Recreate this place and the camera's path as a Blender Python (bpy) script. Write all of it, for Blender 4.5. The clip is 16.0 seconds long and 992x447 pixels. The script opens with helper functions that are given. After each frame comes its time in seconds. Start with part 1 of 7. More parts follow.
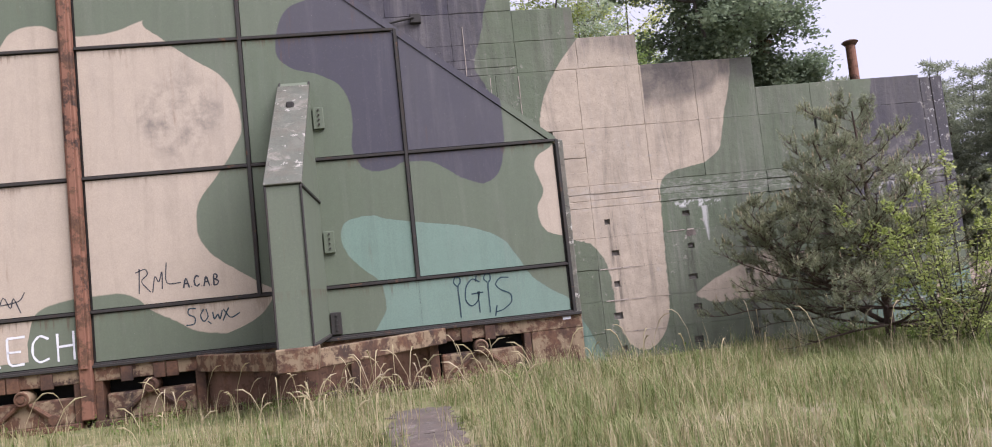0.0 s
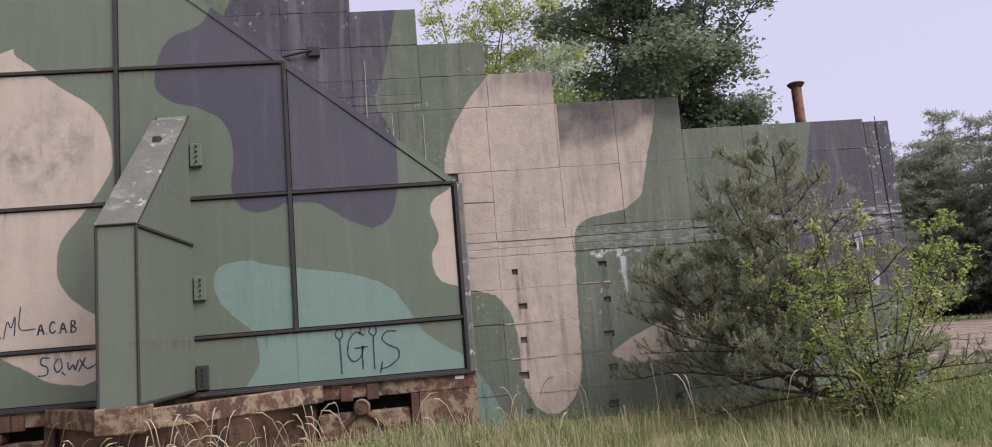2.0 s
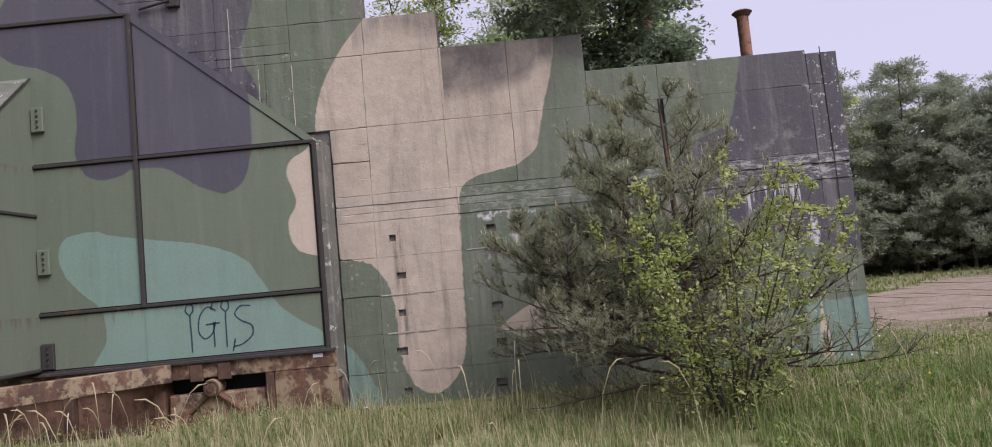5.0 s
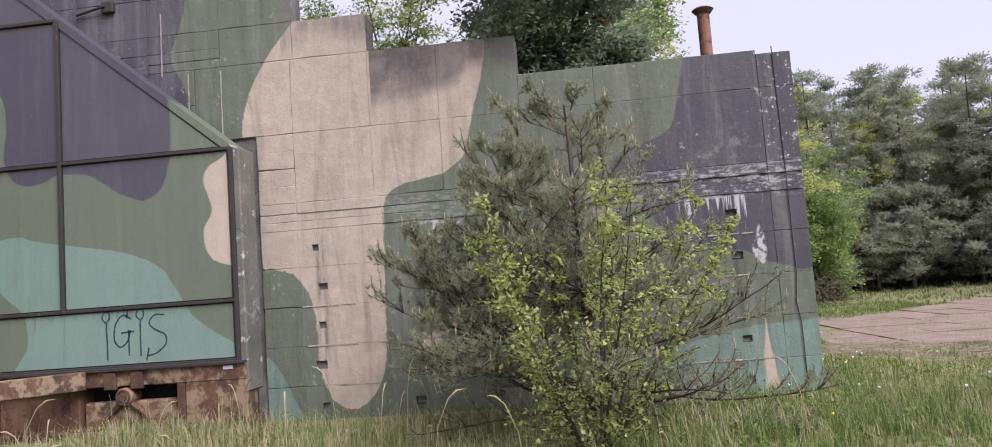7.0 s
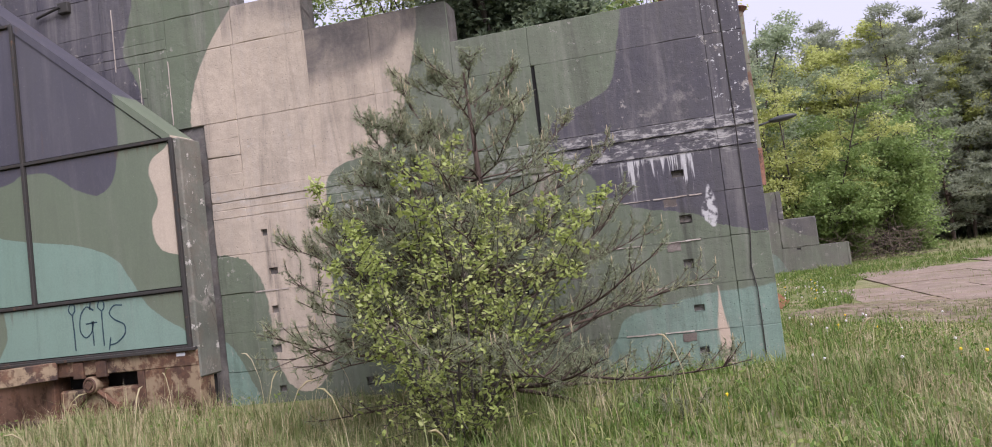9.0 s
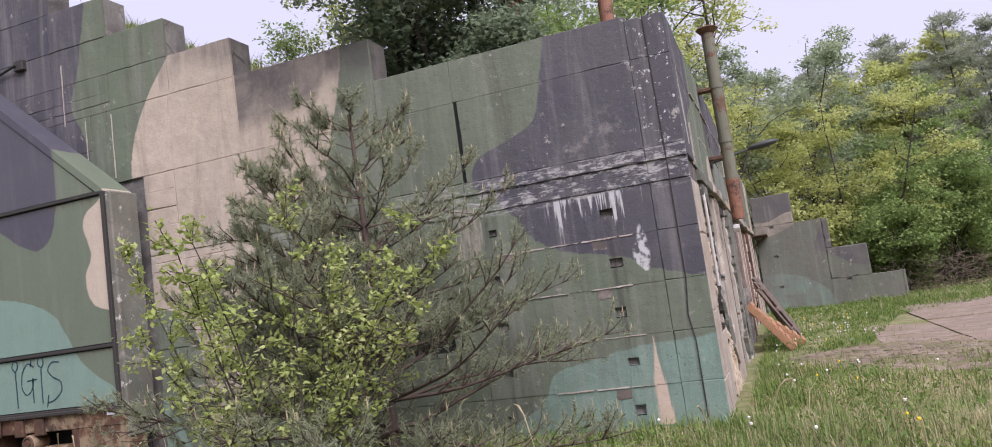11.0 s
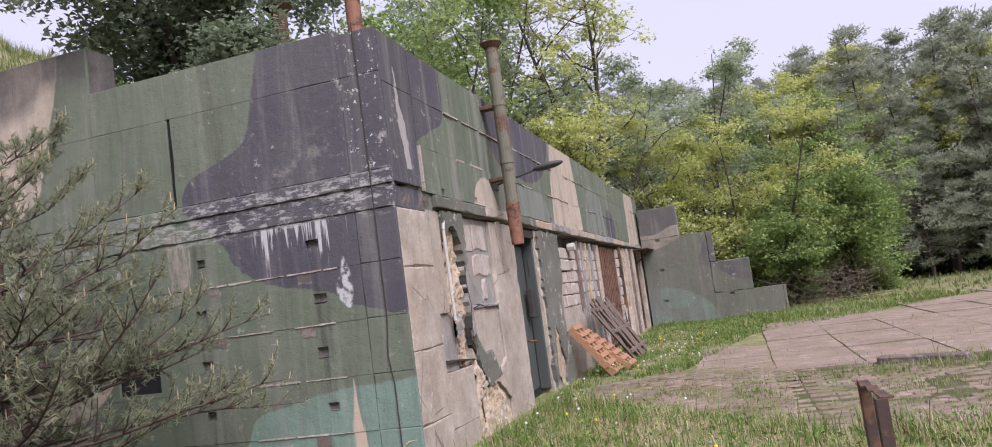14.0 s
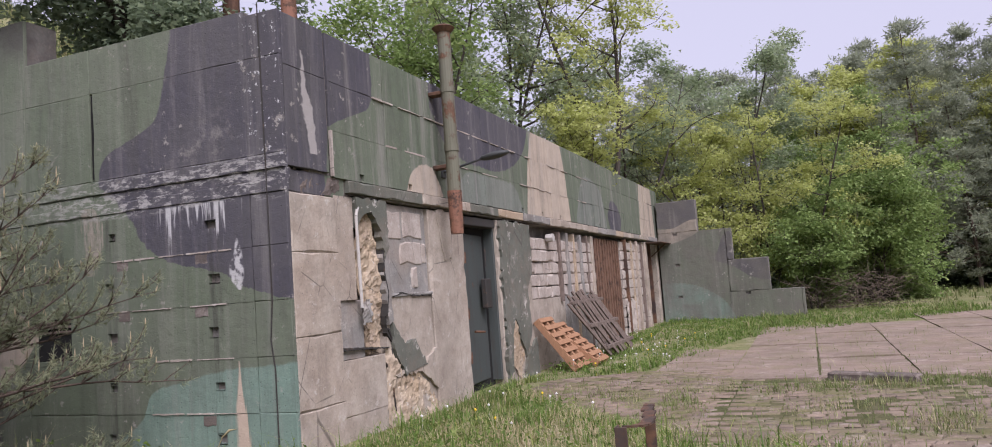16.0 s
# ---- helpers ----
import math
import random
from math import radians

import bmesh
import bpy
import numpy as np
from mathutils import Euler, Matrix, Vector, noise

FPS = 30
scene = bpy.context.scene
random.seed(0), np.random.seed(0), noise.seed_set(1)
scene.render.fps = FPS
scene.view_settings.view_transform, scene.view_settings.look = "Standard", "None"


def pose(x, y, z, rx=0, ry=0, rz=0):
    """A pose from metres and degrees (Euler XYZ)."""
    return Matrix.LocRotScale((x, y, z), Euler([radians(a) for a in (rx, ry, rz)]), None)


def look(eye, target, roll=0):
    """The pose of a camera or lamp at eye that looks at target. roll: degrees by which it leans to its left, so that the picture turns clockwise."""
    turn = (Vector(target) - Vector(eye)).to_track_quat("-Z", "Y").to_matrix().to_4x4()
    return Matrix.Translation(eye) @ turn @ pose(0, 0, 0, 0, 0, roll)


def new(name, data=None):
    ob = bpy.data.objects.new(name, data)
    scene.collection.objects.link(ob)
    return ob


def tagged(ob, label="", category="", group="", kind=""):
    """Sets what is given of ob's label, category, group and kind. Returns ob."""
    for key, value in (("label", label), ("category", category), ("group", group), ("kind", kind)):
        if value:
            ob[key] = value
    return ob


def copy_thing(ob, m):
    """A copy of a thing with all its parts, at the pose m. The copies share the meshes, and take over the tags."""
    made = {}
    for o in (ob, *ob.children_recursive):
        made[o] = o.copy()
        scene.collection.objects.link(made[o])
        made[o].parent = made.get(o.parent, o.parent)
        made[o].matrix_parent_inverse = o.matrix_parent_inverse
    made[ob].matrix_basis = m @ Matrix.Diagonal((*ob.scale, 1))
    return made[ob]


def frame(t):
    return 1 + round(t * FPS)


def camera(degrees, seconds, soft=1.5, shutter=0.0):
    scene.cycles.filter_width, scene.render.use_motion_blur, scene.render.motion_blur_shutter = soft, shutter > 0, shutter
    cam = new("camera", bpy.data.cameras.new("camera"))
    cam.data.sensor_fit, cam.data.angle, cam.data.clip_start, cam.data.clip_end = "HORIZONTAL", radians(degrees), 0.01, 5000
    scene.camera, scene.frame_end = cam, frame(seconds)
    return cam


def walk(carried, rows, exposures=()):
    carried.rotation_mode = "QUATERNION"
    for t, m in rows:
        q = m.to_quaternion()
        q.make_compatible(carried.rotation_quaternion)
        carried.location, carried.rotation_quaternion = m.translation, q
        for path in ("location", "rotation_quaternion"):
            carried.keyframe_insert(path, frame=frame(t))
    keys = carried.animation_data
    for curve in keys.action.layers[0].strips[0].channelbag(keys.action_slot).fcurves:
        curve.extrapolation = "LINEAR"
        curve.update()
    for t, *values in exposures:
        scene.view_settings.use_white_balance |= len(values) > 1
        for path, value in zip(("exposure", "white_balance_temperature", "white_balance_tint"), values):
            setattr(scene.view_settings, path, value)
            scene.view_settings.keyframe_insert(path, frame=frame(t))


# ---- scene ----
cam = camera(65.6, 16.0, soft=1.0)
METRES, EYE, TILT, LEAN, TURN = 17.5, 1.59, -0.8, 0.0, -7.2
ROWS = [
    (0.0, 0.0, 0.0, 0.0, 0.54, 5.15, 5.98),
    (0.5, 0.029, 0.0185, 0.0004, 0.73, 6.45, 5.23),
    (1.0, 0.0565, 0.0341, 0.0001, 1.82, 6.61, 4.4),
    (1.5, 0.0869, 0.0501, -0.0, 2.01, 8.29, 4.22),
    (2.0, 0.1184, 0.0634, -0.0012, 1.99, 8.58, 4.71),
    (2.5, 0.1507, 0.0815, -0.0001, 0.26, 10.71, 5.48),
    (3.0, 0.1802, 0.0933, 0.0007, 1.35, 10.28, 5.88),
    (5.5, 0.3297, 0.168, 0.0046, 10.29, 5.02, 4.99),
    (6.0, 0.3606, 0.1803, 0.0063, 11.69, 5.61, 4.84),
    (6.5, 0.3875, 0.1971, 0.0057, 11.74, 5.72, 4.51),
    (7.0, 0.4172, 0.2081, 0.0061, 13.83, 5.75, 3.97),
    (7.5, 0.4462, 0.2234, 0.0043, 15.02, 5.22, 1.81),
    (8.0, 0.4771, 0.2375, 0.0046, 16.0, 3.89, 3.86),
    (10.5, 0.604, 0.3308, 0.0042, 27.91, 4.83, 7.26),
    (11.0, 0.6249, 0.3543, 0.005, 27.83, 6.79, 7.47),
    (11.5, 0.649, 0.3735, 0.0049, 28.0, 5.96, 6.84),
    (12.0, 0.667, 0.3972, 0.0047, 27.83, 5.99, 5.5),
    (12.5, 0.6912, 0.4141, 0.006, 27.44, 5.71, 4.62),
    (13.0, 0.7097, 0.4309, 0.005, 26.67, 5.44, 4.84),
    (13.5, 0.7323, 0.446, 0.0062, 26.16, 6.49, 5.2),
    (14.0, 0.7562, 0.4618, 0.0069, 24.93, 6.58, 7.31),
    (14.5, 0.7788, 0.4793, 0.0069, 22.0, 6.47, 6.98),
    (15.0, 0.8024, 0.4891, 0.0069, 23.95, 6.18, 4.62),
    (15.5, 0.823, 0.5048, 0.0053, 25.71, 8.09, 4.58),
    (16.0, 0.8448, 0.5174, 0.0046, 29.41, 5.64, 3.85),
]
EXPOSURES = [(0.0, 1.5, 5900, 23), (1.0, 1.4, 5900, 23), (2.5, 1.05, 5900, 23), (3.2, 1.05, 5900, 23), (5.5, 1.2, 5900, 23), (6.0, 1.35, 5900, 23), (7.0, 1.42, 5900, 23), (10.5, 1.42, 5900, 23), (11.5, 1.32, 5900, 23), (13.0, 1.38, 5900, 23), (15.5, 1.27, 5900, 23), (16.0, 1.15, 5900, 23)]
walk(cam, [(t, pose(0, 0, EYE, TILT, LEAN, TURN) @ pose(METRES * x, METRES * y, METRES * z, 90 + pitch, roll, yaw)) for t, x, y, z, yaw, pitch, roll in ROWS], EXPOSURES)

# ---- light: bright overcast sky with a veiled sun behind the walker's right shoulder ----
SUN_ELEVATION, SUN_AZIMUTH = 48.0, 134.0
world = bpy.data.worlds.new("overcast_sky")
scene.world = world
world.use_nodes = True
wt = world.node_tree
wt.nodes.clear()
sky = wt.nodes.new("ShaderNodeTexSky")
sky.sky_type = "NISHITA"
sky.sun_disc = False
sky.sun_elevation, sky.sun_rotation = radians(SUN_ELEVATION), radians(SUN_AZIMUTH)
sky.dust_density, sky.air_density, sky.ozone_density = 4.0, 1.0, 1.0
grey = wt.nodes.new("ShaderNodeHueSaturation")
grey.inputs["Saturation"].default_value = 0.3
veil = wt.nodes.new("ShaderNodeMix")
veil.data_type = "RGBA"
veil.inputs[0].default_value = 0.8
veil.inputs[7].default_value = (3.95, 3.85, 4.3, 1)
back = wt.nodes.new("ShaderNodeBackground")
back.inputs["Strength"].default_value = 0.084
wout = wt.nodes.new("ShaderNodeOutputWorld")
wt.links.new(sky.outputs[0], grey.inputs["Color"])
wt.links.new(grey.outputs[0], veil.inputs[6])
wt.links.new(veil.outputs[2], back.inputs["Color"])
wt.links.new(back.outputs[0], wout.inputs["Surface"])

sun_data = bpy.data.lights.new("sun", "SUN")
sun_data.energy, sun_data.angle, sun_data.color = 2.1, radians(40), (1.0, 0.97, 0.94)
sun = new("sun", sun_data)
az, el = radians(SUN_AZIMUTH), radians(SUN_ELEVATION)
sun_dir = Vector((math.sin(az) * math.cos(el), math.cos(az) * math.cos(el), math.sin(el)))
sun.matrix_world = look(sun_dir * 60, (0, 0, 0))


# ---- material tools ----
class Nodes:
    """A small wrapper to write node trees in one line a node."""

    def __init__(self, name):
        self.mat = bpy.data.materials.new(name)
        self.mat.use_nodes = True
        self.t = self.mat.node_tree
        self.t.nodes.clear()
        self.out = self.t.nodes.new("ShaderNodeOutputMaterial")

    def put(self, socket, value):
        if isinstance(value, bpy.types.NodeSocket):
            self.t.links.new(value, socket)
        else:
            socket.default_value = value

    def math(self, op, a, b=0.0, c=0.0, clamp=False):
        n = self.t.nodes.new("ShaderNodeMath")
        n.operation, n.use_clamp = op, clamp
        for s, v in zip(n.inputs, (a, b, c)):
            self.put(s, v)
        return n.outputs[0]

    def mix(self, fac, a, b, blend="MIX"):
        n = self.t.nodes.new("ShaderNodeMix")
        n.data_type, n.blend_type = "RGBA", blend
        for s, v in ((n.inputs[0], fac), (n.inputs[6], a), (n.inputs[7], b)):
            self.put(s, (*v, 1) if isinstance(v, tuple) and len(v) == 3 else v)
        return n.outputs[2]

    def ramp(self, v, lo, hi, a=0.0, b=1.0):
        n = self.t.nodes.new("ShaderNodeMapRange")
        for s, x in zip(n.inputs, (v, lo, hi, a, b)):
            self.put(s, x)
        return n.outputs[0]

    def noise(self, vec, scale, detail=4.0, rough=0.55, dist=0.0):
        n = self.t.nodes.new("ShaderNodeTexNoise")
        self.put(n.inputs["Vector"], vec)
        n.inputs["Scale"].default_value, n.inputs["Detail"].default_value = scale, detail
        n.inputs["Roughness"].default_value, n.inputs["Distortion"].default_value = rough, dist
        return n.outputs[0]

    def voronoi(self, vec, scale, feature="F1"):
        n = self.t.nodes.new("ShaderNodeTexVoronoi")
        n.feature = feature
        self.put(n.inputs["Vector"], vec)
        n.inputs["Scale"].default_value = scale
        return n.outputs[0]

    def stretch(self, vec, x, y, z):
        n = self.t.nodes.new("ShaderNodeVectorMath")
        n.operation = "MULTIPLY"
        self.put(n.inputs[0], vec)
        n.inputs[1].default_value = (x, y, z)
        return n.outputs[0]

    def place(self):
        n = self.t.nodes.new("ShaderNodeNewGeometry")
        s = self.t.nodes.new("ShaderNodeSeparateXYZ")
        self.t.links.new(n.outputs["Position"], s.inputs[0])
        return n.outputs["Position"], s.outputs[0], s.outputs[1], s.outputs[2]

    def island(self):
        return self.t.nodes.new("ShaderNodeNewGeometry").outputs["Random Per Island"]

    def own(self):
        return self.t.nodes.new("ShaderNodeObjectInfo").outputs["Random"]

    def curve(self, value, pairs):
        n = self.t.nodes.new("ShaderNodeFloatCurve")
        c = n.mapping.curves[0]
        n.mapping.use_clip = False
        c.points[0].location, c.points[1].location = pairs[0], pairs[-1]
        for p in pairs[1:-1]:
            c.points.new(*p)
        for p in c.points:
            p.handle_type = "AUTO_CLAMPED"
        n.mapping.update()
        self.put(n.inputs["Value"], value)
        return n.outputs[0]

    def patch(self, along, across, rows, soft=0.012):
        """A painted patch: rows of (along, low edge, high edge), its edges smooth curves. Returns its mask."""
        rows = sorted(rows)
        a0, a1 = rows[0][0], rows[-1][0]
        b0 = min(r[1] for r in rows)
        b1 = max(r[2] for r in rows)
        u = self.ramp(along, a0, a1)
        low = self.ramp(self.curve(u, [((r[0] - a0) / (a1 - a0), (r[1] - b0) / (b1 - b0)) for r in rows]), 0, 1, b0, b1)
        high = self.ramp(self.curve(u, [((r[0] - a0) / (a1 - a0), (r[2] - b0) / (b1 - b0)) for r in rows]), 0, 1, b0, b1)
        m = self.math("MULTIPLY", self.ramp(self.math("SUBTRACT", across, low), -soft, soft), self.ramp(self.math("SUBTRACT", high, across), -soft, soft))
        ends = self.math("MULTIPLY", self.math("GREATER_THAN", along, a0), self.math("LESS_THAN", along, a1))
        return self.math("MULTIPLY", m, ends)

    def bsdf(self, colour, rough=0.8, metal=0.0, bump=None, strength=0.3, dist=0.01, spec=0.3):
        n = self.t.nodes.new("ShaderNodeBsdfPrincipled")
        self.put(n.inputs["Base Color"], (*colour, 1) if isinstance(colour, tuple) and len(colour) == 3 else colour)
        self.put(n.inputs["Roughness"], rough)
        self.put(n.inputs["Metallic"], metal)
        n.inputs["Specular IOR Level"].default_value = spec
        if bump is not None:
            b = self.t.nodes.new("ShaderNodeBump")
            b.inputs["Strength"].default_value, b.inputs["Distance"].default_value = strength, dist
            self.t.links.new(bump, b.inputs["Height"])
            self.t.links.new(b.outputs[0], n.inputs["Normal"])
        self.t.links.new(n.outputs[0], self.out.inputs[0])
        return n


GREEN, TAN, DARK, TEAL = (0.115, 0.140, 0.090), (0.465, 0.38, 0.288), (0.056, 0.052, 0.068), (0.165, 0.25, 0.195)
PALE = (0.165, 0.185, 0.15)
FAR = 60.0

# painted shapes of the doors and the front wall: rows of (z, x from, x to) or (x, z from, z to)
FRONT = [
    ("z", TAN, [(6.6, -FAR, -3.8), (6.48, -FAR, -3.9), (6.21, -FAR, -3.64), (5.85, -FAR, -3.2), (5.49, -FAR, -2.71), (5.04, -FAR, -2.49), (4.6, -FAR, -2.44), (4.23, -FAR, -2.6), (3.83, -FAR, -2.88), (3.38, -FAR, -3.22), (3.02, -FAR, -3.27), (2.59, -FAR, -3.12), (2.23, -FAR, -2.69), (1.99, -FAR, -2.35), (1.83, -FAR, -2.14), (1.61, -FAR, -2.23), (1.38, -FAR, -2.5), (1.22, -FAR, -2.91), (1.1, -FAR, -3.3)]),
    ("x", GREEN, [(-9.0, 5.0, 8), (-6.6, 5.8, 8), (-6.17, 6.16, 8), (-5.91, 6.46, 8), (-5.57, 6.53, 8), (-5.18, 6.39, 8), (-4.89, 6.31, 8), (-4.34, 6.36, 8), (-3.98, 6.49, 8), (-3.6, 6.6, 8)]),
    ("x", GREEN, [(-5.97, 0.4, 1.4), (-5.79, 0.4, 1.87), (-5.4, 0.4, 2.0), (-5.02, 0.4, 2.03), (-4.63, 0.4, 2.04), (-4.34, 0.4, 1.96), (-4.07, 0.4, 1.72), (-3.7, 0.4, 1.5), (-3.4, 0.4, 1.32), (-2.91, 0.4, 1.22), (-2.6, 0.4, 1.2)]),
    ("z", DARK, [(9.5, -0.4, 2.6), (8.0, -0.55, 2.4), (7.3, -0.8, 2.1), (6.85, -1.0, 2.0), (6.72, -1.2, 1.97), (6.57, -1.54, 1.92), (6.25, -1.72, 1.85), (5.86, -1.78, 1.72), (5.58, -1.61, 1.65), (5.37, -1.05, 1.7), (5.07, -0.7, 1.84), (4.57, -0.61, 1.95), (4.13, -0.66, 1.95), (3.77, -0.53, 1.9), (3.48, -0.3, 1.8), (3.36, -0.2, 1.68), (3.29, 0.5, 1.5)]),
    ("x", GREEN, [(-0.62, 2.6, 3.9), (-0.5, 2.6, 3.74), (-0.24, 2.6, 3.66), (0.0, 2.6, 3.7), (0.2, 2.6, 3.78), (0.63, 2.6, 3.75), (0.9, 2.6, 3.6), (1.14, 2.6, 3.43), (1.5, 2.6, 3.28)]),
    ("z", TEAL, [(2.92, -0.6, -0.4), (2.86, -0.85, -0.25), (2.74, -0.95, 0.32), (2.57, -0.97, 1.17), (2.34, -0.9, 1.69), (2.04, -0.66, 1.93), (1.82, -0.42, 2.05), (1.6, -0.34, 2.2), (1.38, -0.33, 2.47), (1.13, -0.45, 2.83), (0.8, -0.7, 3.0)]),
    ("z", TAN, [(6.3, 4.0, 6.65), (6.05, 3.72, 6.62), (5.82, 3.5, 6.6), (5.27, 3.07, 6.52), (4.7, 2.8, 6.4), (4.26, 2.73, 6.26), (4.0, 2.84, 6.2), (3.85, 2.75, 6.16), (3.66, 2.47, 6.1), (3.49, 2.42, 5.9), (3.4, 2.44, 5.74), (3.3, 2.48, 5.15), (3.09, 2.53, 4.88), (2.76, 2.40, 4.85), (2.43, 2.47, 4.83), (2.26, 2.82, 4.82), (2.09, 3.43, 4.82), (1.75, 3.66, 4.8), (1.28, 3.74, 4.79), (0.54, 3.8, 4.71), (0.21, 3.97, 4.5), (0.08, 4.2, 4.3)]),
    ("x", TAN, [(5.3, 0.95, 1.0), (5.71, 0.8, 1.24), (6.3, 0.8, 1.47), (6.77, 1.0, 1.66), (7.1, 1.35, 1.42)]),
    ("x", TEAL, [(2.5, -0.5, 0.95), (2.95, -0.5, 0.92), (3.15, -0.5, 0.7), (3.35, -0.5, 0.3), (3.55, -0.5, -0.2)]),
    ("z", DARK, [(4.95, 9.36, FAR), (4.64, 9.32, FAR), (4.19, 9.22, FAR), (3.85, 9.12, FAR), (3.69, 8.98, FAR), (3.56, 8.63, FAR), (3.45, 8.32, FAR), (3.16, 8.19, FAR), (2.9, 8.42, FAR), (2.68, 8.65, FAR), (2.27, 8.95, FAR), (2.09, 9.34, FAR), (1.95, 9.95, FAR), (1.75, 10.3, FAR), (1.6, 10.9, FAR)]),
    ("x", TEAL, [(8.3, -0.5, 0.1), (8.75, -0.5, 0.4), (8.91, -0.5, 0.68), (9.39, -0.5, 0.8), (10.01, -0.5, 0.91), (10.59, -0.5, 0.94), (11.2, -0.5, 1.0)]),
]
# the side wall above its ledge: rows of (z, y from, y to) or (y, z from, z to)
SIDE = [
    ("z", DARK, [(4.95, -FAR, 15.62), (4.3, -FAR, 15.62), (3.96, -FAR, 15.5), (3.75, -FAR, 14.99), (3.55, -FAR, 14.58), (2.7, -FAR, 14.48)]),
    ("x", DARK, [(17.24, 4.3, 5), (18.06, 3.7, 5), (19.29, 3.62, 5), (20.22, 3.72, 5), (21.14, 4.1, 5), (21.65, 4.7, 5)]),
    ("x", TAN, [(21.29, 2.4, 3.1), (21.65, 2.4, 4.3), (22.16, 2.4, 5), (23.49, 2.4, 5), (23.9, 2.4, 4.4), (24.21, 2.4, 3.0)]),
    ("x", TAN, [(16.32, 2.6, 2.9), (16.58, 2.6, 3.28), (17.04, 2.6, 3.42), (17.35, 2.6, 3.25), (17.55, 2.6, 2.9)]),
    ("x", TAN, [(32.2, 2.4, 3.4), (32.82, 2.4, 5), (34.25, 2.4, 5), (34.66, 2.4, 3.2)]),
    ("x", PALE, [(17.86, 2.4, 2.9), (18.68, 2.4, 3.5), (20.32, 2.4, 3.5), (21.14, 2.4, 3.0)]),
    ("x", DARK, [(27.9, 3.2, 3.4), (28.41, 2.8, 3.8), (29.03, 2.8, 3.7), (29.44, 3.2, 3.4)]),
    ("x", PALE, [(24.72, 2.4, 3.2), (25.85, 2.4, 4.2), (27.08, 2.4, 4.0), (27.7, 2.4, 3.2)]),
]
REAR = [
    ("x", TEAL, [(10.5, -0.5, 1.3), (11.3, -0.5, 1.32), (12.0, -0.5, 1.2), (12.7, -0.5, 0.85), (13.2, -0.5, 0.3), (13.4, -0.5, -0.2)]),
    ("x", DARK, [(12.8, 2.0, 2.1), (13.4, 1.75, 3), (14.0, 1.35, 3), (14.6, 1.2, 3)]),
    ("x", DARK, [(10.5, 3.4, 6), (11.5, 3.25, 6), (12.6, 3.6, 6)]),
    ("x", TAN, [(10.5, 2.6, 3.3), (11.3, 2.7, 3.25), (12.2, 3.0, 3.5), (12.5, 3.3, 3.5)]),
]


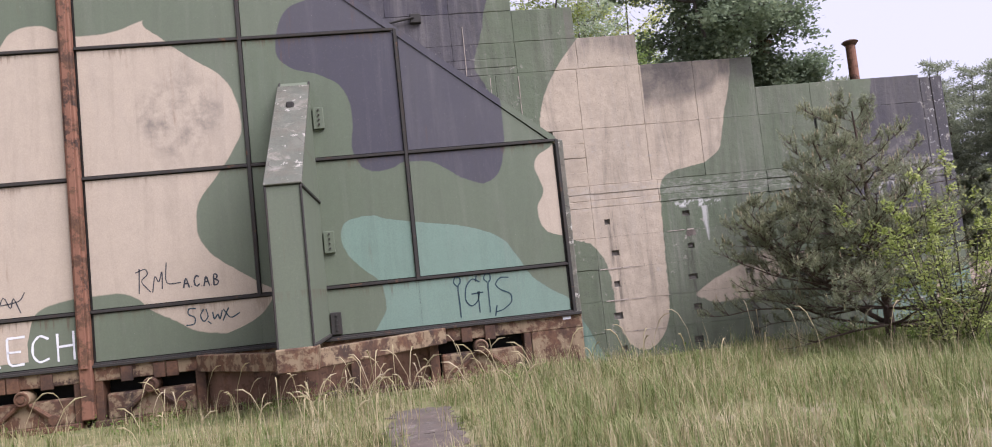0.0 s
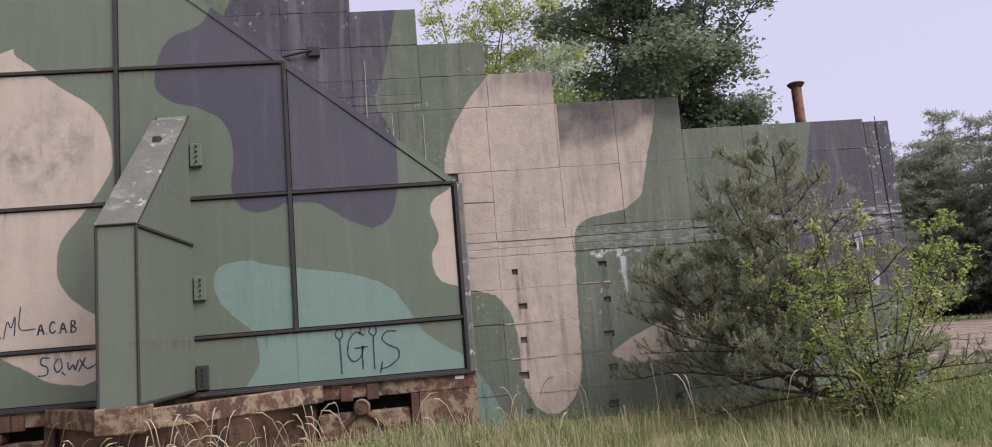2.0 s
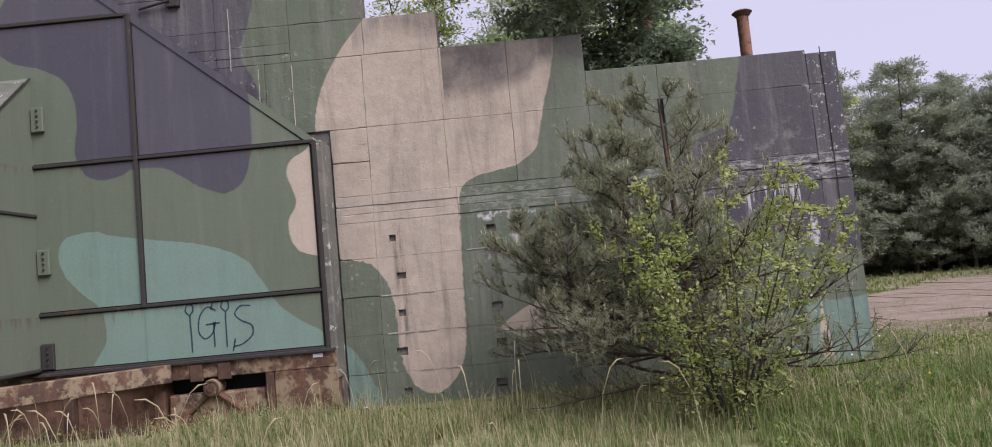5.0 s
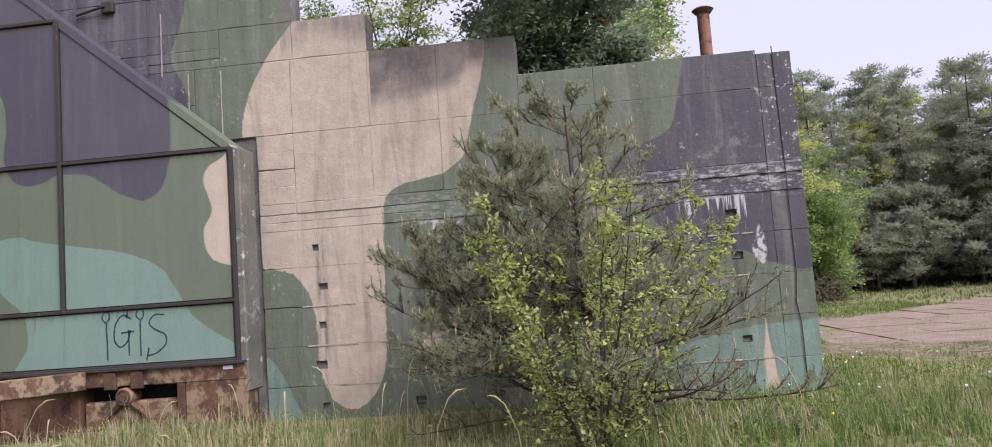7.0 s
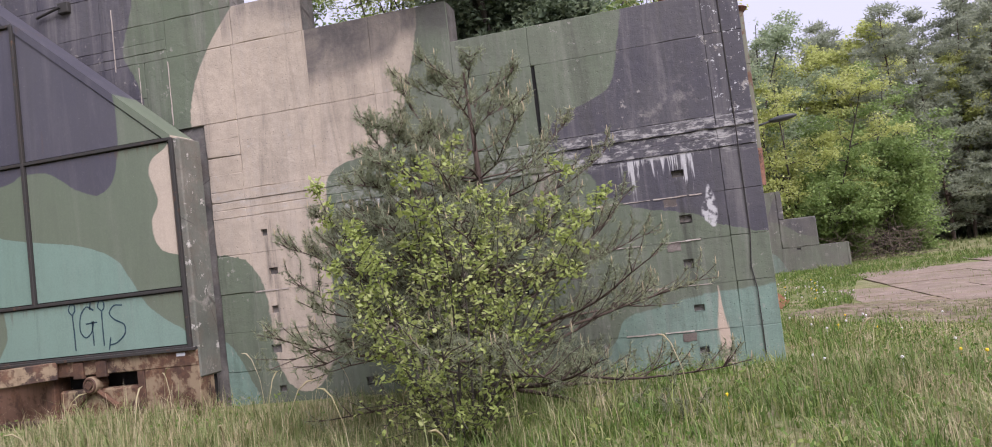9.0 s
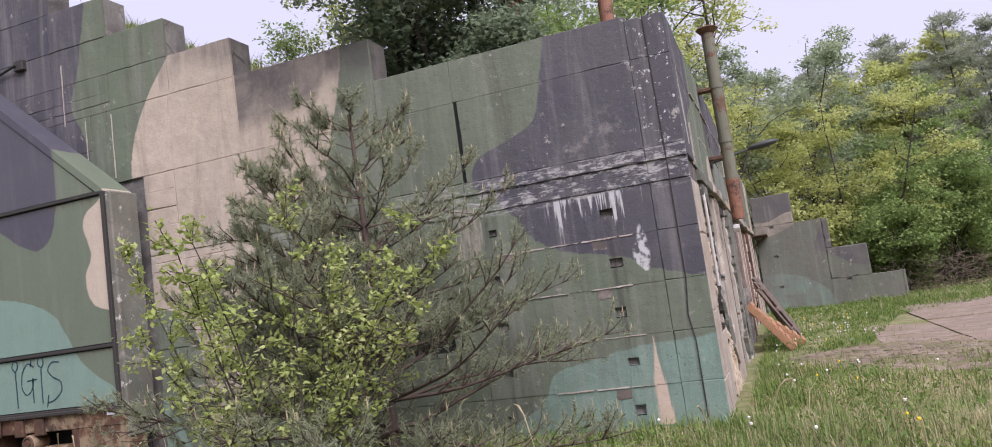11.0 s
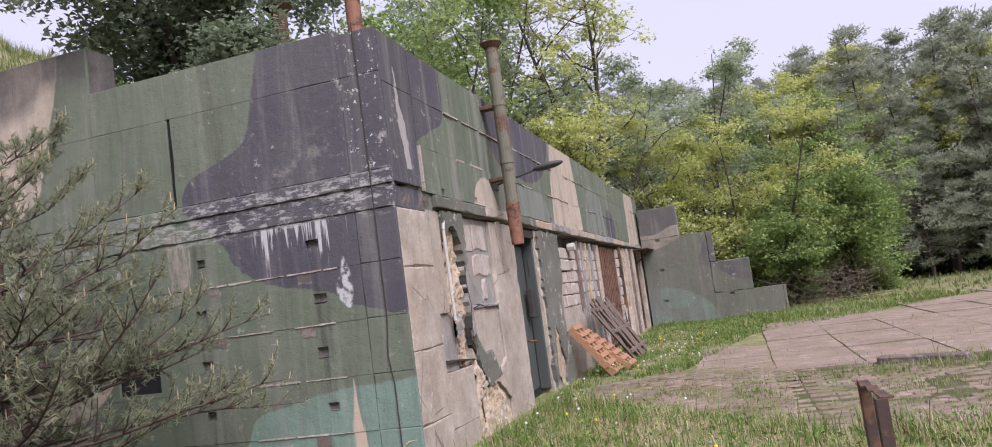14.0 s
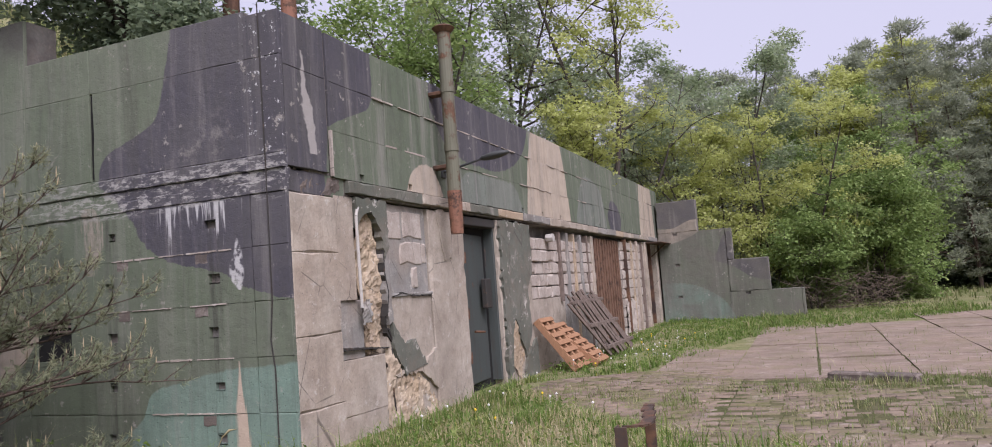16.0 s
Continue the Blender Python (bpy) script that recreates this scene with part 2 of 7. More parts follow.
def camo(name, shapes, axis, steel=False, stains=False, grime=0.0):
    """Old camouflage paint over concrete or over steel sheet."""
    n = Nodes(name)
    pos, x, y, z = n.place()
    u = x if axis == "x" else y
    edge = 0.005 if steel else 0.016
    wob = n.ramp(n.noise(pos, 9.0, 3), 0.3, 0.7, -edge, edge)
    u2, z2 = n.math("ADD", u, wob), n.math("ADD", z, wob)
    col = None
    for kind, paint, rows in shapes:
        m = n.patch(z2, u2, rows) if kind == "z" else n.patch(u2, z2, rows)
        col = n.mix(m, GREEN if col is None else col, paint)
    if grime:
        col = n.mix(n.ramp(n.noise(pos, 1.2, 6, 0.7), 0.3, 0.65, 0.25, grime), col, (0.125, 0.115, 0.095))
    # weather: broad blotches, run-down streaks, fine grain
    broad = n.noise(pos, 0.7, 6, 0.65)
    mottle = n.noise(pos, 3.2, 6, 0.7)
    pale = n.noise(n.stretch(pos, 3.0, 3.0, 0.2), 1.3, 7, 0.7, 0.6)
    streak = n.noise(n.stretch(pos, 2.2, 2.2, 0.22), 1.6, 7, 0.68, 0.8)
    grain = n.noise(pos, 55.0, 4, 0.7)
    amount = 0.35 if steel else 1.0
    col = n.mix(n.ramp(mottle, 0.42, 0.72, 0.0, 0.5 * amount), col, n.mix(0.55, col, (0.07, 0.068, 0.06)))
    col = n.mix(n.ramp(pale, 0.52, 0.80, 0.0, 0.7 * amount), col, n.mix(0.6, col, (0.34, 0.31, 0.28)))
    col = n.mix(n.ramp(broad, 0.35, 0.7, 0.0, 0.35 * amount), col, n.mix(0.5, col, (0.23, 0.21, 0.17)))
    col = n.mix(n.ramp(streak, 0.5, 0.78, 0.0, 0.75 * amount), col, n.mix(0.75, col, (0.05, 0.047, 0.04)))
    col = n.mix(n.ramp(grain, 0.35, 0.65, 0.0, 0.5), col, n.mix(0.35, col, (0.02, 0.02, 0.018)))
    speck = n.noise(pos, 22.0, 6, 0.8)
    col = n.mix(n.ramp(speck, 0.58, 0.72, 0.0, 0.55 * (0.5 if steel else 1.0)), col, n.mix(0.5, col, (0.36, 0.33, 0.30)))
    col = n.mix(n.ramp(n.own(), 0, 1, 0.0, 0.16), col, n.mix(0.5, col, (0.30, 0.28, 0.24)))
    if steel:
        # fine scratches and a little rust bleeding down from the seams
        rust = n.math("MULTIPLY", n.ramp(n.noise(n.stretch(pos, 7, 7, 0.5), 1.2, 6, 0.7), 0.6, 0.74), n.ramp(n.noise(pos, 1.1, 3), 0.5, 0.66))
        col = n.mix(n.math("MULTIPLY", rust, 0.5), col, (0.12, 0.055, 0.025))
        for top, long in ((1.76, 0.42), (3.9, 0.3), (6.06, 0.3)):
            drip = n.ramp(n.math("SUBTRACT", z, n.ramp(n.noise(n.stretch(pos, 11, 11, 0.25), 1.3, 5, 0.7), 0.44, 0.74, top, top - long)), 0.0, 0.12)
            drip = n.math("MULTIPLY", drip, n.math("MULTIPLY", n.math("LESS_THAN", z, top), n.ramp(n.noise(pos, 0.9, 3), 0.4, 0.6, 0.1, 0.65)))
            col = n.mix(drip, col, (0.10, 0.06, 0.035))
        blot = n.math("MULTIPLY", n.patch(u, z, [(-4.1, 4.8, 5.1), (-3.7, 4.2, 5.5), (-3.3, 4.1, 5.6), (-2.9, 4.6, 5.3), (-2.7, 4.9, 5.1)], 0.25), n.ramp(n.noise(pos, 3.5, 6, 0.7), 0.42, 0.7))
        col = n.mix(n.math("MULTIPLY", blot, 0.75), col, (0.15, 0.13, 0.11))
        dots = n.math("MULTIPLY", n.ramp(n.noise(pos, 34, 3, 0.7), 0.70, 0.73), n.ramp(n.noise(pos, 1.3, 3), 0.52, 0.62))
        col = n.mix(n.math("MULTIPLY", dots, 0.8), col, (0.5, 0.46, 0.42))
        n.bsdf(col, 0.62, 0.0, n.math("ADD", n.math("MULTIPLY", grain, 0.25), n.math("MULTIPLY", n.noise(pos, 1.8, 2), 1.2)), 0.25, 0.012, 0.35)
    else:
        # bare concrete where the paint has flaked, pits
        flake = n.math("MULTIPLY", n.ramp(n.noise(pos, 7.0, 6, 0.72), 0.60, 0.64), n.ramp(n.noise(pos, 0.9, 3), 0.5, 0.62))
        col = n.mix(n.math("MULTIPLY", flake, 0.75), col, (0.33, 0.30, 0.26))
        pits = n.ramp(n.voronoi(pos, 16), 0.05, 0.16)
        col = n.mix(n.math("MULTIPLY", n.math("SUBTRACT", 1.0, pits), 0.5), col, (0.03, 0.03, 0.028))
        if stains:
            for hx in (3.85, 5.28, 6.4, 8.33, 9.85):
                damp = n.math("MULTIPLY", n.ramp(n.math("ABSOLUTE", n.math("SUBTRACT", u, hx)), 0.1, 0.04), n.ramp(z, 2.75, 2.6))
                damp = n.math("MULTIPLY", damp, n.ramp(n.noise(n.stretch(pos, 9, 9, 0.9), 1.6, 5, 0.7), 0.42, 0.62, 0.0, 0.6))
                col = n.mix(damp, col, (0.05, 0.046, 0.04))
            # lime that has run out below the ledge, and soot-dark weathering along the parapet blocks
            run = n.noise(n.stretch(pos, 9.0, 9.0, 0.5), 1.5, 4, 0.7)
            reach = n.math("MULTIPLY", n.math("MULTIPLY", n.ramp(u, 9.05, 9.15), n.ramp(u, 10.28, 10.2)), n.ramp(z, 2.74, 2.72))
            drop = n.math("ADD", n.math("MULTIPLY", n.math("SUBTRACT", z, 2.72), 0.75), n.ramp(run, 0.42, 0.66, -0.1, 0.52))
            col = n.mix(n.math("MULTIPLY", n.math("MULTIPLY", reach, n.ramp(drop, 0.0, 0.16)), 0.75), col, (0.52, 0.50, 0.48))
            bare = n.patch(z, n.math("ADD", u, n.ramp(run, 0.3, 0.7, -0.03, 0.03)), [(0.0, 10.06, 10.24), (0.4, 10.05, 10.2), (0.8, 10.1, 10.15), (1.0, 10.12, 10.13)])
            col = n.mix(bare, col, (0.42, 0.33, 0.25))
            bare = n.patch(z, n.math("ADD", u, n.ramp(run, 0.3, 0.7, -0.05, 0.05)), [(2.05, 7.95, 8.1), (2.4, 7.9, 8.2), (2.78, 7.88, 8.16), (2.85, 7.9, 8.1)])
            col = n.mix(n.math("MULTIPLY", n.math("MULTIPLY", bare, n.ramp(n.noise(n.stretch(pos, 2, 2, 0.6), 6, 6, 0.75), 0.38, 0.6)), 0.75), col, (0.33, 0.27, 0.22))
            white = n.math("MULTIPLY", n.patch(z, u, [(1.75, 10.16, 10.2), (1.95, 10.05, 10.24), (2.15, 10.12, 10.22), (2.3, 10.15, 10.17)]), n.ramp(n.noise(pos, 14, 5), 0.42, 0.55))
            col = n.mix(n.math("MULTIPLY", white, 0.8), col, (0.5, 0.48, 0.46))
            fleck = n.math("MULTIPLY", n.ramp(n.noise(pos, 11, 5, 0.75), 0.60, 0.62), n.math("MULTIPLY", n.ramp(u, 10.2, 10.45), n.ramp(z, 2.9, 3.3)))
            col = n.mix(fleck, col, (0.5, 0.49, 0.48))
            band = n.math("MULTIPLY", n.ramp(z, 2.66, 2.74), n.ramp(z, 3.2, 3.1))
            scab = n.math("MULTIPLY", band, n.ramp(n.noise(n.stretch(pos, 1, 1, 3), 6.0, 7, 0.8), 0.50, 0.57))
            col = n.mix(n.math("MULTIPLY", scab, n.ramp(u, 7.0, 8.6, 0.3, 0.8)), col, (0.38, 0.36, 0.33))
            smear = n.math("MULTIPLY", n.patch(u, z, [(5.1, 2.67, 2.70), (5.35, 2.6, 2.75), (5.7, 2.6, 2.74), (6.0, 2.66, 2.7)], 0.03), n.ramp(n.noise(pos, 9, 5, 0.7), 0.45, 0.55))
            col = n.mix(n.math("MULTIPLY", smear, 0.8), col, (0.55, 0.53, 0.51))
            smear = n.patch(z, n.math("ADD", u, n.ramp(run, 0.3, 0.7, -0.03, 0.03)), [(1.95, 5.66, 5.68), (2.25, 5.62, 5.7), (2.6, 5.6, 5.72)], 0.02)
            col = n.mix(n.math("MULTIPLY", smear, 0.7), col, (0.5, 0.48, 0.46))
            smear = n.math("MULTIPLY", n.patch(u, z, [(9.2, 3.15, 3.25), (9.6, 3.12, 3.5), (10.0, 3.12, 3.7), (10.2, 3.15, 3.3)], 0.1), n.ramp(n.noise(pos, 5, 6, 0.75), 0.48, 0.64))
            col = n.mix(n.math("MULTIPLY", smear, 0.6), col, (0.26, 0.235, 0.21))
            soot = n.math("MULTIPLY", n.patch(u, z, [(4.76, 4.6, 5.5), (5.3, 4.62, 5.5), (6.0, 4.75, 5.5), (6.35, 5.0, 5.5), (6.95, 4.9, 5.5)], 0.12), n.ramp(n.noise(pos, 1.1, 6, 0.7, 0.8), 0.36, 0.66, 0.95, 0.45))
            col = n.mix(soot, col, (0.085, 0.076, 0.072))
            soot = n.math("MULTIPLY", n.patch(u, z, [(3.4, 5.5, 6.5), (4.0, 5.72, 6.5), (4.73, 5.55, 6.5)], 0.15), n.ramp(n.noise(n.stretch(pos, 3, 3, 0.3), 1.1, 6, 0.7, 0.8), 0.36, 0.62, 0.9, 0.2))
            col = n.mix(soot, col, (0.15, 0.13, 0.115))
        if axis == "y":
            # pale bare runs on the long parapet
            run = n.noise(n.stretch(pos, 1, 1.6, 0.12), 1.5, 6, 0.7, 0.5)
            col = n.mix(n.ramp(run, 0.54, 0.70, 0.0, 0.6), col, (0.29, 0.265, 0.235))
            run = n.noise(n.stretch(pos, 1, 2.6, 0.15), 1.9, 6, 0.7, 0.5)
            col = n.mix(n.ramp(run, 0.54, 0.72, 0.0, 0.55), col, (0.07, 0.065, 0.062))
            scar = n.patch(z, n.math("ADD", u, n.ramp(n.noise(pos, 6, 4), 0.3, 0.7, -0.03, 0.03)), [(3.2, 14.2, 14.32), (3.6, 14.13, 14.3), (4.0, 14.08, 14.18), (4.35, 14.1, 14.12)])
            col = n.mix(n.math("MULTIPLY", scar, 0.8), col, (0.36, 0.33, 0.30))
        hgt = n.math("ADD", n.math("MULTIPLY", n.noise(pos, 6, 6, 0.65), 1.0), n.math("ADD", n.math("MULTIPLY", grain, 0.18), n.math("MULTIPLY", pits, 0.3)))
        n.bsdf(col, 0.93, 0.0, hgt, 0.6, 0.025, 0.2)
    return n.mat


def concrete(name, base, dark, warm=(0.40, 0.31, 0.23), flaky=0.5, moss=0.0):
    n = Nodes(name)
    pos, x, y, z = n.place()
    broad, fine = n.noise(pos, 1.3, 6, 0.65), n.noise(pos, 38, 5, 0.7)
    col = n.mix(n.ramp(broad, 0.36, 0.66), base, dark)
    col = n.mix(n.ramp(n.noise(pos, 0.8, 4), 0.5, 0.72, 0, 0.6), col, warm)
    col = n.mix(n.ramp(n.noise(n.stretch(pos, 4, 4, 0.4), 1.7, 5, 0.7), 0.55, 0.8, 0, 0.6), col, n.mix(0.6, col, (0.06, 0.052, 0.045)))
    col = n.mix(n.ramp(n.noise(pos, 3.6, 7, 0.72), 0.46, 0.64, 0, 0.5), col, n.mix(0.7, col, (0.16, 0.115, 0.085)))
    col = n.mix(n.ramp(n.noise(pos, 2.3, 6, 0.7, 0.6), 0.56, 0.68, 0, 0.5), col, n.mix(0.6, col, (0.62, 0.54, 0.47)))
    chip = n.math("MULTIPLY", n.ramp(n.noise(pos, 5, 6, 0.75), 0.60, 0.625), flaky)
    col = n.mix(chip, col, (0.52, 0.48, 0.42))
    col = n.mix(n.ramp(fine, 0.4, 0.7, 0, 0.5), col, n.mix(0.45, col, (0.04, 0.035, 0.03)))
    pit = n.math("MULTIPLY", n.ramp(n.voronoi(pos, 21), 0.16, 0.06), n.ramp(n.noise(pos, 2.6, 4), 0.4, 0.6))
    col = n.mix(n.math("MULTIPLY", pit, 0.75), col, (0.07, 0.055, 0.045))
    hair = n.math("MULTIPLY", n.ramp(n.voronoi(n.stretch(pos, 1.0, 1.0, 0.7), 1.7, "DISTANCE_TO_EDGE"), 0.012, 0.004), n.ramp(n.noise(pos, 1.9, 3), 0.48, 0.56))
    col = n.mix(n.math("MULTIPLY", hair, 0.7), col, (0.06, 0.05, 0.042))
    col = n.mix(n.ramp(n.own(), 0, 1, 0, 0.25), col, dark)
    if moss:
        col = n.mix(n.math("MULTIPLY", n.ramp(n.noise(pos, 1.6, 6, 0.7), 0.46, 0.6), moss), col, (0.115, 0.115, 0.045))
    n.bsdf(col, 0.94, 0.0, n.math("ADD", n.noise(pos, 5, 7, 0.65), n.math("MULTIPLY", fine, 0.15)), 0.7, 0.03, 0.2)
    return n.mat


def rusty(name, paint, share=0.5, rough=0.75):
    n = Nodes(name)
    pos, x, y, z = n.place()
    r = n.noise(pos, 4.5, 7, 0.7)
    rust = n.mix(n.ramp(n.noise(pos, 16, 5, 0.7), 0.3, 0.7), (0.07, 0.037, 0.023), (0.155, 0.08, 0.044))
    rust = n.mix(n.ramp(n.noise(pos, 1.9, 4), 0.45, 0.7), rust, (0.035, 0.024, 0.02))
    cut = 0.75 - 0.5 * share
    col = n.mix(n.ramp(r, cut - 0.03, cut + 0.05), paint, rust)
    col = n.mix(n.ramp(n.noise(n.stretch(pos, 6, 6, 0.5), 2, 5, 0.7), 0.5, 0.75, 0, 0.5), col, (0.05, 0.026, 0.016))
    n.bsdf(col, rough, 0.0, n.math("ADD", r, n.math("MULTIPLY", n.noise(pos, 60, 4), 0.4)), 0.5, 0.008, 0.3)
    return n.mat


def timber(name, a, b):
    n = Nodes(name)
    pos, x, y, z = n.place()
    g = n.noise(n.stretch(pos, 6, 1.5, 1.5), 6, 6, 0.7)
    col = n.mix(n.ramp(g, 0.3, 0.7), a, b)
    col = n.mix(n.ramp(n.island(), 0, 1, 0, 0.4), col, n.mix(0.5, col, (0.05, 0.04, 0.03)))
    n.bsdf(col, 0.85, 0, g, 0.4, 0.006, 0.2)
    return n.mat


def leafy(name, a, b, c, through_light=0.35, rough=0.6):
    """Leaves: three tones, each leaf its own, some light let through."""
    n = Nodes(name)
    pos = n.place()[0]
    i = n.island()
    col = n.mix(n.ramp(i, 0.0, 0.7), a, b)
    col = n.mix(n.ramp(n.math("MULTIPLY", i, n.ramp(n.noise(pos, 1.1, 3), 0.35, 0.65)), 0.25, 0.9), col, c)
    p = n.bsdf(col, rough, spec=0.25)
    tr = n.t.nodes.new("ShaderNodeBsdfTranslucent")
    n.put(tr.inputs[0], col)
    mx = n.t.nodes.new("ShaderNodeMixShader")
    mx.inputs[0].default_value = through_light
    n.t.links.new(p.outputs[0], mx.inputs[1])
    n.t.links.new(tr.outputs[0], mx.inputs[2])
    n.t.links.new(mx.outputs[0], n.out.inputs[0])
    return n.mat


def bark(name, a, b):
    n = Nodes(name)
    pos = n.place()[0]
    g = n.noise(n.stretch(pos, 6, 6, 1.2), 5, 6, 0.7)
    n.bsdf(n.mix(n.ramp(g, 0.3, 0.7), a, b), 0.9, 0, g, 0.8, 0.02, 0.15)
    return n.mat


def earth(name, k=1.0):
    """Soil, moss and trodden litter between the blades."""
    n = Nodes(name)
    pos, x, y, z = n.place()
    a, b = n.noise(pos, 0.35, 6, 0.65), n.noise(pos, 6, 6, 0.7)
    col = n.mix(n.ramp(a, 0.4, 0.62), (0.17, 0.18, 0.075), (0.27, 0.23, 0.13))
    col = n.mix(n.ramp(b, 0.38, 0.68), col, (0.11, 0.13, 0.045))
    col = n.mix(n.ramp(n.noise(pos, 1.7, 5), 0.55, 0.7, 0, 0.7), col, (0.34, 0.28, 0.20))
    col = n.mix(1.0, col, (k, k, k), "MULTIPLY")
    n.bsdf(col, 0.96, 0, n.math("ADD", b, n.noise(pos, 30, 4)), 0.8, 0.03, 0.1)
    return n.mat


def plain(name, colour, rough=0.7, wear=(0.08, 0.06, 0.05), metal=0.0):
    n = Nodes(name)
    pos = n.place()[0]
    g = n.noise(pos, 14, 5, 0.7)
    n.bsdf(n.mix(n.ramp(g, 0.5, 0.75, 0, 0.5), colour, wear), rough, metal, g, 0.2, 0.005)
    return n.mat


M = dict(
    front=camo("camouflage_concrete_front", FRONT, "x", stains=True),
    door=camo("camouflage_steel", FRONT, "x", steel=True),
    side=camo("camouflage_concrete_side", SIDE, "y"),
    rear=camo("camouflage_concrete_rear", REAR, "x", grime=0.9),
    joint=concrete("joint_mortar", (0.27, 0.25, 0.22), (0.08, 0.075, 0.07), (0.08, 0.06, 0.05), 0.1),
    bare=concrete("bare_concrete", (0.445, 0.385, 0.31), (0.29, 0.245, 0.195)),
    grey=concrete("grey_concrete", (0.30, 0.28, 0.25), (0.20, 0.19, 0.17)),
    darkstone=concrete("dark_stone", (0.16, 0.13, 0.11), (0.09, 0.075, 0.065), (0.17, 0.13, 0.10), 0.2),
    rubble=concrete("spalled_concrete", (0.46, 0.38, 0.28), (0.30, 0.22, 0.14), (0.5, 0.36, 0.2), 0.7),
    block=concrete("lime_block", (0.47, 0.41, 0.35), (0.33, 0.28, 0.235), (0.42, 0.34, 0.28), 0.5),
    slab=concrete("paving_slab", (0.30, 0.228, 0.178), (0.20, 0.152, 0.118), (0.29, 0.21, 0.15), 0.15, 0.3),
    paver=concrete("paving_stone", (0.27, 0.205, 0.15), (0.155, 0.12, 0.088), (0.27, 0.195, 0.13), 0.1, 0.75),
    greypaint=concrete("faded_green_render", (0.155, 0.155, 0.125), (0.10, 0.105, 0.082), (0.24, 0.21, 0.17), 0.8),
    seam=rusty("dark_seam_steel", (0.035, 0.032, 0.028), 0.25),
    rust=rusty("rusty_steel", (0.10, 0.055, 0.035), 0.8),
    ochre=rusty("rust_and_ochre_steel", (0.225, 0.165, 0.10), 0.55),
    redrust=rusty("red_rust_steel", (0.21, 0.10, 0.062), 0.5),
    olive=rusty("olive_paint_steel", (0.135, 0.13, 0.09), 0.42),
    plate=rusty("dull_green_steel_plate", (0.058, 0.066, 0.06), 0.2),
    darkrust=rusty("dark_rusted_angle_iron", (0.055, 0.038, 0.03), 0.5),
    brown=rusty("brown_sheet_steel", (0.15, 0.085, 0.055), 0.45),
    # near-black colour that stands in for shade inside openings and gaps
    void=plain("shade_painted_black", (0.012, 0.011, 0.010), 0.95, (0.02, 0.018, 0.016)),
    wood=timber("fresh_pallet_wood", (0.36, 0.20, 0.11), (0.27, 0.14, 0.075)),
    oldwood=timber("weathered_wood", (0.22, 0.17, 0.14), (0.10, 0.075, 0.06)),
    conduit=plain("pale_plastic", (0.42, 0.39, 0.35), 0.6, (0.25, 0.2, 0.16)),
    white=plain("white_spray", (0.66, 0.66, 0.67), 0.7, (0.5, 0.5, 0.5)),
    ink=plain("dark_marker", (0.035, 0.04, 0.05), 0.6),
    blue=plain("blue_black_spray", (0.02, 0.045, 0.06), 0.6),
    lamp=plain("lamp_housing", (0.05, 0.052, 0.05), 0.5),
    earth=earth("soil_and_moss"),
    bed=earth("mossy_bed", 0.5),
    grass=leafy("green_grass", (0.125, 0.165, 0.05), (0.225, 0.255, 0.095), (0.45, 0.39, 0.22), 0.4),
    lush=leafy("lush_grass", (0.08, 0.14, 0.027), (0.15, 0.225, 0.046), (0.32, 0.33, 0.11), 0.4),
    twig=bark("dead_twigs", (0.15, 0.115, 0.085), (0.07, 0.055, 0.04)),
    straw=leafy("dry_grass", (0.46, 0.38, 0.23), (0.36, 0.31, 0.16), (0.58, 0.49, 0.34), 0.3),
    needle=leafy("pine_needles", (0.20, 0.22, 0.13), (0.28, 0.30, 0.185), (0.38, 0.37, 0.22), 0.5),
    # far needles paled and greyed: distance haze put into the colour
    hazeneedle=leafy("hazed_pine_needles", (0.25, 0.275, 0.195), (0.325, 0.35, 0.245), (0.41, 0.425, 0.29), 0.6),
    candle=plain("pine_shoots", (0.36, 0.29, 0.18), 0.8, (0.30, 0.20, 0.11)),
    lime=leafy("spring_leaves", (0.27, 0.33, 0.085), (0.38, 0.43, 0.13), (0.54, 0.55, 0.25), 0.5),
    leaf=leafy("bush_leaves", (0.17, 0.245, 0.075), (0.25, 0.335, 0.105), (0.37, 0.43, 0.165), 0.45),
    yellow=leafy("young_maple_leaves", (0.38, 0.41, 0.12), (0.49, 0.52, 0.18), (0.62, 0.62, 0.29), 0.55),
    darkleaf=leafy("dark_leaves", (0.155, 0.20, 0.125), (0.22, 0.27, 0.165), (0.31, 0.35, 0.21), 0.5),
    # grey-green leaves, lightened so that the colour itself carries the haze
    hazeleaf=leafy("hazed_grey_green_leaves", (0.23, 0.285, 0.165), (0.31, 0.365, 0.215), (0.42, 0.455, 0.28), 0.55),
    bark=bark("grey_bark", (0.10, 0.085, 0.07), (0.05, 0.042, 0.035)),
    pinebark=bark("pine_bark", (0.115, 0.082, 0.062), (0.055, 0.042, 0.034)),
    flower=plain("dandelion_yellow", (0.75, 0.52, 0.02), 0.7, (0.6, 0.4, 0.02)),
    clock=plain("dandelion_seed", (0.62, 0.60, 0.56), 0.9, (0.5, 0.48, 0.45)),
)


# ---- building tools ----
BASE = {}


def thing(name, at, label, category, group="", kind=""):
    """An Empty at a thing's base, to carry its parts."""
    ob = new(name)
    ob.empty_display_size = 0.1
    ob.location = at
    BASE[ob.name] = Matrix.Translation(at)
    return tagged(ob, label, category, group, kind)


def hang(ob, parent):
    ob.parent = parent
    ob.matrix_parent_inverse = BASE.get(parent.name, Matrix.Identity(4)).inverted()
    return ob


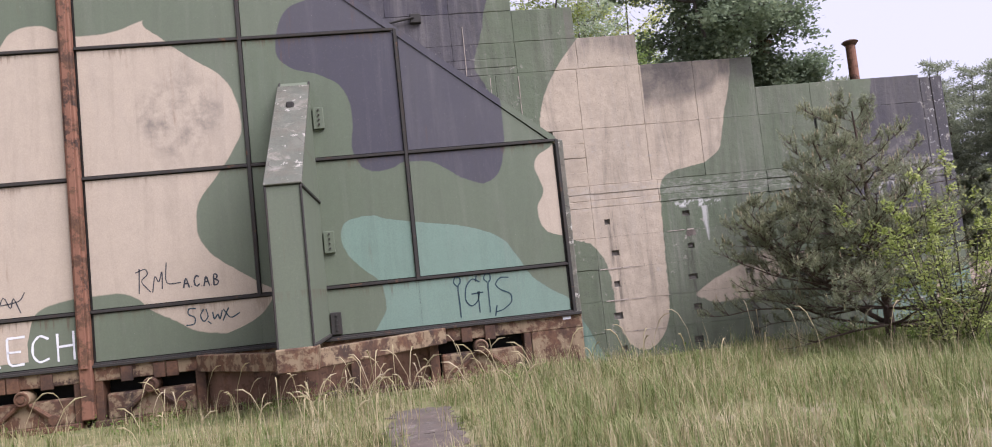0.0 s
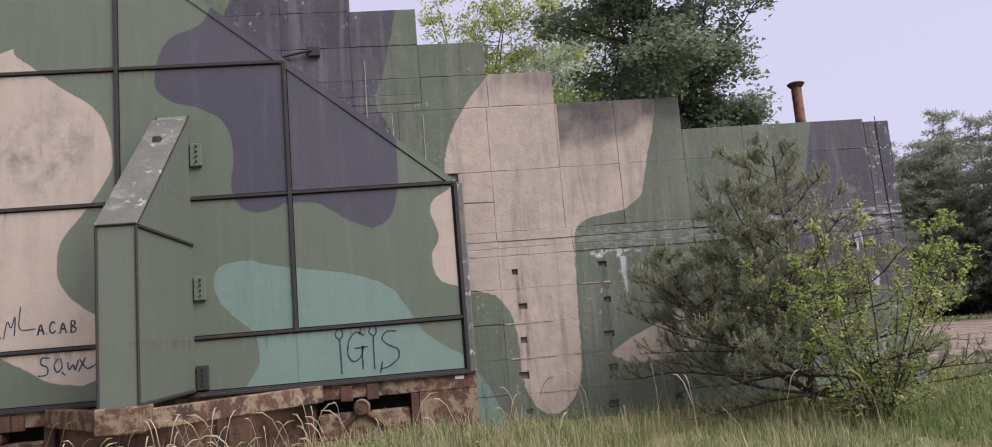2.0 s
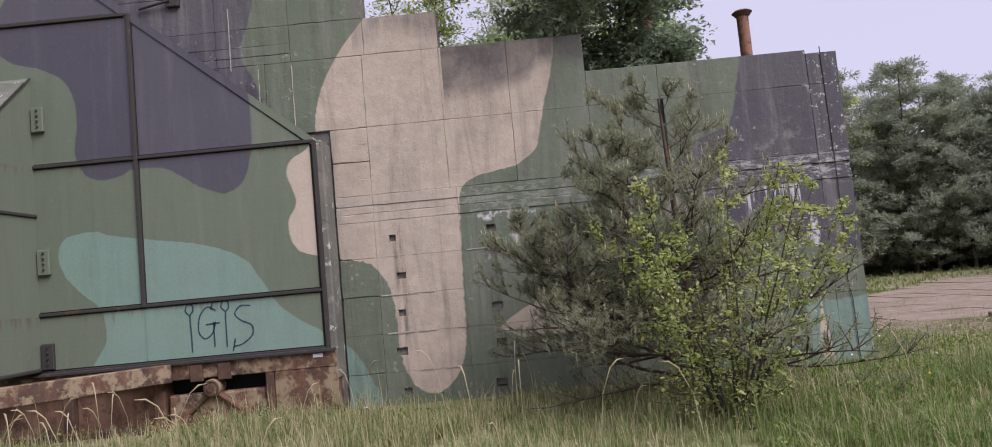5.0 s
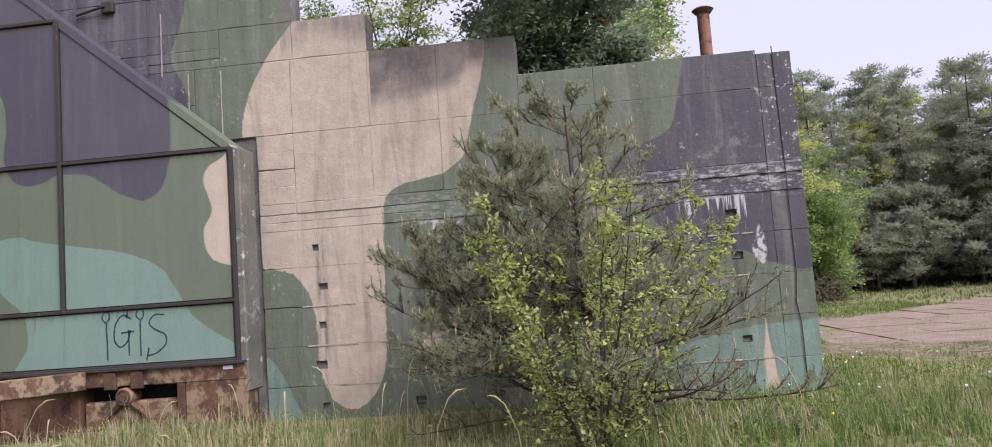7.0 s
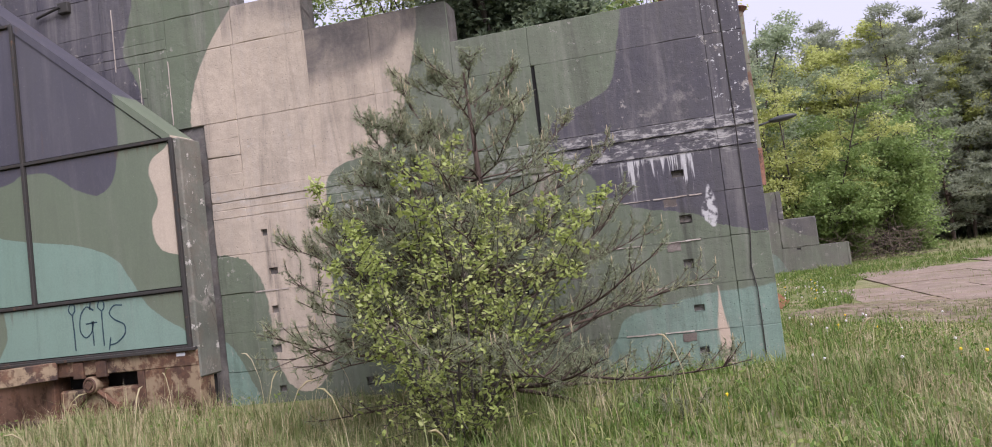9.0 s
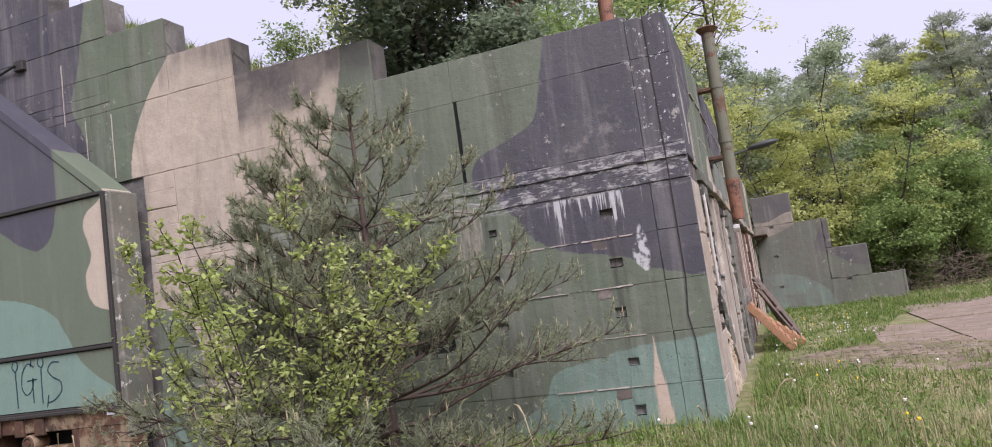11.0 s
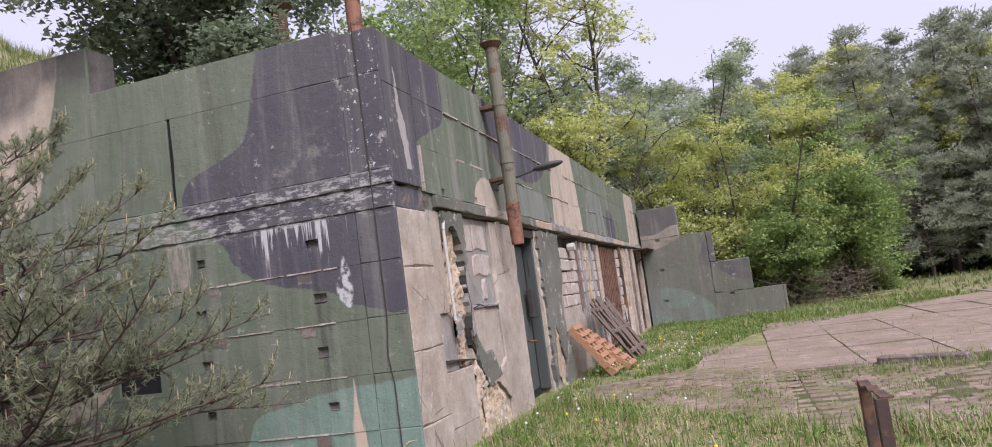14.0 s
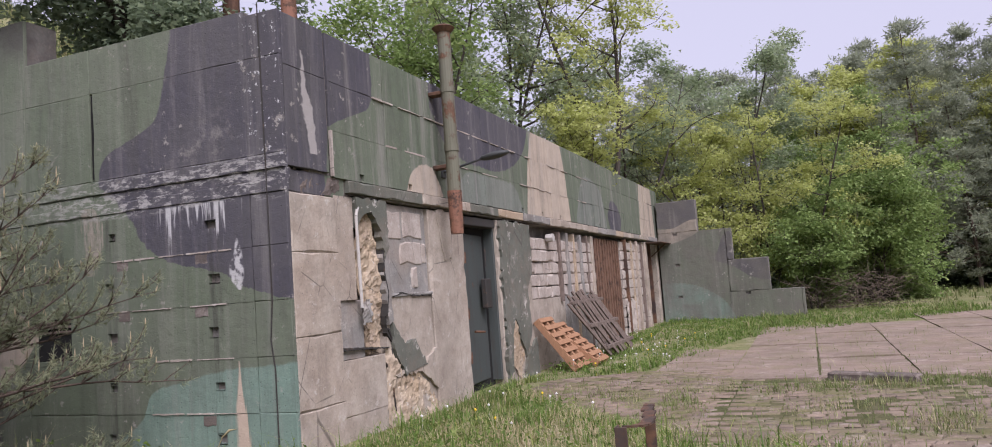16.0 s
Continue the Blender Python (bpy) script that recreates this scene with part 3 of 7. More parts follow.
def raw(name, verts, faces, material, parent=None, label=""):
    """A mesh object from lists of corners and faces, in world places."""
    me = bpy.data.meshes.new(name)
    me.from_pydata([tuple(v) for v in verts], [], faces)
    me.materials.append(material)
    ob = new(name, me)
    if parent is not None:
        hang(ob, parent)
    if label:
        ob["label"] = label
    return ob


def bulk(name, verts, faces, material, parent=None, label=""):
    """As raw(), quick for very many faces that all have the same number of corners (numpy arrays)."""
    me = bpy.data.meshes.new(name)
    k = faces.shape[1]
    me.vertices.add(len(verts))
    me.vertices.foreach_set("co", np.asarray(verts, dtype=np.float32).ravel())
    me.loops.add(faces.size)
    me.loops.foreach_set("vertex_index", faces.astype(np.int32).ravel())
    me.polygons.add(len(faces))
    me.polygons.foreach_set("loop_start", np.arange(0, faces.size, k, dtype=np.int32))
    me.update(calc_edges=True)
    me.materials.append(material)
    ob = new(name, me)
    if parent is not None:
        hang(ob, parent)
    if label:
        ob["label"] = label
    return ob


def part(name, bm, material, parent=None, label="", smooth=False):
    """Links a bmesh as one mesh object under a thing or a part."""
    bmesh.ops.recalc_face_normals(bm, faces=bm.faces)
    me = bpy.data.meshes.new(name)
    bm.to_mesh(me)
    bm.free()
    me.materials.append(material)
    if smooth:
        for p in me.polygons:
            p.use_smooth = True
    ob = new(name, me)
    if parent is not None:
        hang(ob, parent)
    if label:
        ob["label"] = label
    return ob


def box(lo, hi, bevel=0.0, bm=None, turn=None):
    """A bevelled box from corner to corner; turn: a matrix put on it. Returns the bmesh."""
    bm = bm or bmesh.new()
    c, s = [(a + b) / 2 for a, b in zip(lo, hi)], [abs(b - a) for a, b in zip(lo, hi)]
    made = bmesh.ops.create_cube(bm, size=1.0, matrix=Matrix.Translation(c) @ Matrix.Diagonal((*s, 1)))
    vs = made["verts"]
    if bevel:
        es = list({e for v in vs for e in v.link_edges})
        r = bmesh.ops.bevel(bm, geom=es, offset=min(bevel, min(s) * 0.4), segments=1, affect="EDGES", profile=0.5)
        vs = list({v for f in r["faces"] for v in f.verts} | {v for v in vs if v.is_valid})
    if turn is not None:
        bmesh.ops.transform(bm, matrix=turn, verts=vs)
    return bm


def rod(a, b, r, r2=None, sides=10, bm=None):
    """A round bar between two places."""
    bm = bm or bmesh.new()
    a, b = Vector(a), Vector(b)
    d = b - a
    m = Matrix.Translation((a + b) / 2) @ d.to_track_quat("Z", "Y").to_matrix().to_4x4()
    bmesh.ops.create_cone(bm, cap_ends=True, segments=sides, radius1=r, radius2=r if r2 is None else r2, depth=d.length, matrix=m)
    return bm


def prism(outline, lo, hi, axis="y", bm=None):
    """An outline in two coordinates, drawn out along the third axis."""
    bm = bm or bmesh.new()
    put = {"y": lambda p, d: (p[0], d, p[1]), "x": lambda p, d: (d, p[0], p[1]), "z": lambda p, d: (p[0], p[1], d)}[axis]
    a = [bm.verts.new(put(p, lo)) for p in outline]
    b = [bm.verts.new(put(p, hi)) for p in outline]
    bm.faces.new(a)
    bm.faces.new(b[::-1])
    for i in range(len(a)):
        j = (i + 1) % len(a)
        bm.faces.new((a[i], b[i], b[j], a[j]))
    return bm


def panel(parent, axis, u0, u1, z0, z1, face, depth, material, holes=(), rng=random, name="panel", chip=0.006, gap=0.002, proud=0.005):
    """One cast panel of a wall: worn edges, and recesses in it where it has holes (u, z, width, height).
    axis "y": it looks towards -y; "x": it looks towards +x."""
    u0, u1, z0, z1 = u0 + gap, u1 - gap, z0 + gap, z1 - gap
    face = face + rng.uniform(-proud, proud)
    s = 1 if axis == "y" else -1
    put = (lambda u, d, z: (u, face + d, z)) if axis == "y" else (lambda u, d, z: (face - d, u, z))
    vs, fs = [], []

    def add(u, d, z):
        vs.append(put(u, d, z))
        return len(vs) - 1

    c = chip
    if not holes:
        ring, outer = [], []
        for (ua, za), (ub, zb) in (((u0, z0), (u1, z0)), ((u1, z0), (u1, z1)), ((u1, z1), (u0, z1)), ((u0, z1), (u0, z0))):
            k = max(2, int((abs(ub - ua) + abs(zb - za)) / 0.16))
            for i in range(k):
                f = i / k
                u, z = ua + (ub - ua) * f, za + (zb - za) * f
                e = c * (0.35 + 2.2 * rng.random() ** 3)
                iu, iz = min(max(u, u0 + e), u1 - e), min(max(z, z0 + e), z1 - e)
                ring.append(add(iu, 0, iz))
                outer.append(add(u, e * 0.8, z))
        fs.append(ring[:])
        back = [add(*((vs[i][0], depth, vs[i][2]) if axis == "y" else (vs[i][1], depth, vs[i][2]))) for i in outer]
        for i in range(len(ring)):
            j = (i + 1) % len(ring)
            fs.append((ring[i], outer[i], outer[j], ring[j]))
            fs.append((outer[i], back[i], back[j], outer[j]))
    else:
        us = sorted({u0, u1, *(h[0] - h[2] / 2 for h in holes), *(h[0] + h[2] / 2 for h in holes)})
        zs = sorted({z0, z1, *(h[1] - h[3] / 2 for h in holes), *(h[1] + h[3] / 2 for h in holes)})
        us, zs = [u for u in us if u0 <= u <= u1], [z for z in zs if z0 <= z <= z1]
        inside = lambda u, z: any(abs(u - h[0]) < h[2] / 2 and abs(z - h[1]) < h[3] / 2 for h in holes)
        for ua, ub in zip(us, us[1:]):
            for za, zb in zip(zs, zs[1:]):
                if inside((ua + ub) / 2, (za + zb) / 2):
                    j = [rng.uniform(-0.012, 0.012) for _ in range(4)]
                    d = depth * 4
                    o = [add(ua, 0, za), add(ub, 0, za), add(ub, 0, zb), add(ua, 0, zb)]
                    i = [add(ua + 0.01, d, za + 0.01), add(ub - 0.01, d, za + 0.01), add(ub - 0.01, d, zb - 0.01), add(ua + 0.01, d, zb - 0.01)]
                    fs.append(i)
                    for a in range(4):
                        b = (a + 1) % 4
                        fs.append((o[a], o[b], i[b], i[a]))
                else:
                    fs.append((add(ua, 0, za), add(ub, 0, za), add(ub, 0, zb), add(ua, 0, zb)))
        o = [add(u0, 0, z0), add(u1, 0, z0), add(u1, 0, z1), add(u0, 0, z1)]
        i = [add(u0, depth, z0), add(u1, depth, z0), add(u1, depth, z1), add(u0, depth, z1)]
        for a in range(4):
            b = (a + 1) % 4
            fs.append((o[a], i[a], i[b], o[b]))
    if s < 0:
        pass
    return raw(name, vs, fs, material, parent)


def strokes(name, lines, origin, axis, size, width, material, parent, label=""):
    """Hand-drawn writing: lines of (u, v) in letter heights, as thin ribbons of paint a hair proud of the surface."""
    vs, fs = [], []
    for line in lines:
        pts = [Vector(p) * size for p in line]
        fine = []
        for a, b in zip(pts, pts[1:]):
            fine += [a.lerp(b, k / 4) for k in range(4)]
        fine.append(pts[-1])
        for k in range(2):
            fine = [fine[0]] + [(fine[i - 1] + 2 * fine[i] + fine[i + 1]) / 4 for i in range(1, len(fine) - 1)] + [fine[-1]]
        start = len(vs)
        for i, p in enumerate(fine):
            d = (fine[min(i + 1, len(fine) - 1)] - fine[max(i - 1, 0)])
            nrm = Vector((-d.y, d.x)).normalized() * width * 0.5 * random.uniform(0.8, 1.15) if d.length else Vector((0, width / 2))
            for q in (p + nrm, p - nrm):
                vs.append((origin[0] + q.x, origin[1], origin[2] + q.y))
            if i:
                k = start + 2 * i
                fs.append((k - 2, k - 1, k + 1, k))
    return raw(name, vs, fs, material, parent, label)


def ragged(points, rng, step=0.07, rough=0.025):
    """An outline with a torn edge through a few corner points."""
    out = []
    for i, a in enumerate(points):
        b = points[(i + 1) % len(points)]
        n = max(1, int(math.hypot(b[0] - a[0], b[1] - a[1]) / step))
        for k in range(n):
            f = k / n
            e = rough if k else rough * 0.4
            out.append((a[0] + (b[0] - a[0]) * f + rng.uniform(-e, e), a[1] + (b[1] - a[1]) * f + rng.uniform(-e, e)))
    return out


def inside(p, poly):
    hit = False
    for i, a in enumerate(poly):
        b = poly[i - 1]
        if (a[1] > p[1]) != (b[1] > p[1]) and p[0] < (b[0] - a[0]) * (p[1] - a[1]) / (b[1] - a[1]) + a[0]:
            hit = not hit
    return hit


def torn(parent, poly, face, relief, material, seed, cell=0.028, name="spall", label=""):
    """Broken-out concrete on the side wall: a rough lumpy surface within an outline of (y, z)."""
    y0, y1 = min(p[0] for p in poly), max(p[0] for p in poly)
    z0, z1 = min(p[1] for p in poly), max(p[1] for p in poly)
    ny, nz = int((y1 - y0) / cell) + 2, int((z1 - z0) / cell) + 2
    vs, fs = [], []
    for j in range(nz):
        for i in range(ny):
            y, z = y0 + i * cell, z0 + j * cell
            v = Vector((y * 3.1, z * 2.3, seed))
            d = noise.noise(v) * 0.6 + 0.5 * noise.noise(v * 3.3) + 0.35 * noise.noise(v * 8.1)
            d = math.floor(d * 4) / 4 * 0.5 + d * 0.5
            vs.append((face + relief * d, y + 0.008 * noise.noise(v * 11), z + 0.008 * noise.noise(v * 13)))
    for j in range(nz - 1):
        for i in range(ny - 1):
            if inside((y0 + (i + 0.5) * cell, z0 + (j + 0.5) * cell), poly):
                k = j * ny + i
                fs.append((k, k + 1, k + ny + 1, k + ny))
    return raw(name, vs, fs, material, parent, label)


# ---- structure: ground, earth cover, walls ----
FRONT_Y, DOOR_Y, SIDE_X, REAR_Y = 13.73, 13.06, 10.83, 34.9


def along(y):
    """Places along the side wall, paced out from the yard."""
    return 7.13 + (y - 7.13) * 1.0247


def lift(x, y):
    """Height of the ground: nearly level, with small humps."""
    return 0.05 * noise.noise((x * 0.16, y * 0.16, 0.3)) * min(1.0, max(0.08, max(12.0 - x, 14.0 - y) / 2.0)) - 0.09 * min(1.0, max(0.0, (y - 12.0) / 4.0)) * min(1.0, max(0.0, (44.0 - y) / 20.0))


def make_ground():
    ax = np.concatenate([np.linspace(-900, -40, 8), np.linspace(-30, 40, 71), np.linspace(55, 900, 8)])
    ay = np.concatenate([np.linspace(-400, -20, 5), np.linspace(-12, 60, 73), np.linspace(75, 1500, 9)])
    vs = [(x, y, lift(x, y)) for y in ay for x in ax]
    w = len(ax)
    fs = [(j * w + i, j * w + i + 1, (j + 1) * w + i + 1, (j + 1) * w + i) for j in range(len(ay) - 1) for i in range(w - 1)]
    ob = raw("ground", vs, fs, M["earth"])
    for p in ob.data.polygons:
        p.use_smooth = True
    tagged(ob, "rough grassy soil with moss and dry litter", "ground", kind="structure")


make_ground()


def cover(x, y):
    """Height of the earth heaped over the shelter."""
    h = 8.7 - 0.55 * max(0.0, x + 2.5) - 0.55 * max(0.0, -10.5 - x)
    back = min(1.0, max(0.0, (y - 14.5) / 5.0))
    h += 0.9 * back * min(1.0, max(0.0, (8.0 - x) / 4.0))
    h -= 0.42 * max(0.0, y - 36.5)
    h += 0.12 * noise.noise((x * 0.7, y * 0.7, 2.0))
    if -16 < x < 10.6:
        h = max(h, 4.3 + 0.1 * noise.noise((x, y, 0)) if y < 34.3 else -0.2)
    return max(h, -0.25)


def make_mound():
    ax, ay = np.linspace(-24, 10.5, 60), np.linspace(14.15, 60, 56)
    vs = [(x, y, cover(x, y)) for y in ay for x in ax]
    w = len(ax)
    fs = [(j * w + i, j * w + i + 1, (j + 1) * w + i + 1, (j + 1) * w + i) for j in range(len(ay) - 1) for i in range(w - 1)]
    ob = raw("ground_mound", vs, fs, M["earth"])
    for p in ob.data.polygons:
        p.use_smooth = True
    tagged(ob, "overgrown earth heaped over the shelter", "earth mound", kind="structure")


make_mound()

# stepped front wall: (x from, x to, top)
STEPS = [(-2.4, 0.1, 9.2), (0.1, 1.26, 8.6), (1.26, 2.42, 7.2), (2.42, 3.57, 6.55), (3.57, 4.73, 5.95), (4.73, 6.96, 5.36), (6.96, 10.36, 4.77), (10.36, 10.83, 4.71)]


def make_front():
    rng = random.Random(5)
    wall = raw("wall_front", *solid_steps(), M["joint"])
    tagged(wall, "stepped concrete shelter front in faded camouflage paint", "concrete wall", kind="structure")
    hole = lambda x, z: (x + rng.uniform(-0.05, 0.05), z + rng.uniform(-0.015, 0.015), rng.uniform(0.10, 0.17), rng.uniform(0.08, 0.125))
    P = lambda *a, **k: panel(wall, "y", *a, FRONT_Y, 0.05, M["front"], rng=rng, **k)
    low = [-0.25, 0.45, 1.03, 1.61, 2.19, 2.75]
    cols = [(2.95, 3.52, ()), (3.52, 4.82, (3.83,)), (4.82, 6.96, (5.28, 6.4)), (6.96, 8.06, ()), (8.06, 10.36, (8.33, 9.85)), (10.36, 10.83, ())]
    for r, (z0, z1) in enumerate(zip(low, low[1:])):
        for u0, u1, hs in cols:
            zc = (0.17, 0.75, 1.32, 1.9, 2.48)[r]
            holes = [hole(x, zc) for x in hs]
            holes += [hole(x + 0.18, z1 - 0.035) for x in hs if u1 < 9 or r in (2, 3)]
            holes = [h for h in holes if u0 + 0.1 < h[0] < u1 - 0.1 and h[1] + h[3] / 2 < z1 - 0.008]
            if (u0, r) == (6.96, 2):
                holes = [(7.37, 1.33, 0.6, 0.5)]
            P(u0, u1, z0, z1, holes=holes)
    # black panel, not a shutter: the opening's shade put into its colour
    part("shutter", box((7.05, FRONT_Y + 0.035, 1.06), (7.69, FRONT_Y + 0.044, 1.6)), M["void"], wall, "black panel painted as shade behind the slats")
    for k in range(3):
        part("slat", box((7.08, FRONT_Y - 0.01 + 0.01 * k, 1.53 - 0.06 * k), (7.66, FRONT_Y + 0.03, 1.56 - 0.06 * k), 0.005), M["oldwood"], wall)
    # beads of lime along the joints, and patched lifting pockets
    for z, x0, x1 in ((2.19, 8.1, 10.18), (1.61, 8.1, 9.3), (1.61, 9.5, 10.1), (1.03, 8.5, 10.15), (0.45, 8.9, 10.1), (2.19, 4.9, 5.4), (1.61, 3.55, 4.8), (1.03, 3.6, 4.8), (0.45, 3.8, 4.7)):
        x = x0
        while x < x1:
            w = min(rng.uniform(0.12, 0.5), x1 - x)
            if rng.random() < 0.8 and w > 0.08:
                t = rng.uniform(0.004, 0.012)
                line = ragged([(x, z - t), (x + w, z - t * 0.8), (x + w, z + t), (x, z + t * 0.8)], rng, 0.05, 0.004)
                part("lime_bead", prism(line, FRONT_Y - 0.012, FRONT_Y + 0.02), M["block"], wall)
            x += w + rng.uniform(0, 0.08)
    for x, z in ((8.51, 2.13), (8.52, 1.56), (9.67, 2.12), (9.7, 0.38), (8.5, 0.98), (9.65, 1.55), (5.35, 2.12)):
        part("pocket", prism(ragged([(x - 0.085, z - 0.055), (x + 0.085, z - 0.055), (x + 0.085, z + 0.05), (x - 0.085, z + 0.05)], rng, 0.05, 0.012), FRONT_Y - 0.005, FRONT_Y + 0.02), M["darkstone"], wall)
    for x, z0, z1 in ((1.48, 5.3, 6.3), (1.9, 4.6, 5.3), (2.42, 4.3, 5.3)):
        part("lime_bead", prism(ragged([(x, z0), (x + 0.012, z0), (x + 0.014, z1), (x + 0.002, z1)], rng, 0.1, 0.005), FRONT_Y - 0.01, FRONT_Y + 0.02), M["block"], wall)
    # rough ledge of board-marked strips
    for z0, z1, d in ((2.75, 2.88, -0.018), (2.88, 3.0, 0.012), (3.0, 3.16, -0.008)):
        for u0, u1, _ in cols:
            panel(wall, "y", u0, u1, z0, z1, FRONT_Y + (d if u0 > 6 else d * 0.25), 0.07, M["front"], rng=rng, chip=0.009 if u0 > 6 else 0.006, gap=0.0015)
    for z0 in (3.16, 3.42, 3.69, 3.95):
        P(2.95, 3.52, z0, z0 + 0.265)
    up = [3.52, 4.72, 5.77, 6.96, 8.06, 10.36, 10.83]
    for u0, u1 in zip(up, up[1:]):
        P(u0 + (0.05 if u0 == 8.06 else 0.0), u1, 3.16, 4.22)
        top = next(t for a, b, t in STEPS if a <= (u0 + u1) / 2 < b)
        P(u0, u1, 4.22, min(top, 5.36))
    # black strip set into the gap to paint the shade in it
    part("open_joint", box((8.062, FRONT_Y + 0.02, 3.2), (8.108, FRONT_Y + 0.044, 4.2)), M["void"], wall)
    P(3.57, 4.73, 5.36, 5.95)
    P(2.0, 3.52, 4.22, 5.36)
    P(2.42, 3.57, 5.36, 5.95), P(2.42, 3.57, 5.95, 6.55)
    # behind the slanted edge of the door: board-marked strips
    for z0, z1 in ((4.22, 4.8), (4.8, 5.36), (5.36, 5.5), (5.5, 5.66), (5.66, 5.95), (5.95, 6.55), (6.55, 7.2)):
        P(1.26, 2.42 if z0 > 5.3 else 2.0, z0, z1)
        P(0.1, 1.26, z0, z1)
    for z0, z1 in ((5.6, 6.0), (6.0, 6.55), (6.55, 7.2), (7.2, 7.9), (7.9, 8.6)):
        P(-1.2, 0.1, z0, z1), P(-2.4, -1.2, z0, z1)
    for z0, z1 in ((7.2, 7.9), (7.9, 8.6)):
        P(0.1, 1.26, z0, z1)
    P(-2.4, 0.1, 8.6, 9.2)


def solid_steps():
    """The wall's core: one stepped slab, with a plain mirrored half past the doors."""
    right = [(a, b, t) for a, b, t in STEPS]
    centre = -5.1
    left = [(2 * centre - b, 2 * centre - a, t) for a, b, t in STEPS][::-1]
    runs = left + [(2 * centre + 2.4, -2.4, 9.2)] + right
    line = [(runs[0][0], -0.4)]
    for a, b, t in runs:
        line += [(a, t), (b, t)]
    line[-1] = (10.7, 4.67)
    line.append((10.7, -0.4))
    clean = [line[0]]
    for p in line[1:]:
        if p != clean[-1]:
            clean.append(p)
    k = len(clean)
    vs = [(x, FRONT_Y + 0.045, z) for x, z in clean] + [(x, FRONT_Y + 0.46, z) for x, z in clean]
    fs = [list(range(k)), list(range(2 * k - 1, k - 1, -1))] + [(i, i + k, (i + 1) % k + k, (i + 1) % k) for i in range(k)]
    return vs, fs


make_front()


def make_side():
    rng = random.Random(9)
    core = box((10.0, FRONT_Y + 0.47, -0.4), (SIDE_X - 0.32, 35.7, 2.8))
    box((10.0, FRONT_Y + 0.47, 2.8), (SIDE_X - 0.045, 35.7, 4.66), bm=core)
    wall = part("wall_side", core, M["joint"])
    tagged(wall, "long concrete side wall, camouflage above bare ruined masonry", "concrete wall", kind="structure")
    S = lambda u0, u1, z0, z1, m="side", face=SIDE_X, depth=0.05, **k: panel(wall, "x", along(u0), along(u1), z0, z1, face, depth, M[m], rng=rng, **k)
    P = lambda u0, u1, z0, z1, **k: panel(wall, "x", u0, u1, z0, z1, SIDE_X, 0.05, M["side"], rng=rng, **k)
    # painted parapet blocks over the ledge
    corner = 13.785
    for z0, z1 in ((3.02, 4.12), (4.12, 4.70)):
        panel(wall, "x", corner, 14.55, z0, z1, SIDE_X + 0.002, 0.4, M["side"], rng=rng, proud=0.002)
    y = 14.62
    while y < 35.5:
        w = min(rng.uniform(1.05, 1.3), 35.7 - y)
        for z0, z1 in ((2.98, 3.53), (3.53, 4.12), (4.12, 4.70)):
            P(y, y + w, z0, z1, proud=0.012, holes=[(y + w * 0.5, z0 + 0.06, 0.1, 0.08)] if z0 == 2.98 and rng.random() < 0.5 else ())
        y += w
    # beads of lime in the parapet joints
    for z in (4.12, 3.53):
        y = 14.64
        while y < 26.0:
            w = rng.uniform(0.15, 0.7)
            if rng.random() < 0.7:
                t = rng.uniform(0.004, 0.011)
                part("lime_bead", prism(ragged([(y, z - t), (y + w, z - t), (y + w, z + t), (y, z + t)], rng, 0.08, 0.004), SIDE_X - 0.02, SIDE_X + 0.016, "x"), M["block"], wall)
            y += w + rng.uniform(0.0, 0.25)
    part("lime_bead", prism(ragged([(14.6, 2.99), (14.63, 2.99), (14.63, 3.53), (14.6, 3.53)], rng, 0.08, 0.006), SIDE_X - 0.02, SIDE_X + 0.016, "x"), M["block"], wall)
    # the ledge: a beam of chipped lengths
    y = 14.9
    while y < 35.6:
        w = min(rng.uniform(0.7, 1.9), 35.7 - y)
        panel(wall, "x", y, y + w, 2.80 + rng.uniform(0, 0.03), 2.972, SIDE_X + 0.03, 0.4, M[rng.choice(("grey", "rubble", "bare", "greypaint"))], rng=rng, chip=0.014, gap=0.004, proud=0.022)
        y += w
    # bare corner pier in lifts, then a thin strip and the panels under it
    for z0, z1 in ((-0.4, 0.42), (0.42, 1.2), (1.2, 2.1), (2.1, 2.74)):
        S(13.625, 14.46, z0, z1, "bare", SIDE_X - 0.004, 0.4, chip=0.012, proud=0.004)
    S(13.62, 14.7, 2.74, 3.0, "side", SIDE_X - 0.03, 0.3, chip=0.02)
    torn(wall, ragged([(13.8, 2.72), (15.0, 2.74), (15.0, 2.98), (13.8, 3.02)], rng, 0.08, 0.03), SIDE_X - 0.045, 0.05, M["darkstone"], 21.0)
    S(14.46, 14.85, 1.55, 2.78, "bare", SIDE_X - 0.03, 0.3)
    S(14.46, 15.0, 0.86, 1.55, "grey", SIDE_X - 0.07, 0.25)
    S(14.46, 15.4, 0.22, 0.86, "bare", SIDE_X - 0.03, 0.3)
    S(14.46, 15.4, -0.4, 0.22, "bare", SIDE_X - 0.03, 0.3)
    # backing of the broken shaft, the walled-up window, the sill below it
    S(14.85, 15.58, -0.4, 2.78, "rubble", SIDE_X - 0.16, 0.15)
    S(15.5, 16.76, -0.4, 1.58, "bare", SIDE_X - 0.055, 0.3)
    S(15.58, 16.76, 1.58, 2.78, "grey", SIDE_X - 0.085, 0.25)
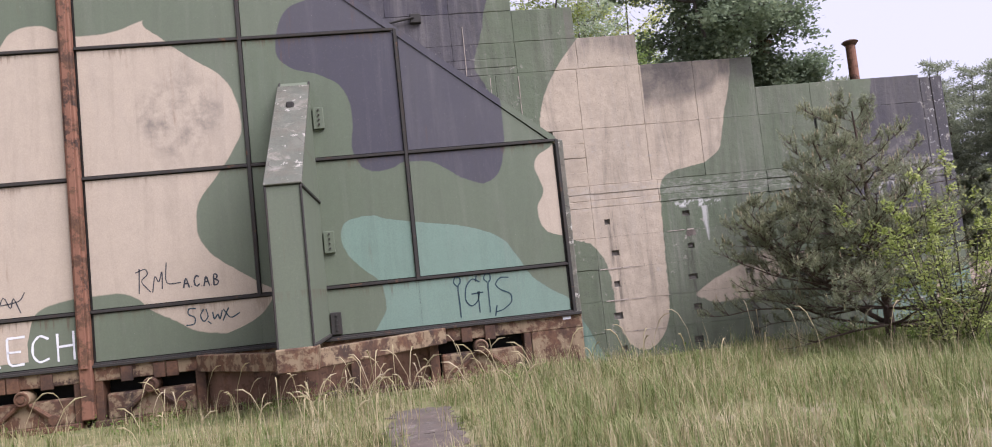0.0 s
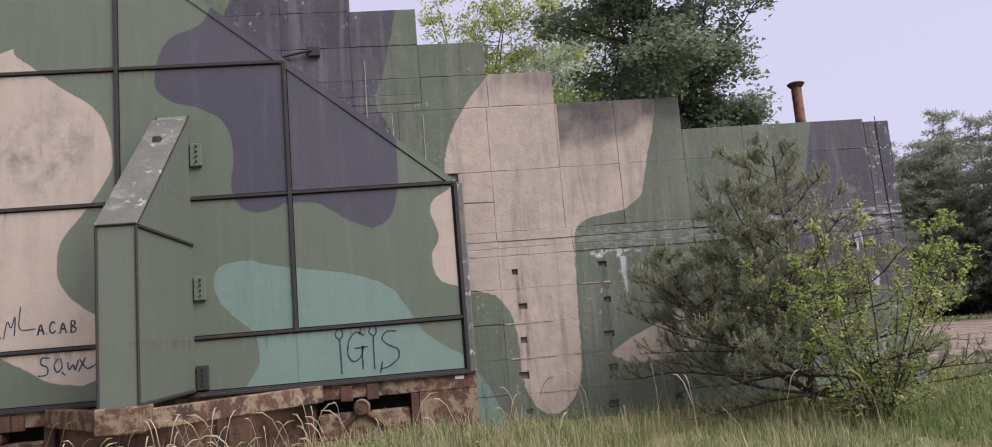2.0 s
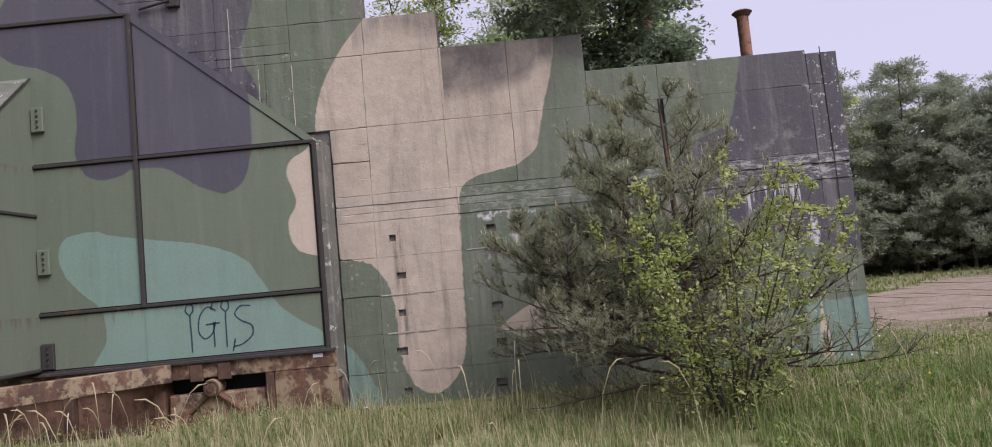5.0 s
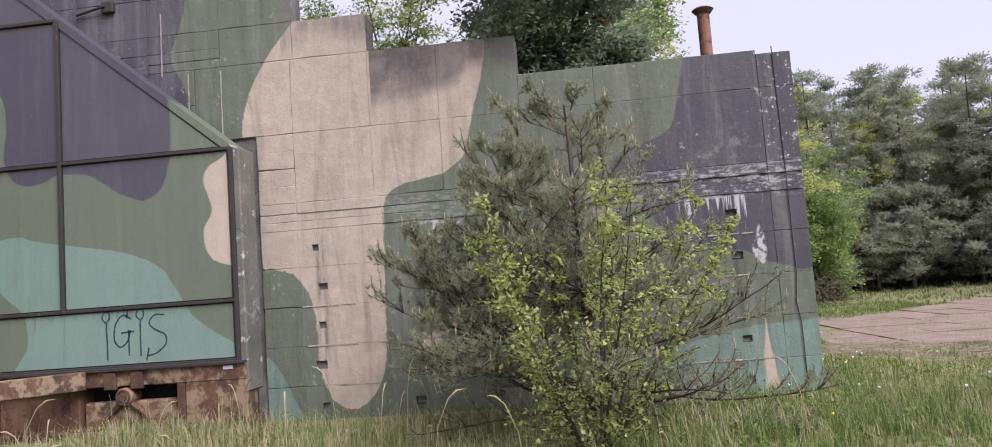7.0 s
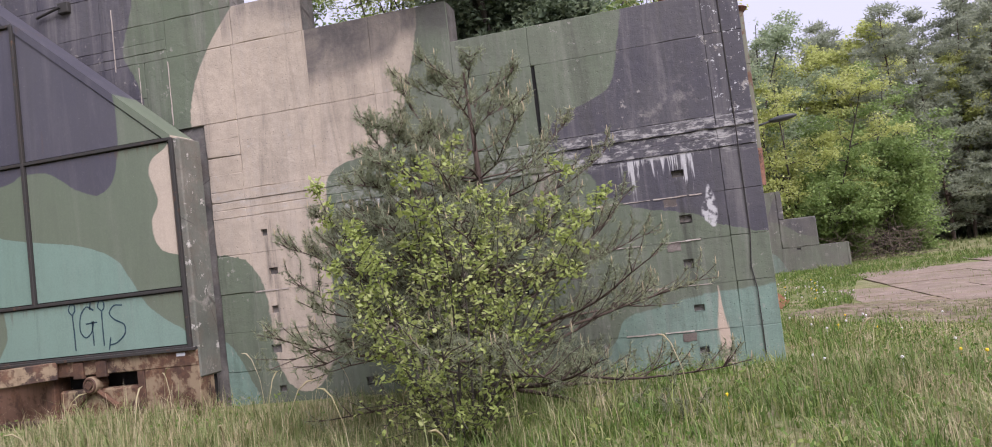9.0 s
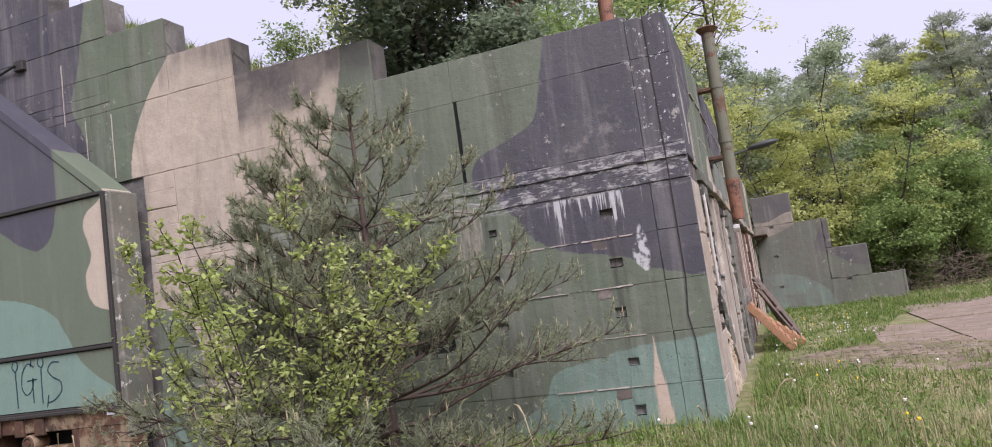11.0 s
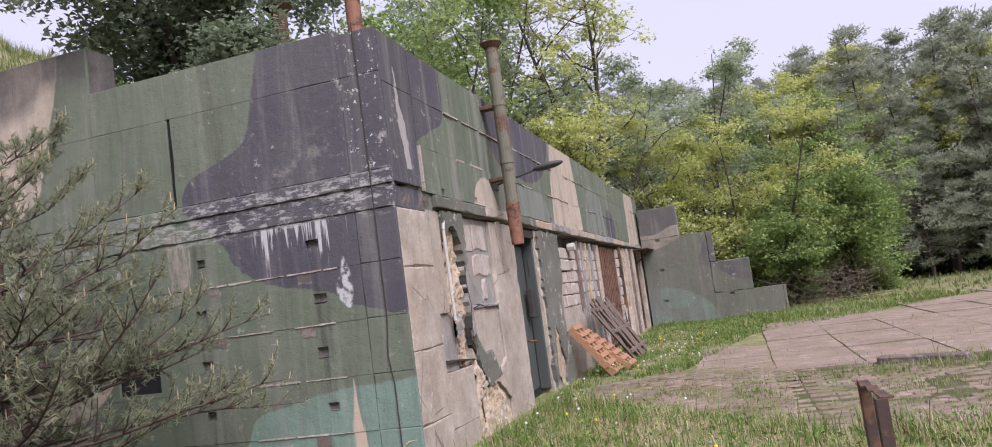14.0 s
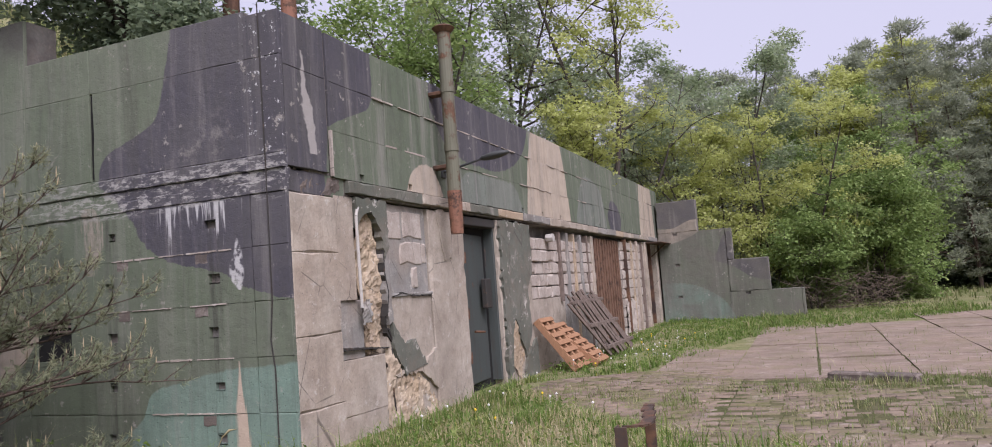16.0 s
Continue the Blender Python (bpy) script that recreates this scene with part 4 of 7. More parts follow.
    for u0, u1, z0, z1 in ((15.66, 16.06, 2.32, 2.70), (16.1, 16.62, 2.34, 2.70), (15.98, 16.58, 1.98, 2.29), (16.26, 16.42, 1.66, 1.95), (16.6, 16.72, 2.0, 2.28)):
        S(u0, u1, z0, z1, "block", SIDE_X - 0.065, 0.1, name="block", chip=0.02)
    S(15.58, 16.8, 1.55, 1.60, "grey", SIDE_X - 0.03, 0.1, chip=0.015)
    S(16.76, 17.93, -0.4, 2.78, "bare", SIDE_X - 0.02, 0.4, chip=0.025)
    A = lambda pts: [(along(u), z) for u, z in pts]
    # broken concrete showing its coarse inside
    torn(wall, ragged(A([(14.9, 2.62), (15.2, 2.66), (15.42, 2.3), (15.46, 1.75), (15.5, 1.2), (15.36, 0.92), (15.02, 0.9), (15.05, 1.3), (14.92, 1.75)]), rng, 0.1, 0.04), SIDE_X - 0.075, 0.075, M["rubble"], 3.0)
    torn(wall, ragged(A([(15.4, 0.95), (15.58, 0.9), (15.75, 0.62), (16.3, 0.5), (16.7, 0.25), (16.72, -0.2), (15.4, -0.2)]), rng, 0.1, 0.05), SIDE_X - 0.035, 0.06, M["rubble"], 5.0)
    torn(wall, ragged(A([(14.86, 1.5), (15.02, 1.55), (15.04, 1.28), (14.88, 1.25)]), rng, 0.06, 0.02), SIDE_X + 0.03, 0.06, M["grey"], 8.0)
    # crusts of old render with torn edges
    for mat, pts, d in (
        ("greypaint", [(14.86, 2.78), (15.55, 2.78), (15.58, 2.2), (15.46, 2.05), (15.4, 2.4), (15.2, 2.62), (14.98, 2.55), (14.86, 2.4)], 0.045),
        ("grey", [(15.42, 2.1), (15.58, 2.15), (15.6, 1.25), (15.5, 1.2), (15.46, 1.6)], 0.03),
        ("greypaint", [(15.56, 1.3), (15.72, 1.1), (15.85, 0.95), (16.15, 0.98), (16.3, 0.75), (16.45, 0.6), (16.1, 0.58), (15.85, 0.52), (15.7, 0.72), (15.6, 0.9)], 0.03),
        ("bare", [(15.6, 0.55), (16.3, 0.52), (16.75, 0.24), (16.76, 0.8), (16.4, 0.62), (16.1, 0.72)], 0.02),
        ("bare", [(17.0, 2.78), (17.5, 2.78), (17.55, 2.1), (17.2, 2.05)], 0.02),
    ):
        bm = prism(ragged(A(pts), rng, 0.06, 0.022), SIDE_X - 0.09, SIDE_X - 0.03 + d, "x")
        part("crust", bm, M[mat], wall, "torn crust of old render")
    # open cracks along the broken render
    for line, out in (
        ([(15.2, 2.72), (15.59, 2.57), (15.65, 2.3), (15.65, 1.86), (15.72, 1.61), (15.66, 1.32)], 0.004),
        ([(15.66, 1.32), (15.68, 1.12), (15.88, 0.89), (16.02, 0.64), (16.36, 0.68), (16.89, 0.56), (17.17, 0.44), (17.4, 0.23)], -0.03),
        ([(14.62, 1.0), (15.08, 0.97), (15.69, 0.92)], -0.02),
        ([(15.89, 1.56), (16.14, 1.6), (16.39, 1.56), (16.99, 1.54)], -0.024),
        ([(15.72, 1.16), (15.83, 0.96), (15.75, 0.77), (15.76, 0.42), (15.8, 0.11)], -0.03),
    ):
        for (ya, za), (yb, zb) in zip(line, line[1:]):
            d = Vector((yb - ya, zb - za)).normalized() * rng.uniform(0.008, 0.017)
            pts = [(ya + d.y, za - d.x), (yb + d.y * 0.6, zb - d.x * 0.6), (yb - d.y * 0.6, zb + d.x * 0.6), (ya - d.y, za + d.x)]
            part("crack", prism(ragged(pts, rng, 0.05, 0.007), SIDE_X - 0.1, SIDE_X + out, "x"), M["seam"], wall)
    # past the doorway: a pier with green render torn off at its foot
    S(19.36, 20.95, -0.4, 2.78, "bare", SIDE_X - 0.03, 0.4, chip=0.03)
    for pts in ([(19.4, 2.76), (20.9, 2.76), (20.92, 1.9), (20.6, 1.5), (20.66, 0.7), (20.3, 0.3), (20.0, 0.75), (19.85, 1.1), (19.7, 0.8), (19.6, 0.1), (19.38, 0.0)], [(20.3, 0.25), (20.9, 0.6), (20.92, -0.2), (20.1, -0.2)]):
        part("crust", prism(ragged(A(pts), rng, 0.07, 0.03), SIDE_X - 0.06, SIDE_X + 0.01, "x"), M["greypaint"], wall, "torn crust of faded green render")
    torn(wall, ragged(A([(19.7, 1.15), (20.1, 1.0), (20.25, 0.3), (20.0, -0.1), (19.62, 0.2)]), rng, 0.08, 0.03), SIDE_X - 0.015, 0.04, M["rubble"], 11.0)
    # walled-up gates: render below, uneven blocks above, upright timbers and cast strips
    S(20.95, 23.2, -0.4, 1.30, "bare", SIDE_X - 0.10, 0.2)
    S(23.2, 25.95, -0.4, 1.30, "grey", SIDE_X - 0.10, 0.2)
    for k, z in enumerate((1.30, 1.55, 1.80, 2.05, 2.30)):
        y = 20.97 - (0.2 if k % 2 else 0.0)
        while y < 25.9:
            w = rng.uniform(0.36, 0.52)
            a, b = max(y, 20.97), min(y + w, 25.95)
            if b - a > 0.06:
                S(a, b, z, z + 0.25, "block", SIDE_X - 0.10, 0.12, name="block", chip=0.022, gap=0.009, proud=0.022)
            y += w
    for u, w, m, z0 in ((22.9, 0.09, "oldwood", 1.2), (23.5, 0.14, "grey", -0.4), (24.1, 0.1, "rubble", -0.4), (24.6, 0.14, "grey", 0.6), (25.2, 0.08, "oldwood", -0.4), (25.6, 0.2, "bare", -0.4)):
        S(u, u + w, z0, 2.72, m, SIDE_X - 0.04, 0.15, chip=0.02, proud=0.02)
    z, k = -0.1, 0
    while z < 2.6:
        y = 28.95 - (0.2 if k % 2 else 0)
        while y < 32.1:
            w = rng.uniform(0.36, 0.52)
            a, b = max(y, 28.95), min(y + w, 32.15)
            if b - a > 0.06:
                S(a, b, z, min(z + 0.28, 2.78), "block", SIDE_X - 0.10, 0.12, name="block", chip=0.025, gap=0.01, proud=0.022)
            y += w
        z, k = z + 0.28, k + 1
    for u, w, m in ((29.3, 0.12, "rust"), (30.2, 0.1, "rubble"), (30.9, 0.16, "bare"), (31.6, 0.1, "oldwood")):
        S(u, u + w, -0.4, 2.76, m, SIDE_X - 0.03, 0.15, chip=0.02, proud=0.02)
    torn(wall, ragged(A([(29.0, 0.9), (29.9, 1.0), (30.6, 0.7), (30.7, 0.0), (29.0, 0.0)]), rng, 0.1, 0.05), SIDE_X - 0.06, 0.04, M["block"], 14.0)
    S(34.0, 35.0, -0.4, 2.78, "bare", SIDE_X, 0.4, chip=0.03)
    S(32.15, 32.5, -0.4, 2.78, "bare", SIDE_X - 0.02, 0.4, chip=0.03)
    return wall


wall_side = make_side()


def make_roof():
    ob = part("ceiling", box((9.0, FRONT_Y + 0.47, 4.0), (9.99, 35.0, 4.2)), M["grey"])
    tagged(ob, "flat concrete roof slab under earth", "roof", kind="structure")


make_roof()


def make_rear():
    rng = random.Random(3)
    runs = [(10.9, 12.29, 4.22), (12.29, 13.41, 3.1), (13.41, 14.55, 2.0), (14.55, 15.6, 0.88)]
    core = bmesh.new()
    for a, b, t in runs:
        box((a, REAR_Y + 0.04, -0.4), (b, REAR_Y + 0.45, t), bm=core)
    wall = part("wall_rear", core, M["joint"])
    tagged(wall, "low stepped concrete wing wall in camouflage paint", "concrete wall", kind="structure")
    cuts = [-0.3, 0.88, 2.0, 3.1, 4.22]
    for z0, z1 in zip(cuts, cuts[1:]):
        end = max(b for a, b, t in runs if t >= z1 - 0.01)
        x = 10.9
        while x < end - 0.01:
            w = min(2.3, end - x)
            hs = [(x + 0.6, z1 - 0.07, 0.16, 0.1)] if w > 1.5 else ()
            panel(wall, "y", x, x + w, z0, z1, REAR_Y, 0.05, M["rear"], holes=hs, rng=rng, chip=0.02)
            x += w


make_rear()


def make_paving():
    rng = random.Random(21)
    yard = raw("pavement", [(13.0, 19.8, 0.0), (14.6, 14.2, 0.0), (32, 13.4, 0.0), (33, 37, 0.0), (21.5, 37, 0.0), (15.2, 29.5, 0.0), (14.2, 25, 0.0)], [[0, 1, 2, 3, 4, 5, 6]], M["bed"])
    for v in yard.data.vertices:
        v.co.z = lift(v.co.x, v.co.y) - 0.03
    tagged(yard, "yard of cracked concrete slabs with grass in the joints", "pavement", kind="structure")
    # large slabs
    shapes = []
    for k in range(4):
        w, l = 1.32, 2.62
        bm = bmesh.new()
        pts = []
        for (ax, ay), (bx, by) in (((0, 0), (w, 0)), ((w, 0), (w, l)), ((w, l), (0, l)), ((0, l), (0, 0))):
            n = 7
            for i in range(n):
                f = i / n
                e = rng.uniform(0.003, 0.017)
                x, y = ax + (bx - ax) * f, ay + (by - ay) * f
                pts.append((min(max(x, e), w - e), min(max(y, e), l - e)))
        prism(pts, -0.1, 0.0, "z", bm)
        bmesh.ops.recalc_face_normals(bm, faces=bm.faces)
        me = bpy.data.meshes.new("slab")
        bm.to_mesh(me)
        bm.free()
        me.materials.append(M["slab"])
        shapes.append(me)
    for i in range(15):
        for j in range(10):
            x, y = 13.14 + i * 1.33, 19.4 + j * 2.64
            edge = 12.9 + max(0.0, y - 20.5) * 0.2 + max(0.0, y - 27.0) * 0.9
            if x < edge - 0.2 or y > 36:
                continue
            ob = new("slab", rng.choice(shapes))
            hang(ob, yard)
            ob.location = (x, y, lift(x + 0.6, y + 1.3) + 0.022 + rng.uniform(-0.008, 0.008))
            ob.rotation_euler = (rng.uniform(-0.006, 0.006), rng.uniform(-0.008, 0.008), rng.uniform(-0.006, 0.006))
    # small paving stones with moss between, sunk here and there
    V, Fq = [], []
    w, l, h = 0.30, 0.145, 0.06
    near = 0
    stone_me = None
    for i in range(60):
        for j in range(46):
            x, y = 11.3 + i * 0.312, 13.6 + j * 0.157
            x += 0.156 if j % 2 else 0
            inside = (x > 14.62 and 14.3 + 0.5 * noise.noise((x, 3, 1)) < y < 19.75) or (11.3 < x < 14.5 and y > 18.6 - (x - 11.3) * 1.15 + 0.5 * noise.noise((x, 8, 1)) and y < 19.9 + 0.55 * (x - 11.3))
            if not inside or noise.noise((x * 0.9, y * 0.9, 7)) > 0.5:
                continue
            z = lift(x, y) + 0.02 + rng.uniform(-0.012, 0.008) + 0.02 * noise.noise((x * 0.5, y * 0.5, 4))
            if near < 300 and x < 17.5 and y < 18.5 and rng.random() < 0.5:
                if stone_me is None:
                    bm = box((0, 0, -h), (w, l, 0), 0.012)
                    stone_me = bpy.data.meshes.new("paving_stone")
                    bm.to_mesh(stone_me)
                    bm.free()
                    stone_me.materials.append(M["paver"])
                ob = new("paving_stone", stone_me)
                hang(ob, yard)
                ob.location, ob.rotation_euler = (x, y, z), (rng.uniform(-0.03, 0.03), rng.uniform(-0.03, 0.03), rng.uniform(-0.03, 0.03))
                near += 1
                continue
            e = 0.012
            k = len(V)
            t = rng.uniform(-0.006, 0.006)
            V += [(x + e, y + e, z + t), (x + w - e, y + e, z - t), (x + w - e, y + l - e, z - t), (x + e, y + l - e, z + t), (x, y, z - 0.015), (x + w, y, z - 0.015), (x + w, y + l, z - 0.015), (x, y + l, z - 0.015)]
            Fq += [(k, k + 1, k + 2, k + 3)] + [(k + 4 + a, k + 4 + (a + 1) % 4, k + (a + 1) % 4, k + a) for a in range(4)]
    ob = bulk("paving_stones", np.array(V), np.array(Fq), M["paver"], yard)
    tagged(ob, kind="stuff")


make_paving()


# ---- the sliding doors ----
def make_door(name, mirror, label):
    """One leaf of the shelter's sliding steel door, on its rusted bogies. mirror: the plain other leaf."""
    c = -5.1
    fx = (lambda x: 2 * c - x) if mirror else (lambda x: x)
    door = thing(name, (fx(-1.1), DOOR_Y + 0.2, 0.0), label, "sliding door", "shelter door leaves")
    xs, zs = [-5.0, -2.36, 0.24, 2.82], [0.95, 1.78, 3.94, 6.10, 8.24]
    slope = (6.10 - 3.94) / (2.82 - 0.24)
    line = lambda x: 3.94 + (2.82 - x) * slope
    F = DOOR_Y
    # the hollow body behind the sheets
    body = [(fx(xs[0]), 0.9), (fx(2.86), 0.9), (fx(2.86), 3.96), (fx(-2.36), line(-2.36)), (fx(xs[0]), line(-2.36))]
    part("door_body", prism(body, F + 0.03, F + 0.5), M["seam"], door)
    # sheets between the seams
    for i in range(3):
        for j in range(4):
            x0, x1, z0, z1 = xs[i] + 0.04, xs[i + 1] - 0.04, zs[j] + 0.04, zs[j + 1] - 0.04
            if j == 0:
                x0, x1 = (x0 if i == 0 else xs[i]), (x1 if i == 2 else xs[i + 1] - 0.003)
            pts = [(x0, z0), (x1, z0), (x1, z1), (x0, z1)]
            if i == 2 and j >= 2 or i == 1 and j == 3:
                if i == 2 and j == 3:
                    continue
                pts = [(x0, z0), (min(x1, 2.82 - (z0 + 0.09 - 3.94) / slope), z0), (x0, line(x0) - 0.09)]
            bm = prism([(fx(p[0]), p[1]) for p in pts], F, F + 0.04)
            part("steel_sheet", bm, M["door"], door)
    # seam rails, a hand proud of the sheets
    rails = [((xs[0], zs[j], 0), (2.86 if j < 3 else 0.24 if j == 3 else -2.36, zs[j], 0)) for j in range(5)]
    for a, b in rails:
        part("rail", box((min(fx(a[0]), fx(b[0])), F - 0.035, a[1] - 0.024), (max(fx(a[0]), fx(b[0])), F + 0.04, a[1] + 0.024), 0.006), M["seam"], door)
    for x, foot, top in ((-2.36, 1.76, 8.24), (0.24, 1.76, 6.10), (2.85, 0.92, 3.95)):
        part("rail", box((fx(x) - 0.029, F - 0.045, foot), (fx(x) + 0.029, F + 0.04, top), 0.006), M["seam"], door)
    ax, az, bx, bz = 2.86, 3.95, -2.36, line(-2.36)
    bm = prism([(fx(ax), az - 0.1), (fx(ax), az + 0.03), (fx(bx), bz + 0.03), (fx(bx), bz - 0.13)], F - 0.018, F + 0.5)
    part("slanted_edge", bm, M["door"], door, "weathered slanted top edge")
    part("door_edge", box((min(fx(2.86), fx(2.97)), F + 0.0, 0.5), (max(fx(2.86), fx(2.97)), F + 0.5, 3.95), 0.02), M["greypaint"], door)
    # running gear: upper beam, lower skirt, hollow boxes with a wheel on each
    lo, hi = min(fx(-5.0), fx(2.95)), max(fx(-5.0), fx(2.95))
    part("bottom_beam", box((lo, F - 0.03, 0.68), (hi, F + 0.45, 0.92), 0.012), M["ochre"], door, "rusted beam with ochre paint")
    part("flange", box((lo, F - 0.09, 0.9), (hi, F + 0.4, 0.945), 0.006), M["seam"], door)
    part("track_sill", box((lo, F - 0.1, -0.1), (hi, F + 0.5, 0.07), 0.012), M["rust"], door)
    # black box added behind the wheels; its colour is the shade under the door
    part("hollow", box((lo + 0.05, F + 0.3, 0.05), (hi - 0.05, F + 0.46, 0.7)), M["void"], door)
    for x0, x1 in ((-5.0, -4.88), (-3.46, -3.30), (-1.0, -0.86), (0.3, 0.46), (1.92, 2.04), (2.05, 2.95)):
        a, b = sorted((fx(x0), fx(x1)))
        part("post", box((a, F - 0.02, 0.03), (b, F + 0.32, 0.7), 0.01), M["ochre" if x1 > 2.5 else "rust"], door)
    for x0, x1 in ((-3.3, -2.2), (-2.2, -1.0), (-0.86, 0.3)):
        a, b = sorted((fx(x0), fx(x1)))
        part("skirt", box((a, F + 0.1, 0.0), (b, F + 0.3, 0.7), 0.012), M["brown"], door)
    for x in (-4.0, -4.5, -3.8, 0.95, 1.35, -2.8):
        part("bracket", box((fx(x) - 0.09, F - 0.07, 0.64), (fx(x) + 0.09, F, 0.88), 0.01), M["rust"], door)
    for xw, x0, x1 in ((-4.14, -4.85, -3.48), (1.17, 0.5, 1.9)):
        bogie = part("bogie", box((min(fx(x0), fx(x1)), F + 0.02, 0.05), (max(fx(x0), fx(x1)), F + 0.2, 0.47), 0.03), M["ochre"], door, "ochre bogie box")
        x = fx(xw)
        bm = rod((x, F - 0.10, 0.54), (x, F + 0.16, 0.54), 0.125, sides=20)
        bmesh.ops.bevel(bm, geom=[e for e in bm.edges if e.calc_length() < 0.1], offset=0.012, segments=1, affect="EDGES")
        part("wheel", bm, M["ochre"], bogie)
        part("hub", rod((x, F - 0.135, 0.54), (x, F - 0.08, 0.54), 0.055, sides=14), M["rust"], bogie)
        part("rim", ring_mesh((x, F - 0.105, 0.54), 0.095, 0.018), M["rust"], bogie)
        for s in (-1, 1):
            part("lever", rod((x + s * 0.08, F - 0.03, 0.44), (x + s * 0.42, F - 0.01, 0.17), 0.035, 0.045, 8), M["rust"], bogie)
            part("knuckle", rod((x + s * 0.43, F - 0.06, 0.16), (x + s * 0.43, F + 0.03, 0.16), 0.08, sides=12), M["rust"], bogie)
    # slanting buttress box that steadies the leaf, on its outrigger frame
    b0, b1 = fx(-1.76), fx(-1.28)
    a, b = sorted((b0, b1))
    out = [(10.72, 0.98), (F, 1.0), (F, 5.28), (10.72, 3.2)]
    part("buttress", prism(out, a, b, "x"), M["door"], door, "slanted green steel buttress box")
    for x in (a, b):
        part("corner_strip", rod((x, 10.71, 0.98), (x, 10.71, 3.2), 0.018, sides=6), M["seam"], door)
        part("corner_strip", rod((x, 10.71, 3.2), (x, F, 5.28), 0.018, sides=6), M["seam"], door)
    part("corner_strip", rod((b if not mirror else a, 10.75, 3.2), (b if not mirror else a, F, 3.22), 0.03, sides=6), M["seam"], door)
    part("corner_strip", rod((b if not mirror else a, 10.75, 0.99), (b if not mirror else a, F, 1.0), 0.03, sides=6), M["seam"], door)
    part("cover_plate", box((a - 0.02, 0, 0), (b + 0.02, 2.95, 0.03), 0.008, turn=Matrix.Translation((0, 10.7, 3.21)) @ Matrix.Rotation(math.atan2(2.08, 2.34), 4, "X")), M["greypaint"], door, "grey weathered cover plate")
    part("lifting_eye", box((a + 0.17, 12.3, 4.66), (a + 0.29, 12.42, 4.78), 0.02), M["seam"], door)
    part("foot", box((a - 0.04, 10.66, 0.66), (b + 0.04, 11.1, 0.99), 0.02), M["ochre"], door, "ochre foot of the buttress")
    for xa in (-3.35, 0.55):
        p, q = Vector((fx(xa), F - 0.02, 0.80)), Vector((fx(-1.5), 10.9, 0.80))
        d = q - p
        t = Matrix.Translation(p) @ Matrix.Rotation(math.atan2(d.y, d.x), 4, "Z")
        part("outrigger", box((0, -0.09, -0.14), (d.length, 0.09, 0.12), 0.012, turn=t), M["ochre"], door, "ochre outrigger beam")
    for z in (4.65, 2.55, 1.2):
        bracket = part("hinge_plate", box((b + 0.02, F - 0.06, z - 0.2), (b + 0.2, F, z + 0.17), 0.01), M["seam" if z < 2 else "door"], door)
        for dz in (-0.12, -0.04, 0.04, 0.12):
            part("bolt", rod((b + 0.12, F - 0.085, z + dz), (b + 0.12, F - 0.05, z + dz), 0.016, sides=6), M["seam"], bracket)
    return door


def ring_mesh(c, r, thick, sides=20, tube=6):
    bm = bmesh.new()
    rows = []
    for i in range(sides):
        a = 2 * math.pi * i / sides
        rows.append([bm.verts.new((c[0] + (r + thick * math.cos(2 * math.pi * j / tube)) * math.cos(a), c[1] + thick * math.sin(2 * math.pi * j / tube), c[2] + (r + thick * math.cos(2 * math.pi * j / tube)) * math.sin(a))) for j in range(tube)])
    for i in range(sides):
        for j in range(tube):
            bm.faces.new((rows[i][j], rows[(i + 1) % sides][j], rows[(i + 1) % sides][(j + 1) % tube], rows[i][(j + 1) % tube]))
    return bm


door_right = make_door("sliding_door", False, "camouflage-painted steel sliding door leaf on rusted bogies")
door_left = make_door("sliding_door", True, "second camouflage steel door leaf, closed against the first")
meet = thing("meeting_post", (-5.1, DOOR_Y, 0), "red-rusted steel post where the two door leaves meet", "steel post")
part("channel", box((-5.2, DOOR_Y - 0.11, 0.1), (-5.0, DOOR_Y + 0.02, 8.3), 0.02), M["redrust"], meet)
part("rib", box((-5.155, DOOR_Y - 0.15, 0.9), (-5.045, DOOR_Y - 0.1, 8.3), 0.01), M["redrust"], meet)

# writing on the doors
Y = DOOR_Y - 0.004
LECH = [[(0, 1), (0, 0), (0.5, 0.02)], [(0.75, 1), (0.75, 0), (1.3, 0.05)], [(0.75, 1), (1.35, 1.02)], [(0.75, 0.5), (1.2, 0.5)], [(2.15, 0.85), (1.85, 1.02), (1.6, 0.75), (1.58, 0.3), (1.8, 0.02), (2.15, 0.15)], [(2.45, 1.0), (2.45, 0)], [(3.0, 1.05), (3.0, 0.02)], [(2.45, 0.52), (3.0, 0.55)]]
strokes("graffiti", LECH, (-6.6, Y, 1.06), "y", 0.44, 0.034, M["white"], door_left, "white sprayed letters LECH")
IGIS = [[(0.12, 0.72), (0.02, 0.82), (0.08, 0.97), (0.2, 0.94), (0.2, 0.8), (0.12, 0.74), (0.14, 0.3), (0.14, -0.05)], [(0.68, 0.78), (0.5, 0.9), (0.32, 0.7), (0.28, 0.35), (0.42, 0.18), (0.6, 0.3), (0.66, 0.55)], [(0.45, 0.5), (0.75, 0.52)], [(0.62, 0.55), (0.62, 0.02)], [(0.62, 0.98), (0.58, 0.8)], [(0.88, 0.75), (0.78, 0.84), (0.84, 0.98), (0.96, 0.95), (0.96, 0.8), (0.88, 0.75), (0.88, 0.3), (0.88, 0.0)], [(1.42, 0.82), (1.2, 0.85), (1.05, 0.68), (1.2, 0.52), (1.45, 0.42), (1.45, 0.2), (1.2, 0.02), (1.02, 0.0)], [(1.06, 0.16), (1.0, -0.1)]]
